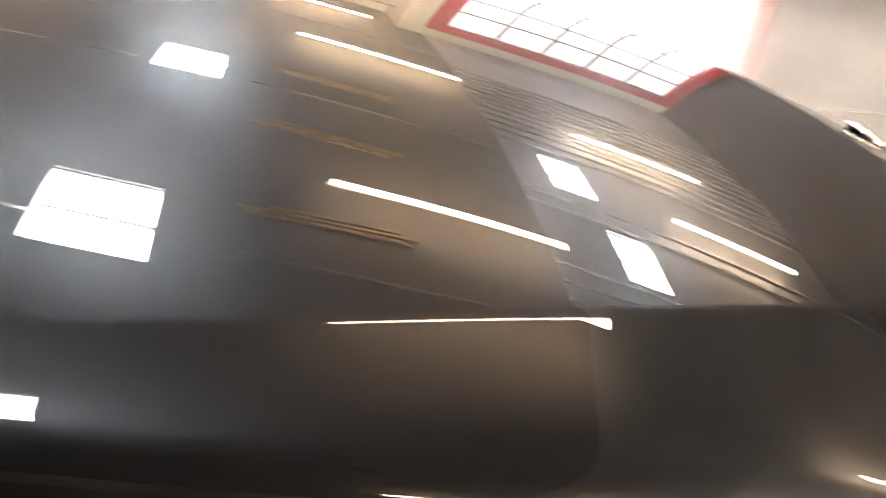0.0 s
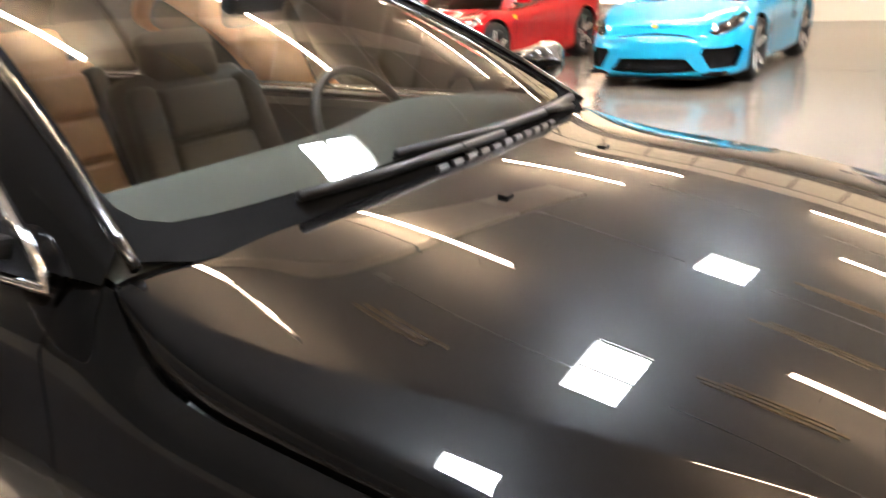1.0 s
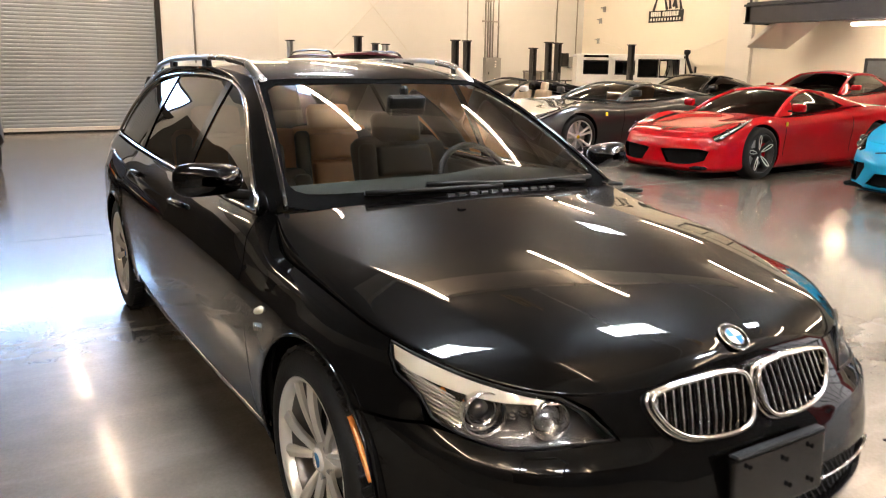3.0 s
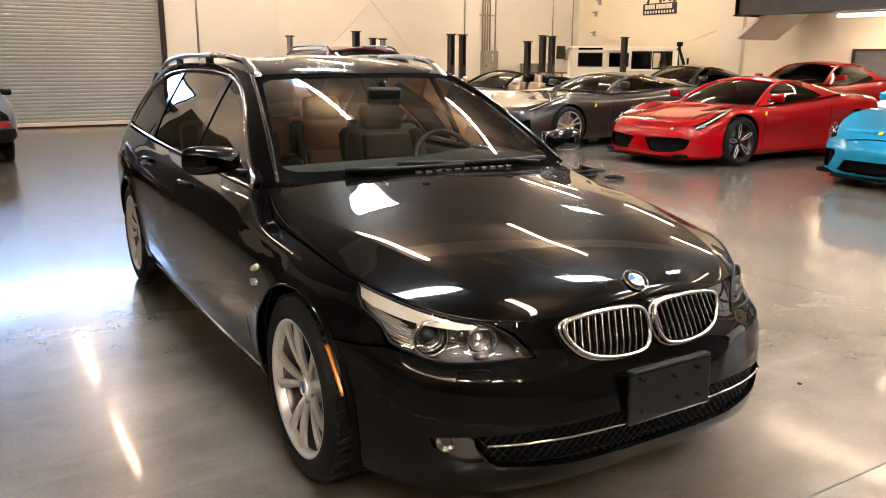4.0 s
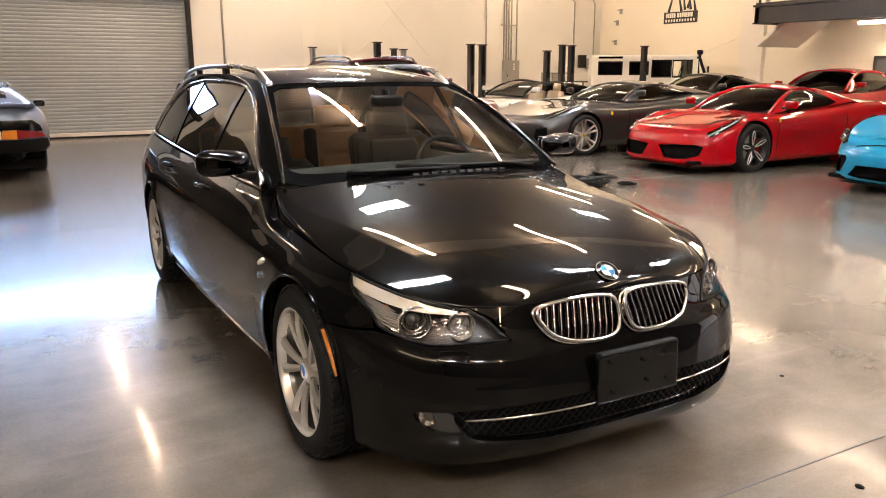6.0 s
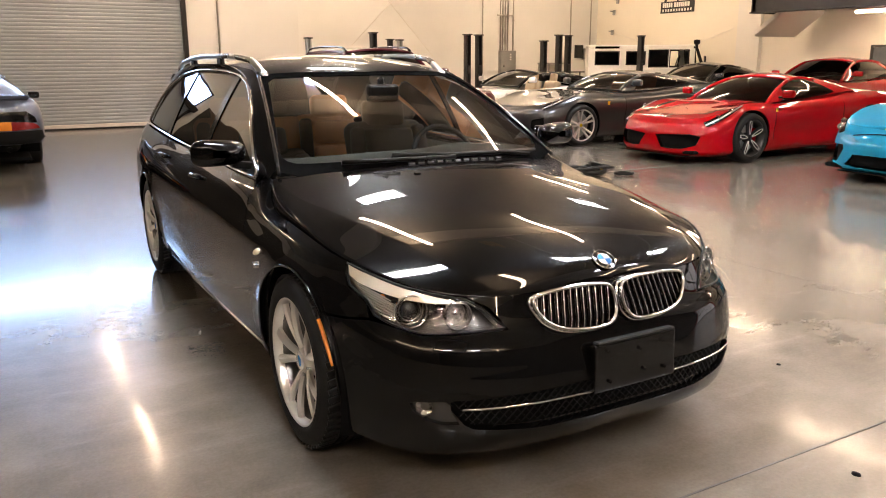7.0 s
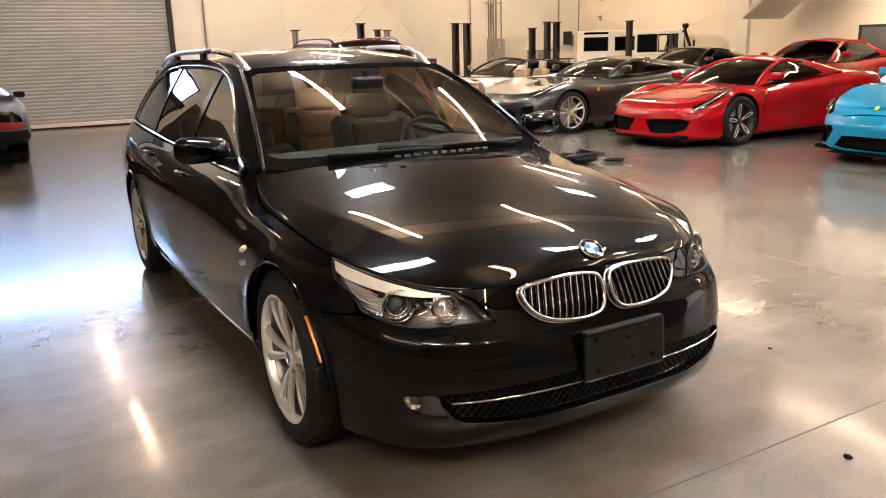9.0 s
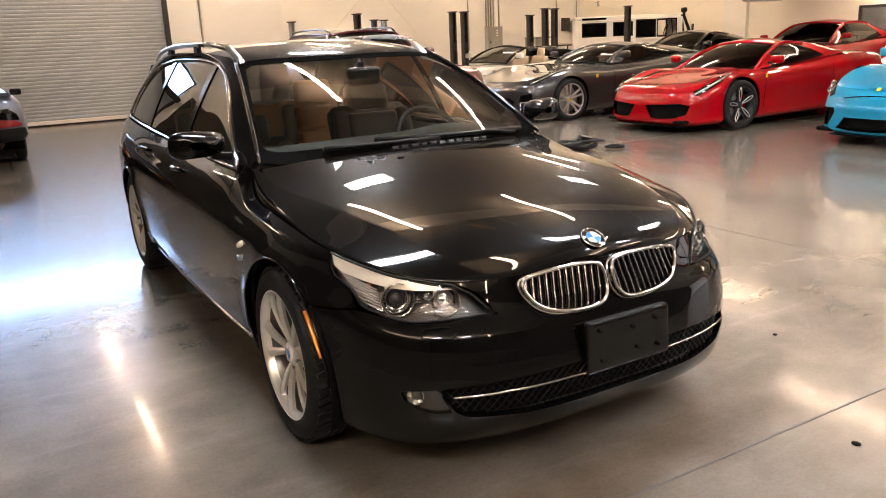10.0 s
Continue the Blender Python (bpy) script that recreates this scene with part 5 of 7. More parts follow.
def road_wheel(owner, x, y, r, rim_r, width, side, mat, spokes=5, fork=True, cap=None, caliper=None):
    w = new("wheel")
    w.parent = owner
    w.matrix_basis = Matrix.Translation((x, y, r)) @ (Matrix.Identity(4) if side > 0 else Matrix.Rotation(math.pi, 4, "Z"))
    h = width / 2
    part("tyre", lathe([(-h * .95, rim_r), (-h, (r + rim_r) / 2), (-h * .9, r * .965), (-h * .6, r), (h * .6, r), (h * .9, r * .965), (h, (r + rim_r) / 2), (h * .97, rim_r + .004), (h * .9, rim_r)], 48), RUBBER, w, "black tyre", True)
    rim = part("rim", lathe([(h * .80, rim_r * .985), (h * .95, rim_r), (h * .96, rim_r * .97), (h * .82, rim_r * .935)], 48), mat, w, "alloy rim", True)
    # Graphite on every barrel puts the shade inside the rim into its colour.
    part("barrel", lathe([(-h * .9, rim_r * .96), (h * .80, rim_r * .98), (h * .82, rim_r * .935), (0, rim_r * .9)], 40), DARK_WHEEL, rim, "rim barrel darkened in colour to read as shaded", True)
    part("hub", lathe([(.0, .07), (h * .55, .062), (h * .62, .045), (h * .62, 0)], 24), mat, rim, "", True)
    part("hub_cap", lathe([(h * .62, .03), (h * .68, .028), (h * .68, 0)], 20), cap or mat, rim, "", True)
    me = None
    for k in range(spokes * (2 if fork else 1)):
        if me is None:
            bm = bmesh.new()
            rings = []
            for i, q in enumerate(spread(.04, rim_r * .95, 7)):
                u = i / 6
                half = (.020 if fork else .034) - .006 * math.sin(math.pi * u)
                xo = h * (.55 + .32 * u)
                rings.append([bm.verts.new(p) for p in ((xo - .035, -half, q), (xo - .006, -half, q), (xo, 0, q), (xo - .006, half, q), (xo - .035, half, q))])
            for a, b in zip(rings, rings[1:]):
                for j in range(5):
                    bm.faces.new((a[j], a[(j + 1) % 5], b[(j + 1) % 5], b[j]))
            bm.faces.new(rings[0][::-1]), bm.faces.new(rings[-1])
            sp = part("spoke", bm, mat, rim)
            me = sp.data
        else:
            sp = new("spoke", me)
            sp.parent = rim
        a = 360 / spokes * (k // 2) + (-11 if k % 2 else 11) if fork else 360 / spokes * k
        sp.rotation_euler = (radians(a + 9), 0, 0)
    if caliper:
        for k in range(spokes):
            a0 = 2 * math.pi * k / spokes + radians(9)
            loop = []
            for i in range(20):
                q = 2 * math.pi * i / 20
                rr, ww = rim_r * (.57 + .38 * math.cos(q)), .020 * math.sin(q) * (1 + .35 * math.cos(q))
                loop.append(Vector((h * (.80 + .12 * math.cos(q)), rr * -math.sin(a0) + ww * math.cos(a0), rr * math.cos(a0) + ww * math.sin(a0))))
            part("spoke_edge", rod(loop, .0055, 5, closed=True), WHEEL_SILVER, rim, "bright machined spoke edge", True)
    part("brake_disc", lathe([(-.03, rim_r * .82), (-.01, rim_r * .82), (-.01, .06)], 32), STEEL_GREY, w, "", True)
    if caliper:
        part("caliper", box((.06, .09, .19), (.0, rim_r * .60, .03), .015), caliper, w, "coloured brake caliper")
    # Near-black disc behind the spokes stands for shade.
    part("well", lathe([(-.06, rim_r * .95), (-.06, 0)], 24), SHADOW_GAP, w)
    return w


def car(name, label, paint, m, plan, sections, centre, wheelbase, tyre, rim_r, cabin, rim_mat, spokes=5, fork=True, cap=None, caliper=None,
        holes=(), lamps=(), nose_patches=(), group="", step=.06, glass=DARK_GLASS, roof_mat=None, open_top=False, seams=True, track=None, tail_lamps=(), mirrors=True):
    c = thing(name, label, "car", m, group)
    f = Form(plan, sections, centre)
    T, L = f.top, f.length
    sc = (1.0, .12)
    ra = tyre + .045

    def cut(yc):
        pts = []
        for a in spread(205, -25, 25):
            y, z = yc + ra * math.cos(radians(a)), tyre + ra * math.sin(radians(a))
            if z > f.belt(f.ss[1] + 1.2 + yc, .25)[2]:
                pts.append(f.find(y, z))
        return pts
    a1, a2 = cut(0), cut(wheelbase)
    half = [(0, .05)] + [(s, .05) for s in spread(.2, a1[0][0] - .02, 8)] + a1 + [(s, .05) for s in spread(a1[-1][0] + .02, a2[0][0] - .02, 8)] + a2 + [(s, .05) for s in spread(a2[-1][0] + .02, L - .03, 6)]
    up = [(s, T - .02) for s in spread(L - .03, .05, 40)]
    lp = half[1:] + up + [(0, T - .02)] + [(-s, t) for s, t in up[::-1]] + [(-s, t) for s, t in half[1:][::-1]]
    hol = []
    for loop in holes:
        h = [f.front(x, z) for x, z in loop]
        hol.append(h)
    shell = patch("body_shell", f.belt, lp, paint, c, holes=hol, step=step, scale=sc, depth=.015, label="painted body shell")
    for h in hol:
        # Near-black sheet stands for the shade inside each air intake.
        patch("intake", set_back(f.belt, .05), h, SHADOW_GAP, shell, scale=sc, depth=-.05, step=.08, label="dark air intake")
    # bonnet and rear deck
    cowl, tail = cabin["cowl"][0] + .10, cabin["tail"][0] - .12
    ss = [s for s in spread(.02, L - .02, 110)]
    fs = [s for s in ss if f.belt(s, T)[1] < cowl]
    rs = [s for s in ss if f.belt(s, T)[1] > tail]
    grid_surface("bonnet", lambda u, s: f.deck(s, u), spread(-1, 1, 29), fs, paint, c, "painted bonnet")
    grid_surface("rear_deck", lambda u, s: f.deck(s, u), spread(-1, 1, 21), rs, paint, c, "painted rear deck")
    ms = [s for s in ss if cowl - .1 <= f.belt(s, T)[1] <= tail + .1]
    if not open_top:
        grid_surface("waist", lambda u, s: f.deck(s, u), [-1, -.9, -.8], ms, paint, c)
        grid_surface("waist", lambda u, s: f.deck(s, u), [.8, .9, 1], ms, paint, c)
    part("underbody", box((1.5, L * .78, .05), (0, wheelbase / 2 + .05, .17), .02), SHADOW_GAP, c)
    part("cabin_tub", box((1.3, tail - cowl + .2, .5), (0, (cowl + tail) / 2, .45), .05), DASH, c)
    # cabin
    (yc, zc, wc), (y1, z1, w1), (y2, z2, w2), (yt, zt, wt) = (cabin[k] for k in ("cowl", "head", "end", "tail"))
    wb = cabin["waist"]

    def bow(u, amount):
        return amount * (1 - u * u)

    def ws(u, v):
        x = (wc + (w1 - wc) * v) * u
        y = yc + (y1 - yc) * v + .16 * (1 - v * .5) * u * u - .02 * math.sin(math.pi * v)
        return (x, y, zc + (z1 - zc) * v + .03 * math.sin(math.pi * v) - .035 * u * u * (.4 + v))
    patch("windscreen", ws, [(-1, 0), (1, 0), (1, 1), (-1, 1)], glass, c, scale=(.6, .8), depth=0, step=.12, label="glossy tinted windscreen")
    lines = {}
    for sd in (1, -1):
        pil = [Vector(ws(sd, v)) for v in spread(-.03, 1, 10)]
        part("windscreen_pillar", rod(pil, .030, 8), roof_mat if open_top and roof_mat else paint, c, "", True)
        lines[sd] = pil[-1]
    part("windscreen_base", rod([Vector(ws(u, -.01)) for u in spread(-1, 1, 15)], .016, 6), BLACK_PLASTIC, c, "", True)
    part("windscreen_head", rod([Vector(ws(u, 1)) for u in spread(-1, 1, 15)], .024, 6), roof_mat or paint, c, "", True)
    if not open_top:
        def top(u, v):
            w = w1 + (w2 - w1) * v
            y = y1 + .08 * u * u * (1 - v) + (y2 - y1) * v
            return (w * u, y, z1 + (z2 - z1) * v + .05 * math.sin(math.pi * min(1, v * .9 + .05)) * (1 - .4 * u * u) - .049 * u * u)
        grid_surface("roof", top, spread(-1, 1, 17), spread(0, 1, 13), roof_mat or paint, c, "painted roof")

        def back(u, v):
            w = w2 + (wt - w2) * v
            return (w * u, y2 + (yt - y2) * v, top(u, 1)[2] + (zt - .03 * u * u - top(u, 1)[2]) * v + .05 * math.sin(math.pi * v))
        patch("rear_window", back, [(-.8, .04), (.8, .04), (.85, .8), (-.85, .8)], glass, c, scale=(.6, .9), depth=0, step=.15, lift=-.004)
        patch("rear_pillars", back, [(-1, 0), (1, 0), (1, 1), (-1, 1)], paint, c, holes=[[(-.8, .05), (.8, .05), (.85, .8), (-.85, .8)]], scale=(.6, .9), depth=.01, step=.1)
        for sd in (1, -1):
            def side_line(v, sd=sd):
                if v < .5:
                    return Vector(ws(sd, v * 2))
                return Vector(top(sd, min(1, (v - .5) / .25))) if v < .75 else Vector(back(sd, (v - .75) * 4))

            def waist_line(v):
                y = yc + .17 + (yt - yc - .2) * v
                k = min(range(len(ss)), key=lambda i: abs(f.belt(ss[i], T)[1] - y) + (9 if ss[i] < .6 or ss[i] > L - .5 else 0))
                e = f.belt(ss[k], T)
                return Vector((sd * min(e[0] - .015, wb), y, f.deck(ss[k], .9)[2] + .01))
            low, high = [waist_line(v) for v in spread(0, 1, 25)], [side_line(v) for v in spread(0, 1, 25)]

            def win(a, b, low=low, high=high):
                i = min(23, int(a * 24))
                q = a * 24 - i
                p = low[i].lerp(low[i + 1], q)
                r = high[i].lerp(high[i + 1], q)
                v = p.lerp(r, b)
                return (v[0] + sd * .03 * math.sin(math.pi * b), v[1], v[2])
            patch("side_window", win, [(.06, .02), (.30, .02), (.62, .02), (.74, .1), (.74, .9), (.55, .94), (.30, .94)], glass, c, scale=(2, .5), depth=0, step=.1, flip=sd < 0, label="tinted side window", lift=-.004)
            patch("side_frame", win, [(0, 0), (.5, 0), (1, 0), (1, 1), (.5, 1), (0, 1)], paint, c, holes=[[(.06, .02), (.30, .02), (.62, .02), (.74, .1), (.74, .9), (.55, .94), (.30, .94)]], scale=(2, .5), depth=.01, step=.1, flip=sd < 0)
            part("roof_edge", rod(high[11:20], .022, 6), roof_mat or paint, c, "", True)
    # wheels
    tw = (track or max(f.px) - .145)
    for sd in (1, -1):
        for yw in (0, wheelbase):
            road_wheel(c, sd * tw, yw, tyre, rim_r, .25, sd, rim_mat, spokes, fork, cap, caliper)
            part("wheel_house", vault(-.40 * sd, .09 * sd, ra + .012, (sd * tw, yw, tyre)), SHADOW_GAP, c, "", True)
        if mirrors:
            my, mx = yc + .32, wb + .10
            mir = part("door_mirror", box((.19, .09, .11), (sd * (mx + .05), my, zc + .12), .04, (0, 0, sd * 8), 3), paint, c, "painted door mirror", True)
            part("stalk", box((.12, .04, .03), (sd * (mx - .06), my + .01, zc + .07), .01), BLACK_PLASTIC, mir)
        if seams:
            for ys in (yc + .12, yt - .55):
                line = [f.find(ys, z) for z in spread(.30, f.belt(f.find(ys, .5)[0], T - .2)[2], 8)]
                part("door_seam", rod([Vector(set_back(f.belt, -.001)(sd * s, t)) for s, t in line], .004, 4), SHADOW_GAP, shell)
    # lamps laid into the nose, and flat panels on it
    for sd in (1, -1):
        for lp in lamps:
            pts = [f.front(x, z) for x, z in lp]
            pts = [(sd * s, t) for s, t in pts]
            lamp = patch("headlamp", f.belt, pts, GLOSS_BLACK, c, scale=sc, depth=.01, step=.05, lift=.006, label="headlamp under clear cover")
            patch("cover", f.belt, pts, LENS, lamp, scale=sc, depth=0, step=.05, lift=.014)
            cx, cz = sum(p[0] for p in pts) / len(pts), sum(p[1] for p in pts) / len(pts)
            n = len(pts)
            for k in (.35, -.30):
                q = pts[0 if k > 0 else n // 2]
                a = Vector(set_back(f.belt, -.010)(cx + (q[0] - cx) * abs(k), cz + (q[1] - cz) * abs(k)))
                part("projector", lathe([(-.008, .04), (0, .043), (.004, .036), (.0, .02), (.004, 0)], 18, "y", tuple(a)), LAMP_CHROME, lamp, "", True)
    for lp, mat, lift, nm, lab in nose_patches:
        patch(nm, f.belt, [f.front(x, z) for x, z in lp], mat, c, scale=sc, depth=.012, step=.06, lift=lift, label=lab)
    return c, f


def swept_lamp(c, f, loop):
    """A long lamp laid along the wing: pairs of the place along the car and the height up the section."""
    for sd in (1, -1):
        pts = [(sd * f.find(y, .5)[0], t) for y, t in loop]
        lamp = patch("headlamp", f.belt, pts, GLOSS_BLACK, c, scale=(1.0, .12), depth=.01, step=.05, lift=.004, label="long swept headlamp under clear cover")
        n = len(pts) // 2
        mid = [((a[0] + b[0]) / 2, (a[1] + b[1]) / 2) for a, b in zip(pts[:n], pts[::-1][:n])]
        run = [Vector(set_back(f.belt, -.010)(p[0], p[1] - .10)) for p in mid]
        part("light_strip", rod(run, .012, 6), LAMP_RIB, lamp, "pale light strip", True)
        for q in mid[1:-1]:
            a = Vector(set_back(f.belt, -.012)(q[0], q[1] + .08))
            part("projector", lathe([(-.008, .036), (0, .040), (.004, .033), (.0, .02), (.004, 0)], 18, "y", tuple(a)), LAMP_CHROME, lamp, "", True)
        patch("cover", f.belt, pts, LENS, lamp, scale=(1.0, .12), depth=0, step=.05, lift=.018)


def facing(x, y, deg=-90):
    return pose(x, y, 0, 0, 0, deg)


def mirrored(loop):
    return [(-x, z) for x, z in loop[::-1]]


# red mid-engined sports car
RED_PLAN = [(0, -1.02), (.35, -1.0), (.65, -.91), (.84, -.72), (.925, -.45), (.955, 0), (.935, .6), (.925, 1.3), (.95, 2.0), (.965, 2.65), (.94, 3.1), (.82, 3.42), (.5, 3.54), (0, 3.57)]
RED_SECT = [("nose", [(-.14, .10), (-.02, .15), (0, .28), (-.015, .42), (-.06, .53), (-.13, .585)]),
            (-.6, [(-.10, .11), (-.01, .16), (0, .30), (-.01, .46), (-.06, .60), (-.15, .675)]),
            (0, [(-.08, .13), (-.02, .2), (0, .42), (-.01, .60), (-.05, .745), (-.16, .815)]),
            (.6, [(-.10, .13), (-.04, .2), (-.03, .40), (-.005, .6), (-.03, .73), (-.12, .80)]),
            (1.5, [(-.10, .14), (-.05, .2), (-.05, .38), (-.005, .6), (-.02, .76), (-.11, .84)]),
            (2.6, [(-.08, .16), (-.02, .25), (0, .48), (0, .68), (-.05, .85), (-.18, .93)]),
            (3.2, [(-.08, .2), (-.02, .3), (0, .5), (0, .7), (-.05, .86), (-.16, .92)]),
            ("tail", [(-.1, .25), (-.02, .35), (0, .55), (-.02, .75), (-.05, .84), (-.12, .88)])]
RED_MID = [(-1.0, .585), (-.8, .635), (-.4, .70), (0, .755), (.4, .83), (1.0, .86), (2.0, .99), (2.6, .985), (3.2, .94), (3.5, .885)]
red_intakes = [[(.10, .385), (.35, .405), (.64, .42), (.755, .39), (.72, .27), (.56, .215), (.36, .205), (.22, .215)]]
red_car, red_form = car("sports_car", "bright red low mid-engined sports car with black nostril vents", RED_PAINT, facing(7.45, 5.72), RED_PLAN, RED_SECT, RED_MID, 2.65, .345, .258,
               dict(cowl=(.36, .815, .72), head=(1.10, 1.165, .54), end=(1.62, 1.175, .52), tail=(2.55, .985, .55), waist=.80), DARK_WHEEL, 5, True, None, RED_PAINT,
               holes=red_intakes + [mirrored(h) for h in red_intakes], step=.045)
swept_lamp(red_car, red_form, [(-.74, 3.55), (-.55, 3.95), (-.32, 4.35), (-.08, 4.80), (-.16, 4.93), (-.40, 4.85), (-.62, 4.55), (-.78, 4.05)])
for sd in (1, -1):
    # nostrils over the nose and the dark grooves beside the lamps
    def groove(u, s):
        p = red_form.deck(s, u)
        return (p[0], p[1], p[2] + .004)
    runs = [(s, red_form.belt(s, red_form.top)[1]) for s in spread(.35, 2.3, 90)]
    grid_surface("nostril", groove, [sd * u for u in (.09, .13, .17, .21)], [s for s, y in runs if -.84 < y < -.70], GLOSS_BLACK, red_car, "black nostril vent", flip=sd < 0)
    grid_surface("lamp_groove", groove, [sd * u for u in (.70, .73, .76, .79)], [s for s, y in runs if -.60 < y < .05], GLOSS_BLACK, red_car, "dark groove beside the lamp", flip=sd < 0)
    part("wing_badge", box((.006, .042, .055), (sd * .925, .50, .72), .002), YELLOW, red_car, "small yellow shield badge")
part("front_splitter", box((1.24, .16, .016), (0, -.93, .118), .006), GLOSS_BLACK, red_car, "black front splitter")

# grey front-engined coupe
GREY_PLAN = [(0, -1.0), (.35, -.985), (.65, -.91), (.85, -.74), (.94, -.45), (.975, 0), (.955, .7), (.94, 1.5), (.965, 2.2), (.985, 2.72), (.95, 3.2), (.85, 3.5), (.5, 3.64), (0, 3.68)]
GREY_SECT = [("nose", [(-.16, .12), (-.03, .17), (0, .30), (-.01, .45), (-.05, .57), (-.12, .635)]),
             (-.6, [(-.12, .12), (-.02, .17), (0, .32), (-.01, .50), (-.06, .65), (-.15, .73)]),
             (0, [(-.08, .13), (-.02, .2), (0, .44), (-.005, .63), (-.05, .79), (-.17, .865)]),
             (.8, [(-.10, .13), (-.04, .2), (-.04, .40), (-.005, .62), (-.04, .77), (-.14, .85)]),
             (1.8, [(-.10, .14), (-.05, .2), (-.05, .4), (-.005, .64), (-.03, .80), (-.12, .88)]),
             (2.7, [(-.08, .16), (-.02, .25), (0, .48), (0, .70), (-.05, .87), (-.18, .96)]),
             ("tail", [(-.1, .25), (-.02, .35), (0, .55), (-.02, .75), (-.05, .86), (-.12, .92)])]
GREY_MID = [(-1.0, .635), (-.8, .68), (-.4, .755), (0, .81), (.6, .875), (1.0, .905), (2.0, 1.0), (3.0, 1.02), (3.5, .94)]
grey_intake = [[(0, .42), (.50, .42), (.62, .36), (.56, .24), (.3, .2), (0, .2), (-.3, .2), (-.56, .24), (-.62, .36), (-.50, .42)], [(.70, .46), (.84, .50), (.86, .34), (.74, .26), (.68, .32)]]
grey_lamp = [(.66, .62), (.76, .71), (.84, .77), (.865, .745), (.83, .665), (.75, .60)]
grey_car, grey_form = car("sports_car", "dark grey metallic front-engined coupe with silver wheels", GREY_PAINT, facing(6.85, 8.69), GREY_PLAN, GREY_SECT, GREY_MID, 2.72, .345, .265,
                dict(cowl=(.85, .91, .72), head=(1.52, 1.185, .56), end=(2.15, 1.175, .53), tail=(3.35, .99, .55), waist=.82), ALLOY_SILVER, 5, True, YELLOW, None,
                holes=grey_intake + [mirrored(grey_intake[1])], step=.05, glass=SIDE_GLASS)
swept_lamp(grey_car, grey_form, [(-.74, 3.95), (-.55, 4.2), (-.32, 4.5), (-.05, 4.82), (-.12, 4.95), (-.38, 4.92), (-.60, 4.72), (-.76, 4.35)])
part("front_splitter", box((1.7, .3, .02), (0, -.86, .13), .008), GLOSS_BLACK, grey_car, "black front splitter")
for sd in (1, -1):
    part("wing_badge", box((.006, .048, .062), (sd * .955, .56, .70), .002), YELLOW, grey_car, "small yellow shield badge")
for x in (-.3, .3):
    part("seat", box((.44, .2, .62), (x, 1.95, .85), .08, (-16, 0, 0), 3), TAN, grey_car, "tan leather seat", True)

# blue mid-engined coupe with round lamps
BLUE_PLAN = [(0, -.95), (.4, -.93), (.66, -.83), (.80, -.64), (.865, -.36), (.885, 0), (.875, .6), (.87, 1.2), (.89, 1.9), (.90, 2.475), (.87, 2.9), (.76, 3.2), (.45, 3.35), (0, 3.38)]
BLUE_SECT = [("nose", [(-.12, .12), (-.02, .16), (0, .28), (0, .42), (-.04, .54), (-.11, .625)]),
             (-.6, [(-.10, .12), (-.01, .17), (0, .30), (0, .46), (-.04, .62), (-.13, .72)]),
             (-.3, [(-.08, .13), (-.02, .18), (0, .36), (0, .55), (-.04, .72), (-.14, .815)]),
             (0, [(-.08, .13), (-.02, .2), (0, .42), (0, .60), (-.04, .77), (-.15, .86)]),
             (.6, [(-.10, .13), (-.04, .2), (-.03, .42), (-.005, .62), (-.03, .77), (-.12, .86)]),
             (1.5, [(-.10, .14), (-.05, .2), (-.04, .4), (-.005, .64), (-.02, .79), (-.11, .88)]),
             (2.5, [(-.08, .16), (-.02, .25), (0, .48), (0, .70), (-.05, .87), (-.18, .95)]),
             ("tail", [(-.1, .25), (-.02, .35), (0, .55), (-.02, .72), (-.05, .82), (-.12, .88)])]
BLUE_MID = [(-.95, .625), (-.8, .68), (-.5, .745), (-.2, .795), (.2, .86), (.6, .90), (1.6, 1.0), (2.4, 1.0), (3.2, .90)]
blue_mid = [[(0, .325), (.36, .325), (.47, .20), (.3, .175), (0, .17), (-.3, .175), (-.47, .20), (-.36, .325)]]
blue_side = [(.52, .43), (.80, .45), (.835, .40), (.80, .23), (.60, .22), (.50, .38)]
blue_lamp = [(.56, .58), (.62, .66), (.70, .725), (.775, .76), (.815, .735), (.80, .655), (.73, .59), (.63, .55)]
blue_car, blue_form = car("sports_car", "sky blue mid-engined coupe with wide black intakes", BLUE_PAINT, facing(7.94, 2.62), BLUE_PLAN, BLUE_SECT, BLUE_MID, 2.475, .34, .262,
                dict(cowl=(.42, .88, .70), head=(1.12, 1.235, .54), end=(1.66, 1.245, .52), tail=(2.75, .99, .52), waist=.76), DARK_WHEEL, 5, True, None, YELLOW,
                holes=blue_mid + [blue_side, mirrored(blue_side)], lamps=[blue_lamp], step=.045)
part("front_splitter", box((1.10, .14, .016), (0, -.85, .118), .006), GLOSS_BLACK, blue_car, "black front lip")
part("bonnet_gap", rod([Vector(set_back(blue_form.belt, -.002)(*blue_form.front(x, .575 - .03 * (x / .4) ** 2))) for x in spread(-.40, .40, 17)], .007, 5), SHADOW_GAP, blue_car)
part("nose_badge", box((.045, .01, .055), (0, -.885, .655), .003, (-55, 0, 0)), YELLOW, blue_car, "small gold shield badge")
for sd in (1, -1):
    # Near-black block stands for the shaded side opening.
    part("side_intake", box((.02, .20, .24), (sd * .868, 1.70, .68), .01, (22, 0, 0)), SHADOW_GAP, blue_car, "dark side intake")
    part("indicator", box((.012, .07, .035), (sd * .868, -.40, .60), .005), AMBER, blue_car, "amber side indicator")

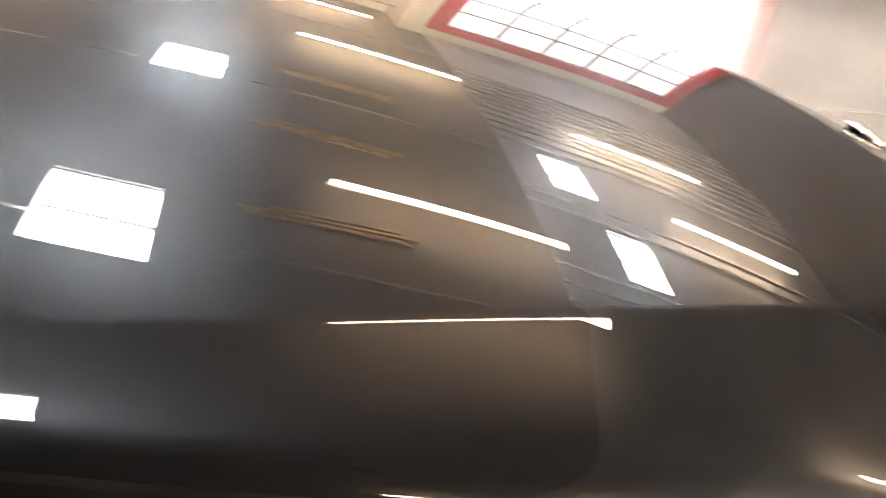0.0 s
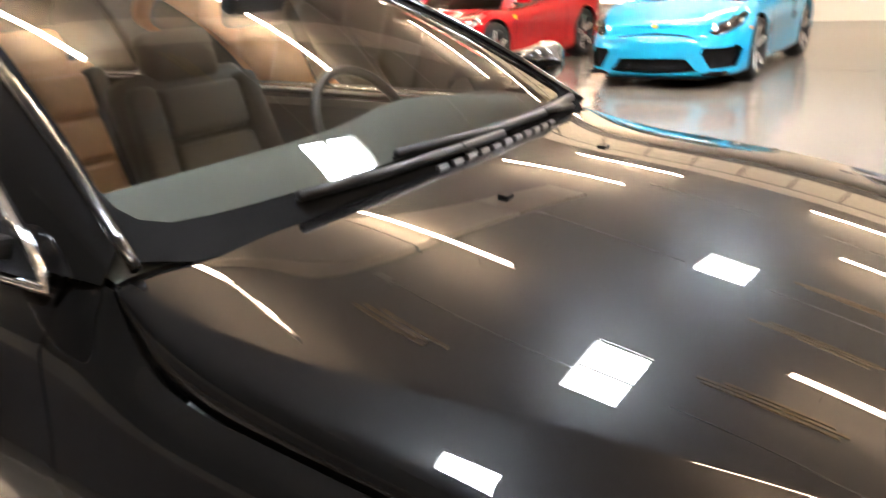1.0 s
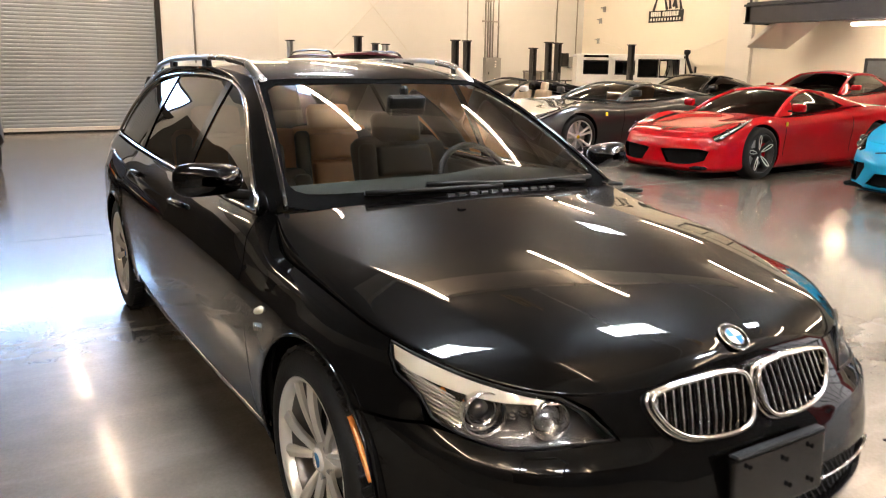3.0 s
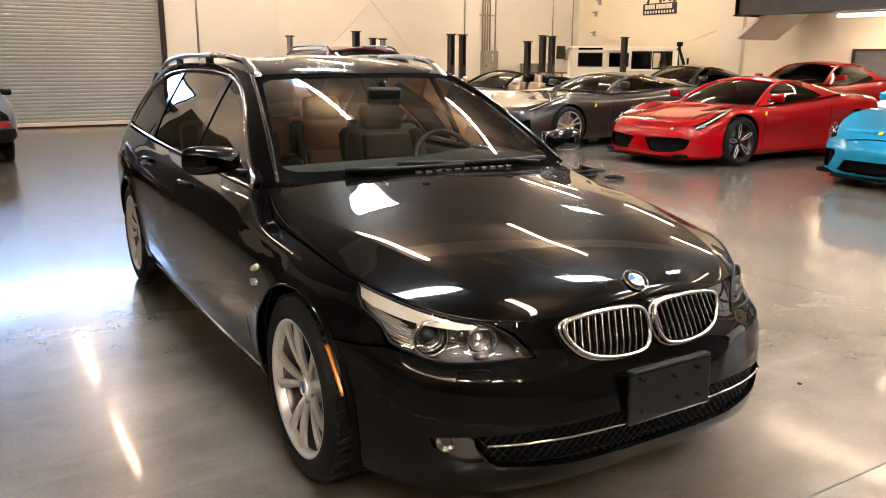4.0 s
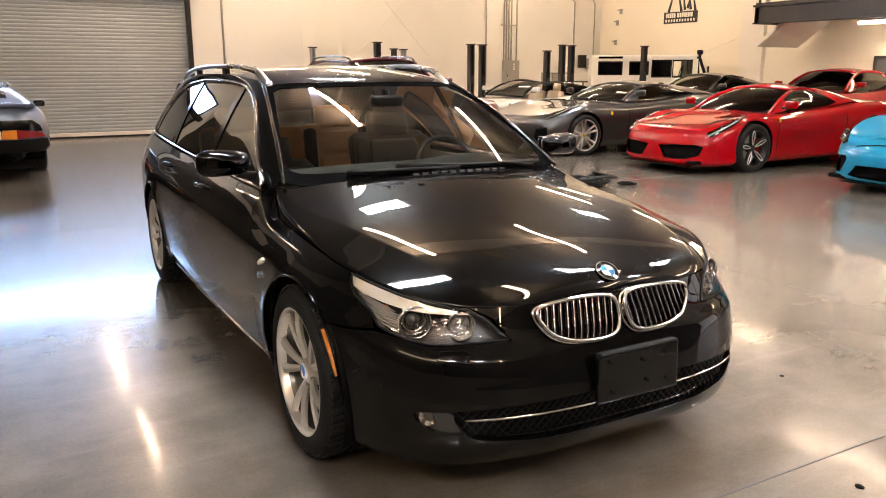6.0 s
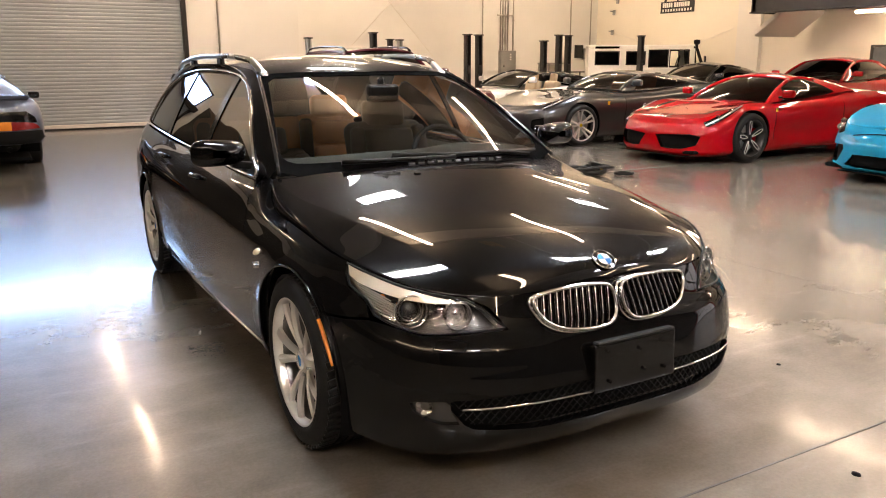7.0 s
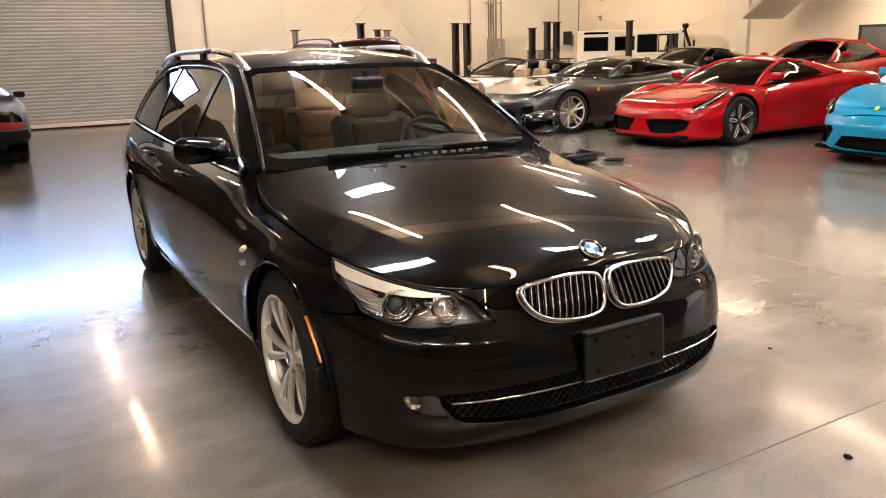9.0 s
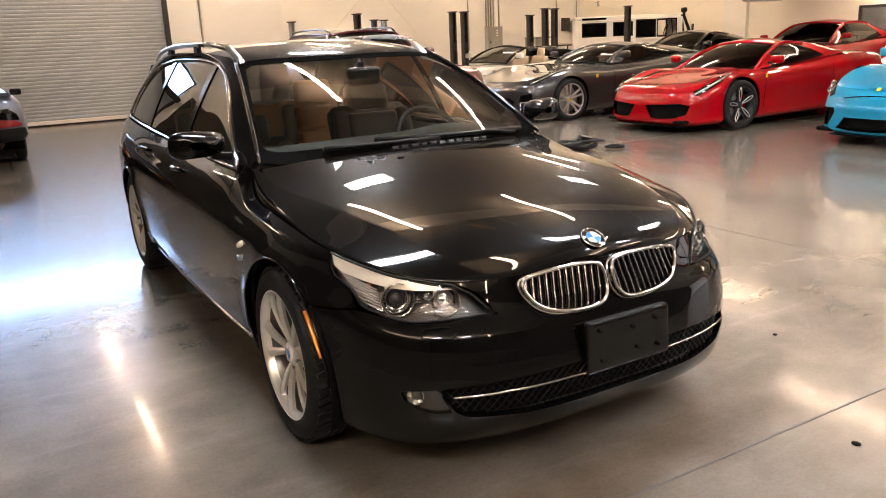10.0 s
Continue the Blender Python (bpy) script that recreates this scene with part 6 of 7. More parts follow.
# pale blue-grey coupe, seen only by its nose
pale_car, pale_form = car("sports_car", "pale blue-grey coupe with a black lower bumper", SILVER_BLUE_PAINT, facing(8.2, -.45), BLUE_PLAN, BLUE_SECT, BLUE_MID, 2.475, .34, .262,
                dict(cowl=(.42, .88, .70), head=(1.12, 1.235, .54), end=(1.66, 1.245, .52), tail=(2.75, .99, .52), waist=.76), DARK_WHEEL, 5, True, None, None,
                holes=[[(-.75, .36), (.75, .36), (.70, .20), (-.70, .20)]], lamps=[blue_lamp], step=.07)

# white open roadster
ROAD_SECT = [(y, [(o, z * .97) for o, z in r]) for y, r in GREY_SECT]
road_car, road_form = car("roadster", "white open roadster with black soft-top cover and cream seats", WHITE_PAINT, facing(6.75, 11.55), GREY_PLAN, ROAD_SECT, [(y, z * .94) for y, z in GREY_MID], 2.72, .345, .265,
                dict(cowl=(.80, .90, .72), head=(1.45, 1.20, .58), end=(2.0, 1.15, .5), tail=(2.75, .95, .55), waist=.82), DARK_WHEEL, 5, True, None, None, lamps=[grey_lamp], step=.07, glass=SIDE_GLASS, roof_mat=GLOSS_BLACK, open_top=True)
for x in (-.34, .34):
    st = part("seat", box((.44, .18, .56), (x, 2.05, .70), .08, (-14, 0, 0), 3), BEIGE, road_car, "cream leather seat", True)
    part("headrest", box((.19, .10, .18), (x, 2.13, 1.04), .05, (-10, 0, 0), 3), BEIGE, st, "", True)
    part("buttress", box((.42, .85, .2), (x, 2.62, 1.0), .08, (-10, 0, 0), 3), GLOSS_BLACK, road_car, "black buttress behind the seat", True)
part("door_line", box((.012, .9, .05), (.95, 1.45, .80), .004), GLOSS_BLACK, road_car)

# muscle coupes
MUSC_PLAN = [(0, -.98), (.5, -.96), (.78, -.90), (.90, -.78), (.945, -.5), (.955, 0), (.95, .9), (.95, 1.9), (.96, 2.9), (.95, 3.5), (.90, 3.95), (.74, 4.05), (.4, 4.09), (0, 4.1)]
MUSC_SECT = [("nose", [(-.12, .20), (-.02, .24), (0, .40), (0, .55), (-.02, .72), (-.06, .80)]),
             (-.5, [(-.10, .18), (-.02, .24), (0, .42), (0, .62), (-.03, .80), (-.10, .88)]),
             (0, [(-.08, .18), (-.02, .25), (0, .46), (0, .66), (-.03, .84), (-.11, .92)]),
             (1.4, [(-.10, .18), (-.04, .25), (-.02, .46), (0, .68), (-.03, .86), (-.11, .95)]),
             (2.9, [(-.08, .2), (-.02, .28), (0, .5), (0, .72), (-.04, .92), (-.14, 1.03)]),
             ("tail", [(-.1, .25), (-.02, .35), (0, .55), (0, .72), (-.02, .92), (-.06, 1.0)])]
MUSC_MID = [(-.97, .80), (-.6, .90), (0, .96), (.7, 1.02), (2.0, 1.05), (3.2, 1.08), (4.0, 1.02)]
MUSC_CABIN = dict(cowl=(.75, 1.0, .74), head=(1.45, 1.40, .58), end=(2.25, 1.41, .56), tail=(3.25, 1.08, .60), waist=.84)
musc_lamp = [(.50, .74), (.82, .78), (.86, .68), (.52, .64)]
musc_car, musc_form = car("muscle_coupe", "deep red high-waisted muscle coupe", DARK_RED_PAINT, facing(12.6, 8.35), MUSC_PLAN, MUSC_SECT, MUSC_MID, 2.95, .36, .26, MUSC_CABIN, DARK_WHEEL, 5, False, None, None,
                holes=[[(-.86, .76), (.86, .76), (.82, .60), (-.82, .60)]], lamps=[], step=.08)
part("aerial", box((.03, .10, .04), (0, 2.2, 1.43), .012), GLOSS_BLACK, musc_car)
back_car, _ = car("coupe", "black coupe parked behind the grey one", DARK_PAINT, facing(11.6, 11.1), GREY_PLAN, GREY_SECT, GREY_MID, 2.72, .345, .265,
                  dict(cowl=(.85, .93, .72), head=(1.52, 1.30, .56), end=(2.15, 1.30, .53), tail=(3.35, 1.0, .55), waist=.82), DARK_WHEEL, 5, True, None, None, lamps=[grey_lamp], step=.09)
brown_car, _ = car("coupe", "brown-grey metallic coupe behind the blue one", BROWN_PAINT, facing(12.7, 4.9), GREY_PLAN, GREY_SECT, GREY_MID, 2.72, .345, .265,
                   dict(cowl=(.85, .93, .72), head=(1.52, 1.27, .56), end=(2.15, 1.27, .53), tail=(3.35, 1.0, .55), waist=.82), DARK_WHEEL, 5, True, None, None, lamps=[grey_lamp], step=.09)

# older coupe seen from behind, by the roller door
old_plan = [(x * .985, y) for x, y in MUSC_PLAN]
old_sect = [(y, [(o, max(z * .93 if z > .3 else z, .36 + .03 * k if y in (2.9, "tail") and k < 3 else 0)) for k, (o, z) in enumerate(r)]) for y, r in MUSC_SECT]
old_car, old_form = car("classic_coupe", "dull blue-grey classic coupe with wide ribbed tail lamps", SILVER_BLUE_PAINT, pose(-2.12, 12.95, 0, 0, 0, 180), old_plan, old_sect, [(y, z * .93) for y, z in MUSC_MID], 2.74, .335, .19,
               dict(cowl=(.75, .94, .72), head=(1.35, 1.24, .56), end=(2.1, 1.25, .54), tail=(3.2, .98, .60), waist=.82), DARK_WHEEL, 5, False, None, None, step=.08, mirrors=False)
for sd in (1, -1):
    part("door_mirror", box((.17, .09, .10), (sd * .97, 1.15, .90), .035, (0, 0, sd * 8), 3), GLOSS_BLACK, old_car, "small black door mirror", True)


def on_tail(f, x, z):
    """Where a place of the tail, seen from behind, lies on the belt."""
    best = min(((s, t) for s in spread(f.length - 1.15, f.length - .01, 58) for t in spread(0, f.top, 41)), key=lambda q: math.hypot(f.belt(*q)[0] - abs(x), f.belt(*q)[2] - z))
    return (best[0] if x >= 0 else -best[0], best[1])


def tail_patch(name, loop, mat, side, parent, lift, label=""):
    return patch(name, old_form.belt, [on_tail(old_form, side * x, z) for x, z in loop], mat, parent, scale=(1.0, .12), depth=.02, step=.08, lift=lift, label=label)


for sd in (1, -1):
    tail_patch("tail_panel", [(.02, .66), (.02, .80), (.74, .80), (.84, .71), (.86, .66)], GLOSS_BLACK, sd, old_car, .006, "black tail panel above the lamps")
    tl = tail_patch("tail_lamp", [(.56, .565), (.56, .665), (.80, .655), (.87, .60), (.87, .57)], RED_LENS, sd, old_car, .010, "ribbed red tail lamp with amber and clear sections")
    tail_patch("amber_section", [(.38, .565), (.38, .665), (.555, .665), (.555, .565)], AMBER, sd, tl, .010)
    tail_patch("reverse_section", [(.20, .565), (.20, .665), (.375, .665), (.375, .565)], WHITE_LENS, sd, tl, .010)
    tail_patch("rear_bumper", [(.01, .40), (.01, .555), (.88, .555), (.90, .46), (.84, .40)], BLACK_PLASTIC, sd, old_car, .03, "dark grey rear bumper")
    part("exhaust", lathe([(0, .035), (.10, .035), (.10, .028), (.02, .028)], 14, "y", (sd * .50, 3.9, .30)), STEEL_DARK, old_car, "", True)
part("rear_spoiler", box((1.6, .18, .05), (0, 3.92, .965), .02, (10, 0, 0), 2), SILVER_BLUE_PAINT, old_car)

# crossover parked beyond the estate car, only its roof in view
SUV_SECT = [(y, [(o, z * 1.14) for o, z in r]) for y, r in MUSC_SECT]
suv, _ = car("crossover", "burgundy crossover with slim roof rails", BURGUNDY_PAINT, pose(3.70, 7.7, 0, 0, 0, 0), MUSC_PLAN, SUV_SECT, [(y, z * 1.14) for y, z in MUSC_MID], 2.8, .36, .24,
             dict(cowl=(.65, 1.12, .74), head=(1.25, 1.585, .58), end=(3.0, 1.585, .56), tail=(3.75, 1.15, .62), waist=.84), WHEEL_SILVER, 5, False, None, None, step=.1)
for sd in (1, -1):
    part("roof_rail", rod([(sd * .56, y, 1.57 + .07 * math.sin(math.pi * min(1, (y - 1.3) / 1.7)) ** .3 if 1.3 < y < 3.0 else 1.57) for y in spread(1.3, 3.0, 16)], .016, 8), DARK_PAINT, suv, "slim dark roof rail", True)


# ---- the white off-road car by the side wall ----
def offroader():
    c = thing("off_road_car", "cream-white boxy off-road car with black window frames", "car", pose(13.63, 13.6, 0, 0, 0, -37) @ Matrix.Diagonal((.9, 1, 1, 1)) @ Matrix.Translation((-13.63, 0, 0)))
    x0, x1, xb, top = 12.07, 15.19, 16.08, 1.80
    wins = [(12.28, 12.98, 1.28, 1.62), (13.2, 13.75, 1.28, 1.62), (13.86, 14.42, 1.22, 1.66), (14.47, 15.02, 1.22, 1.66)]

    def side(y, name):
        bm = bmesh.new()
        xs = sorted({x0, x1, *[w[0] for w in wins], *[w[1] for w in wins]})
        zs = [.75, 1.22, 1.28, 1.62, 1.66, top - .10]
        for a, b in zip(xs, xs[1:]):
            for p, q in zip(zs, zs[1:]):
                mx, mz = (a + b) / 2, (p + q) / 2
                if not any(w[0] < mx < w[1] and w[2] < mz < w[3] for w in wins):
                    box((b - a, .05, q - p), (mx, y, mz), 0, bm=bm)
        bmesh.ops.remove_doubles(bm, verts=bm.verts, dist=.0005)
        return part(name, bm, CREAM_PAINT, c, "cream-white side panel")
    for y in (.025, 1.72):
        side(y, "side_panel")
        for i, (a, b, p, q) in enumerate(wins):
            if i != 3:
                part("window", box((b - a, .008, q - p), ((a + b) / 2, y, (p + q) / 2), 0), DARK_GLASS, c, "dark side window")
            fr = bmesh.new()
            for xx in (a, b):
                box((.03, .062, q - p + .03), (xx, y, (p + q) / 2), .004, bm=fr)
            for zz in (p, q):
                box((b - a, .062, .03), ((a + b) / 2, y, zz), .004, bm=fr)
            part("window_frame", fr, BLACK_PLASTIC, c)
        part("alpine_light", box((.72, .02, .06), (12.63, y + (-.02 if y < 1 else .02), 1.735), .01, (14 if y < 1 else -14, 0, 0)), DARK_GLASS, c, "slim curved roof light")
    part("roof", box((x1 - x0 + .02, 1.66, .07), ((x0 + x1) / 2, .87, top - .035), .03, None, 3), CREAM_PAINT, c, "white ribbed roof")
    for y in (.10, 1.64):
        part("roof_edge", rod([(x0 + .02, y, top - .07), (x1, y, top - .07)], .055, 10), CREAM_PAINT, c, "", True)
    part("rear_panel", box((.05, 1.7, 1.0), (x0 + .025, .87, 1.22), .01), CREAM_PAINT, c)
    part("windscreen", box((.02, 1.55, .46), (x1 + .02, .87, 1.45), .004, (0, -8, 0)), SIDE_GLASS, c, "upright windscreen")
    for y in (.06, 1.68):
        part("windscreen_post", box((.05, .06, .56), (x1 + .02, y, 1.48), .01, (0, -8, 0)), BLACK_PLASTIC, c)
    part("lower_body", box((x1 - x0, 1.74, .52), ((x0 + x1) / 2, .87, .62), .03, None, 2), CREAM_PAINT, c, "white lower body")
    part("bonnet", box((xb - x1, 1.5, .42), ((x1 + xb) / 2, .87, .98), .05, None, 2), CREAM_PAINT, c, "white bonnet")
    for y in (.12, 1.62):
        part("front_wing", box((xb - x1, .26, .50), ((x1 + xb) / 2, y, .82), .05, None, 2), CREAM_PAINT, c)
    sn = part("snorkel", rod([(15.42, -.02, 1.0), (15.40, -.02, 1.30), (15.22, -.02, 1.72), (15.22, -.02, 1.80)], .045, 10), BLACK_PLASTIC, c, "black raised air intake", True)
    part("snorkel_head", lathe([(0, .05), (.02, .085), (.07, .095), (.12, .085), (.13, 0)], 16, "z", (15.22, -.02, 1.80)), BLACK_PLASTIC, sn, "", True)
    part("mirror", box((.04, .16, .17), (15.45, -.16, 1.42), .015, None, 2), BLACK_PLASTIC, c, "black door mirror")
    sw = part("steering_wheel", rod([(14.78 + .05 * math.sin(a), .45 + .18 * math.cos(a), 1.36 + .16 * math.sin(a)) for a in [2 * math.pi * k / 20 for k in range(20)]], .014, 6, closed=True), BLACK_PLASTIC, c, "", True)
    part("seat", box((.16, .48, .7), (13.95, .45, 1.15), .05, (0, 12, 0), 2), BLACK_PLASTIC, c)
    for x in (14.0,):
        part("rain_gutter", box((x1 - x0, .03, .02), ((x0 + x1) / 2, -.01, 1.685), .004), CREAM_PAINT, c)
    for z in (1.16,):
        part("waist_rail", box((1.28, .03, .035), (14.42, -.015, z), .006), CREAM_PAINT, c)
    for x in (12.75, 15.6):
        for y, sd in ((.14, -1), (1.60, 1)):
            w = part("wheel", lathe([(-.12, .2), (-.12, .34), (-.08, .39), (.08, .39), (.12, .34), (.12, .2), (.06, .18), (.04, 0)], 32, "y", (x, y, .39)), RUBBER, c, "chunky black tyre", True)
            part("rim", lathe([(.0, .2), (sd * .09, .19), (sd * .05, .1), (sd * .08, .08), (sd * .08, 0)], 24, "y", (x, y, .39)), CREAM_PAINT, w, "", True)
    return c


offroader()


# ---- lift posts ----
def lift_post(x, y, h, w=.125, slim=False):
    p = thing("lift_post", "black steel lift post" if not slim else "slim grey lift post with a black cap", "lift post", pose(x, y, 0), "lift posts")
    mat = STEEL_GREY if slim else STEEL_DARK
    for sx in (-1, 1):
        part("flange", box((.03, w, h), (sx * (w / 2 - .015), 0, h / 2), .005), mat, p)
    part("web", box((w - .06, .03, h), (0, w / 2 - .015, h / 2), .004), mat, p)
    part("cap", box((w + .05, w + .04, .025), (0, 0, h + .0125), .005), STEEL_DARK, p)
    part("base_plate", box((w + .14, w + .14, .02), (0, 0, .01), .004), STEEL_DARK, p)
    part("bolt", lathe([(0, .014), (.02, .014), (.02, 0)], 6, "z", (w / 2 + .03, -w / 2 - .03, .02)), STEEL_GREY, p)
    part("carriage", box((w * .7, .06, .18), (0, -w / 2 + .02, h * .62), .01), STEEL_DARK, p)
    return p


for x, h in ((7.72, 1.96), (8.02, 1.955), (10.30, 1.98), (10.58, 1.97), (9.85, 1.84), (12.94, 1.99), (5.40, 1.97)):
    lift_post(x, 12.9, h)
for x, h in ((5.79, 1.84), (6.02, 1.83), (3.96, 1.85)):
    lift_post(x, 12.9, h, .10, x != 5.79)

# ---- fittings of the far wall ----
WY = BACK_Y
e = thing("electric_cabinet", "grey steel electric cabinet on the wall", "cabinet", pose(12.61, WY - .09, 1.28))
part("body", box((.56, .18, .84), (0, 0, 0), .008), STEEL_GREY, e)
part("door", box((.50, .012, .78), (0, -.096, 0), .004), STEEL_GREY, e, "grey cabinet door")
part("latch", box((.03, .02, .07), (-.19, -.108, -.05), .004), STEEL_DARK, e)
for z in (.30, .22, .15):
    part("label_plate", box((.06, .006, .045), (.06, -.104, z), .001), SIGN_WHITE, e)


def conduit(points, label="thin grey steel conduit on the wall"):
    c = thing("conduit", label, "pipe", pose(0, 0, 0), "wall conduits")
    part("pipe", rod(points, .022, 8), GALV, c, "", True)
    part("strap", box((.07, .03, .03), (points[0][0], points[0][1] - .01, (points[0][2] + points[1][2]) / 2), .004), GALV, c)
    return c


for x in (12.38, 12.47, 12.56, 12.66):
    conduit([(x, WY - .03, 1.70), (x, WY - .03, CEIL_Z)])
conduit([(12.86, WY - .03, 1.70), (12.86, WY - .03, 3.55), (12.92, WY - .03, 3.64), (15.05, WY - .03, 3.64), (15.15, WY - .03, 3.55), (15.15, WY - .03, 1.9)])
conduit([(14.6, WY - .08, 3.72), (15.8, WY - .08, 3.72), (15.95, WY - .08, 3.55), (15.95, WY - .08, 1.2)])
conduit([(2.90, DOOR_WALL_Y - .025, .9), (2.90, DOOR_WALL_Y - .025, CEIL_Z)])
conduit([(11.72, WY - .03, 1.0), (11.72, WY - .03, CEIL_Z)])
cl = thing("conduit_clamp", "small steel cross clamp on the conduits", "clamp", pose(12.55, WY - .06, 2.77))
part("bar", box((.62, .03, .045), (0, 0, 0), .004), GALV, cl)
for x, z, w, h, m in ((15.5, 1.68, .28, .42, STEEL_DARK), (15.78, 1.60, .2, .36, STEEL_GREY), (16.0, 1.5, .16, .3, STEEL_DARK)):
    b = thing("switch_box", "small wall-mounted switch box", "switch box", pose(x, WY - .07, z))
    part("body", box((w, .13, h), (0, 0, 0), .01), m, b)
    part("lid", box((w * .84, .01, h * .84), (0, -.07, 0), .003), m, b)
    part("lever", box((.03, .05, .09), (w * .3, -.09, 0), .006), STEEL_DARK, b)
bn = thing("work_bench", "pale metal work bench against the wall", "bench", pose(14.2, WY - .35, 0))
part("top", box((.75, .6, .05), (0, 0, 1.30), .006), STEEL_GREY, bn)
for sx in (-.34, .34):
    for sy in (-.25, .25):
        part("leg", box((.05, .05, 1.28), (sx, sy, .64), .005), STEEL_GREY, bn)
part("back_panel", box((.7, .02, .6), (0, .27, .95), .004), WHITE_PAINT, bn)
rl = thing("guard_rail", "black steel guard rail by the wall", "rail", pose(14.4, WY - .9, 0))
part("top_bar", rod([(-1.3, 0, 1.03), (1.4, 0, 1.03)], .022, 8), STEEL_DARK, rl, "", True)
part("mid_bar", rod([(-1.3, 0, .6), (1.4, 0, .6)], .018, 8), STEEL_DARK, rl, "", True)
for x in (-1.3, -.4, .5, 1.4):
    part("post", rod([(x, 0, 0), (x, 0, 1.03)], .022, 8), STEEL_DARK, rl, "", True)


def stay(a, b, label):
    s = thing("stay_cable", label, "cable", pose(0, 0, 0), "stay cables")
    part("cable", rod([a, b], .007, 6), WHITE_WALL, s, "", True)
    part("anchor", box((.04, .03, .04), b, .008), WHITE_WALL, s)
    return s


stay((7.8, WY - .012, 3.85), (9.95, WY - .012, 1.55), "thin pale crossing stay on the wall")
stay((9.45, WY - .030, 3.85), (7.35, WY - .030, 1.85), "thin pale crossing stay on the wall")
stay((SIDE_X - .02, 12.85, 2.24), (SIDE_X - .02, 14.6, 1.72), "thin dark stay on the side wall")
stay((SIDE_X - .02, 17.85, 2.30), (SIDE_X - .02, 16.7, 2.02), "thin dark stay on the side wall")
for z, y in ((2.28, 17.8), (2.9, 17.75), (3.25, 17.6)):
    k = thing("wall_bracket", "small grey bracket on the side wall", "bracket", pose(SIDE_X - .03, y, z))
    part("plate", box((.05, .10, .16), (0, 0, 0), .006), STEEL_GREY, k)
    part("arm", box((.14, .03, .03), (-.08, 0, .04), .005), STEEL_GREY, k)

# ---- sign on the side wall: plain shapes ----
sg = thing("wall_sign", "black sign board with two rows of white bars under peaks", "sign", pose(SIDE_X - .02, 15.0, 2.93) @ pose(0, 0, 0, 0, 0, -90))
part("board", box((1.32, .03, .33), (0, 0, 0), .004), SIGN_BLACK, sg)
x = -.58
random.seed(4)
for w in (.085, .07, .085, .08, .085, None, .10, .09, .085, .085, .06, .085, .035, .085):
    if w is None:
        x += .05
        continue
    part("upper_bar", box((w * .80, .008, .13), (x + w / 2, -.018, .065), .002), SIGN_WHITE, sg)
    x += w
for k in range(11):
    part("lower_bar", box((.06, .008, .075), (-.55 + k * .11, -.018, -.085), .002), SIGN_WHITE, sg)
for a, b in (((-.50, .17), (-.22, 1.0)), ((.02, .17), (-.22, 1.0)), ((-.10, .55), (.16, 1.15)), ((.38, .20), (.16, 1.15)), ((.15, .20), (.05, .8)), ((.56, .17), (.42, .75)), ((.25, .25), (.42, .75))):
    bm = bmesh.new()
    d = Vector((b[0] - a[0], 0, b[1] - a[1]))
    n = Vector((-d[2], 0, d[0])).normalized()
    base = Vector((a[0], -.006, a[1]))
    f0 = [bm.verts.new(p) for p in (base - n * .055, base + n * .035, Vector((b[0], -.006, b[1])))]
    f1 = [bm.verts.new(v.co + Vector((0, .012, 0))) for v in f0]
    bm.faces.new(f0), bm.faces.new(f1[::-1])
    for i in range(3):
        bm.faces.new((f0[i], f0[(i + 1) % 3], f1[(i + 1) % 3], f1[i]))
    part("peak", bm, SIGN_BLACK, sg, "black mountain stroke")

# ---- mezzanine ----
mz = thing("mezzanine", "dark steel mezzanine edge with cable railing", "mezzanine", pose(14.0, 0, 0), kind="structure")
MZ0, MZ1 = -2.2, 10.42
ML, MC = MZ1 - MZ0, (MZ0 + MZ1) / 2
part("edge_beam", box((.16, ML, .40), (.08, MC, 2.655), .008), STEEL_DARK, mz, "dark steel edge beam")
part("edge_flange", box((.24, ML + .04, .03), (.08, MC, 2.47), .004), STEEL_DARK, mz)
part("deck", box((2.3, ML, .10), (1.15, MC, 2.88), .004), STEEL_DARK, mz)
part("deck_nosing", box((.10, ML + .04, .05), (-.02, MC, 2.86), .006), STEEL_DARK, mz)
for k in range(13):
    part("rail_post", box((.04, .05, 1.05), (.06, 10.35 - k * 1.0, 3.43), .005), STEEL_DARK, mz)
for k in range(8):
    part("rail_cable", rod([(.06, 10.38, 3.02 + .115 * k), (.06, MZ0 + .05, 3.02 + .115 * k)], .006, 5), STEEL_DARK, mz)
part("hand_rail", box((.07, ML, .05), (.06, MC, 3.97), .01), STEEL_DARK, mz)
part("end_beam", box((2.3, .14, .40), (1.15, 10.36, 2.655), .006), STEEL_DARK, mz)
sf = thing("stair_soffit", "sloping white underside of a stair", "stair", pose(15.32, 10.34, 2.27), kind="structure")
part("soffit", box((1.46, 1.02, .08), (0, 0, 0), .01, (-35, 0, 0)), WHITE_WALL, sf)
part("string", box((.05, 1.02, .10), (-.755, 0, .02), .01, (-35, 0, 0)), WHITE_WALL, sf)
ml = thing("strip_light", "glowing strip light under the mezzanine", "light", pose(15.0, 7.3, 2.42))
part("tube", box((.09, 2.3, .06), (0, 0, 0), .015), TUBE, ml, "glowing tube")
part("tray", box((.16, 2.4, .04), (0, 0, .05), .006), WHITE_PAINT, ml)
for y in (-.9, .9):
    part("hanger", rod([(0, y, .06), (0, y, .412)], .006, 5), GALV, ml)
ow = thing("office_window", "dark-framed office window under the mezzanine", "window", pose(SIDE_X - .03, 7.65, 1.25), kind="structure")
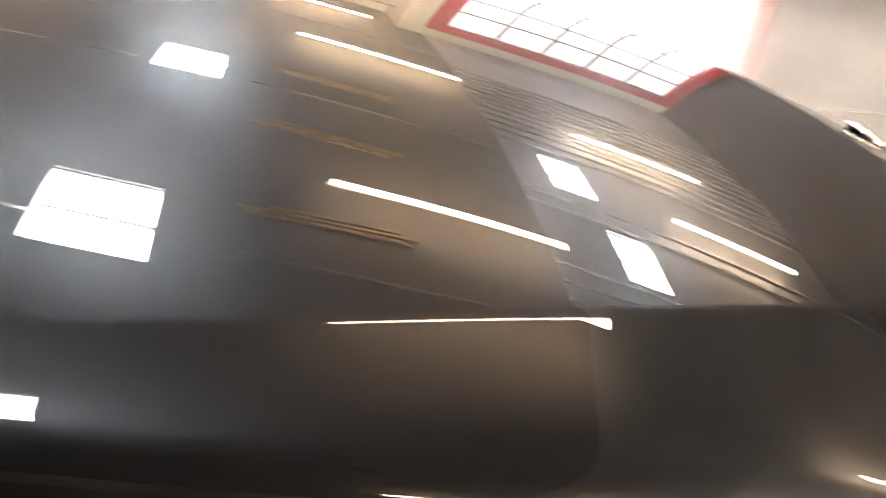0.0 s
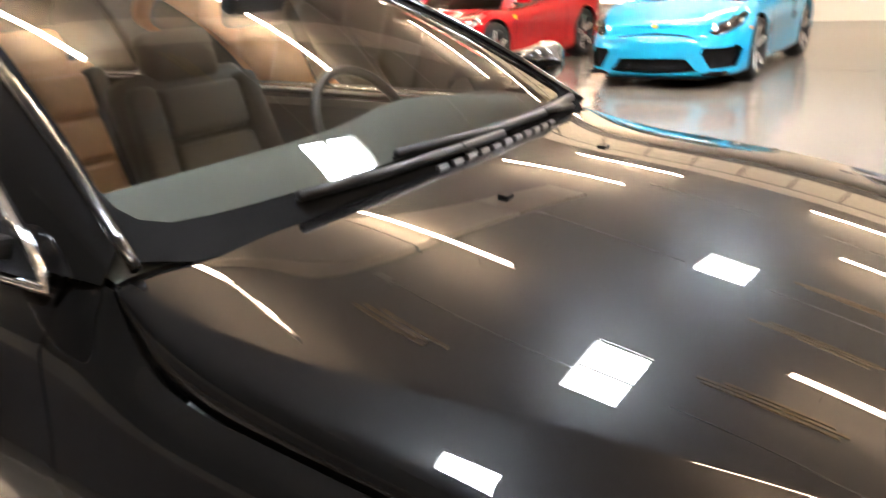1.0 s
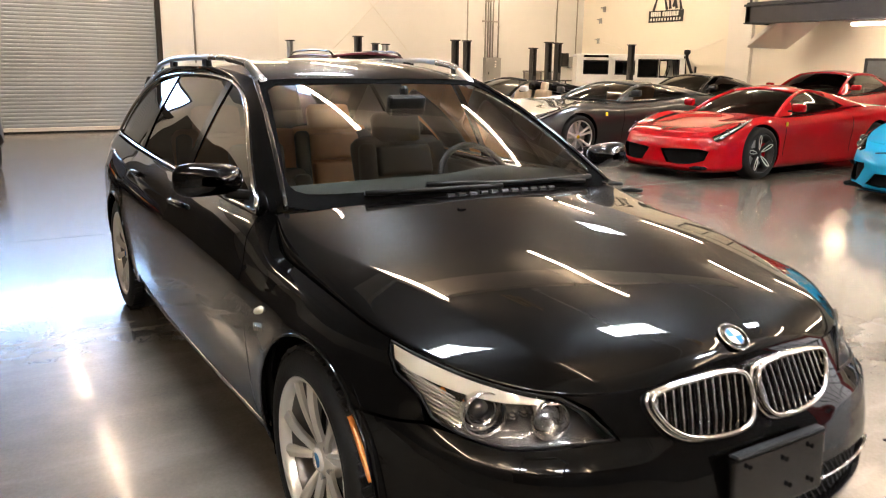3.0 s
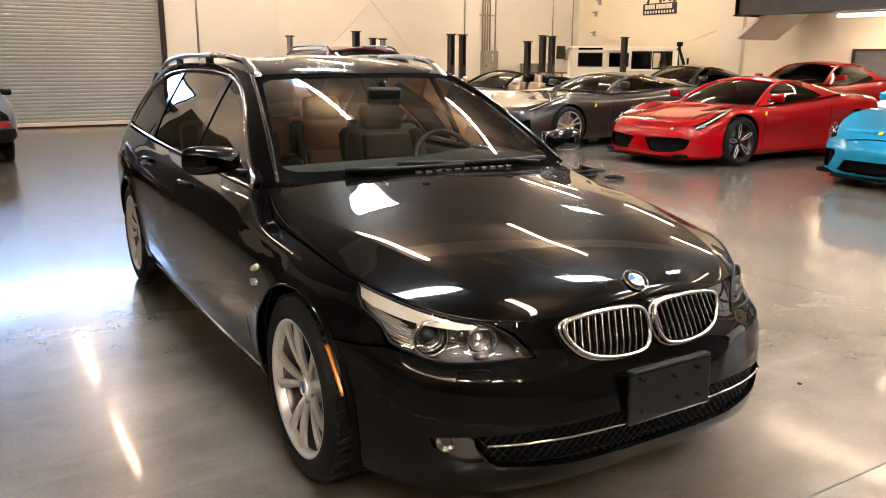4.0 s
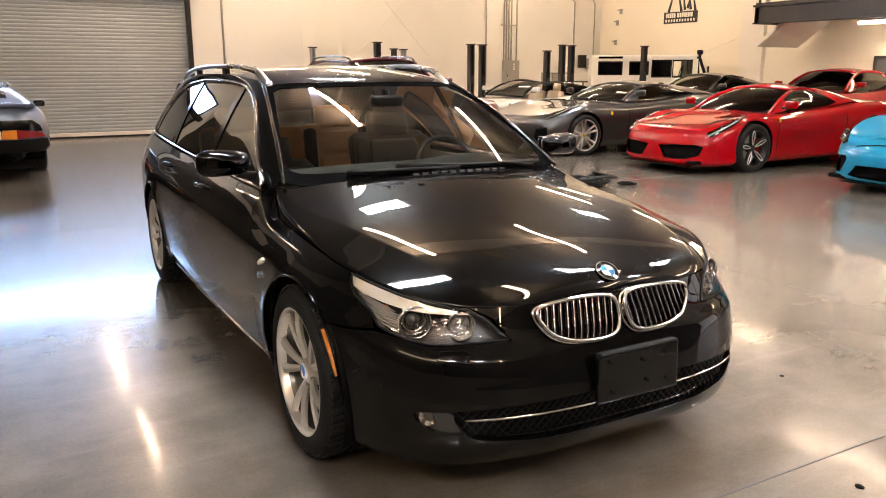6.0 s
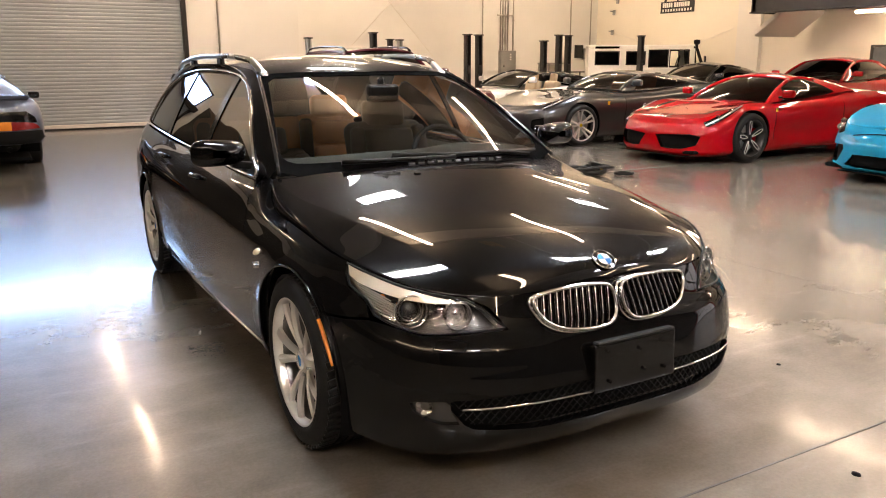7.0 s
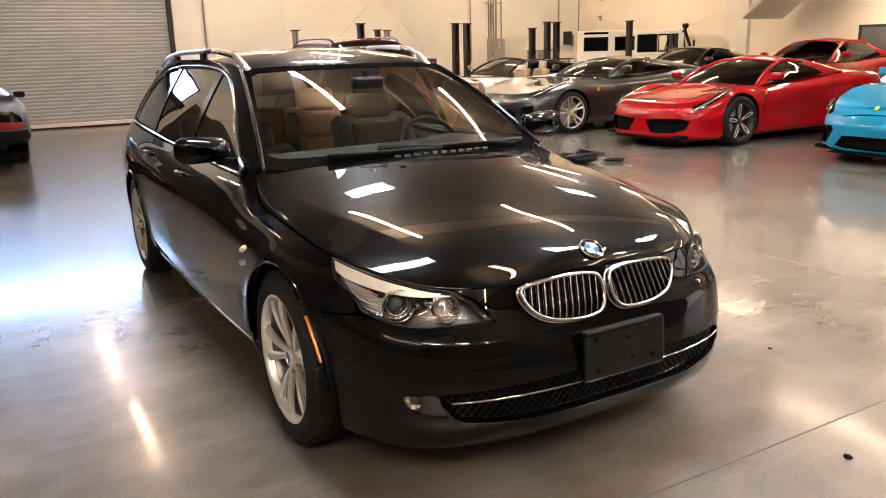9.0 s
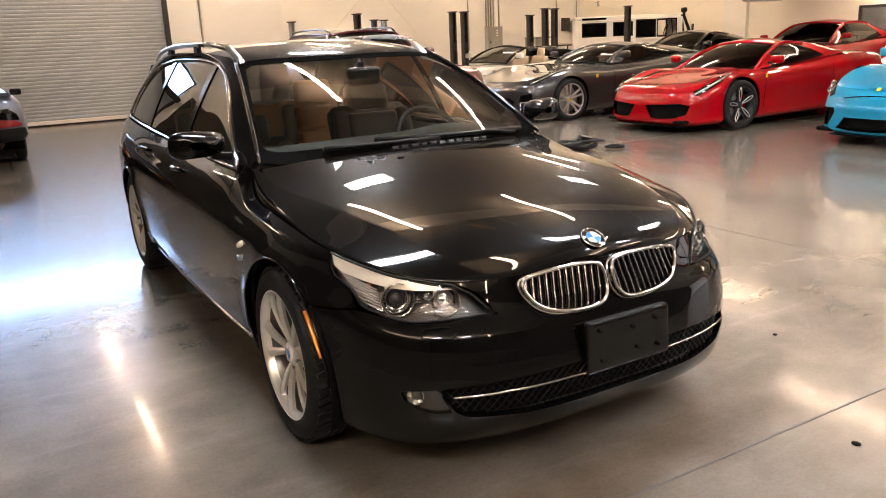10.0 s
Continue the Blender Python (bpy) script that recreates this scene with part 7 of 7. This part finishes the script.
part("pane", box((.01, 2.2, .84), (0, 0, 0), 0), material("office_glass", (.10, .11, .12), .05, coat=1.0, vary=.2), ow, "dim reflecting pane")
for y in (-1.12, 0, 1.12):
    part("mullion", box((.06, .06, .90), (-.01, y, 0), .006), STEEL_DARK, ow)
for z in (-.45, .45):
    part("window_frame", box((.06, 2.3, .06), (-.01, 0, z), .006), STEEL_DARK, ow)

# ---- small things on the floor ----
jp = thing("creeper_strap", "black coiled strap with a ring handle on the floor", "strap", pose(4.72, 4.95, 0, 0, 0, -35))
random.seed(7)
for k in range(5):
    r = .11 + .02 * random.random()
    cx, cy = random.uniform(-.13, .13), random.uniform(-.06, .06)
    part("coil", rod([(cx + r * math.cos(a) * 1.5, cy + r * math.sin(a), .03 + .022 * k + .012 * math.sin(2 * a + k)) for a in [2 * math.pi * j / 20 for j in range(20)]], .022, 6, closed=True), FABRIC_BLACK, jp, "", True)
part("buckle", box((.16, .10, .06), (.05, .0, .14), .02, (10, 14, 20), 2), BLACK_PLASTIC, jp)
part("yellow_tag", box((.07, .02, .02), (.13, -.10, .10), .004, (0, 0, 20)), YELLOW, jp)
part("ring_handle", rod([(.40 + .11 * math.cos(a), -.02 + .08 * math.sin(a), .035) for a in [2 * math.pi * j / 20 for j in range(20)]], .018, 6, closed=True), BLACK_PLASTIC, jp, "", True)
for x, y, r in ((1.376, -.405, .011), (.739, -1.219, .016), (-2.1, -.6, .008), (2.0, .9, .008)):
    d = bmesh.new()
    bmesh.ops.create_icosphere(d, subdivisions=2, radius=r)
    for v in d.verts:
        v.co *= 1 + .4 * noise.noise(v.co * 60)
        v.co.z = max(0, v.co.z * .5 + r * .2)
        v.co += Vector((x, y, 0))
    tagged(part("debris", d, SHADOW_GAP), "small dark crumb of dirt on the floor", "debris", "floor debris")


# ---- fittings on the ceiling ----
WOOD = material("raw_batten_wood", (.52, .36, .16), .6, bump=.3, scale=60, vary=.35, vary_scale=6)
DUCT = material("beige_duct_paint", (.62, .55, .46), .5, vary=.1, vary_scale=2)
duct = thing("ceiling_duct", "flat beige ventilation duct under the ceiling", "duct", pose(3.6, 3.5, 4.93), "")
for k in range(4):
    part("duct_section", box((2.28, .62, .13), (-3.45 + 2.3 * k, 0, 0), .012), DUCT, duct)
for k in range(5):
    part("flange", box((.03, .68, .135), (-4.6 + 2.3 * k, 0, -.004), .004), GALV, duct)
for x in (2.75, 6.35, -3.0, 11.2):
    run = thing("ceiling_conduit", "thin galvanised conduit clipped to the ceiling", "conduit", pose(x, 0, 4.965), "ceiling conduits")
    part("pipe", rod([(0, -2.9, 0), (0, .05, 0)], .013, 8), GALV, run, "", True)
    part("pipe", rod([(0, 1.1, 0), (0, 3.0, 0)], .013, 8), GALV, run, "", True)
    for y in (-2.4, -1.2, -.1, 1.2, 2.4):
        part("clip", box((.05, .02, .03), (0, y, .012), .003), GALV, run)
    part("junction_box", box((.11, .11, .05), (0, 3.05, .005), .006), GALV, run)
rng = random.Random(5)
for x, y0, y1 in ((3.45, -1.5, .0), (5.2, -1.5, .0), (2.2, 2.3, 3.0), (7.1, -1.6, -.2)):
    bt = thing("ceiling_batten", "rough raw timber batten fixed to the ceiling", "batten", pose(x, (y0 + y1) / 2, 4.98), "ceiling battens")
    for k in range(3):
        part("slat", box((.045, (y1 - y0) * rng.uniform(.7, 1), .03), (-.07 + .07 * k, rng.uniform(-.1, .1), 0), .004, (0, 0, rng.uniform(-3, 3))), WOOD, bt)
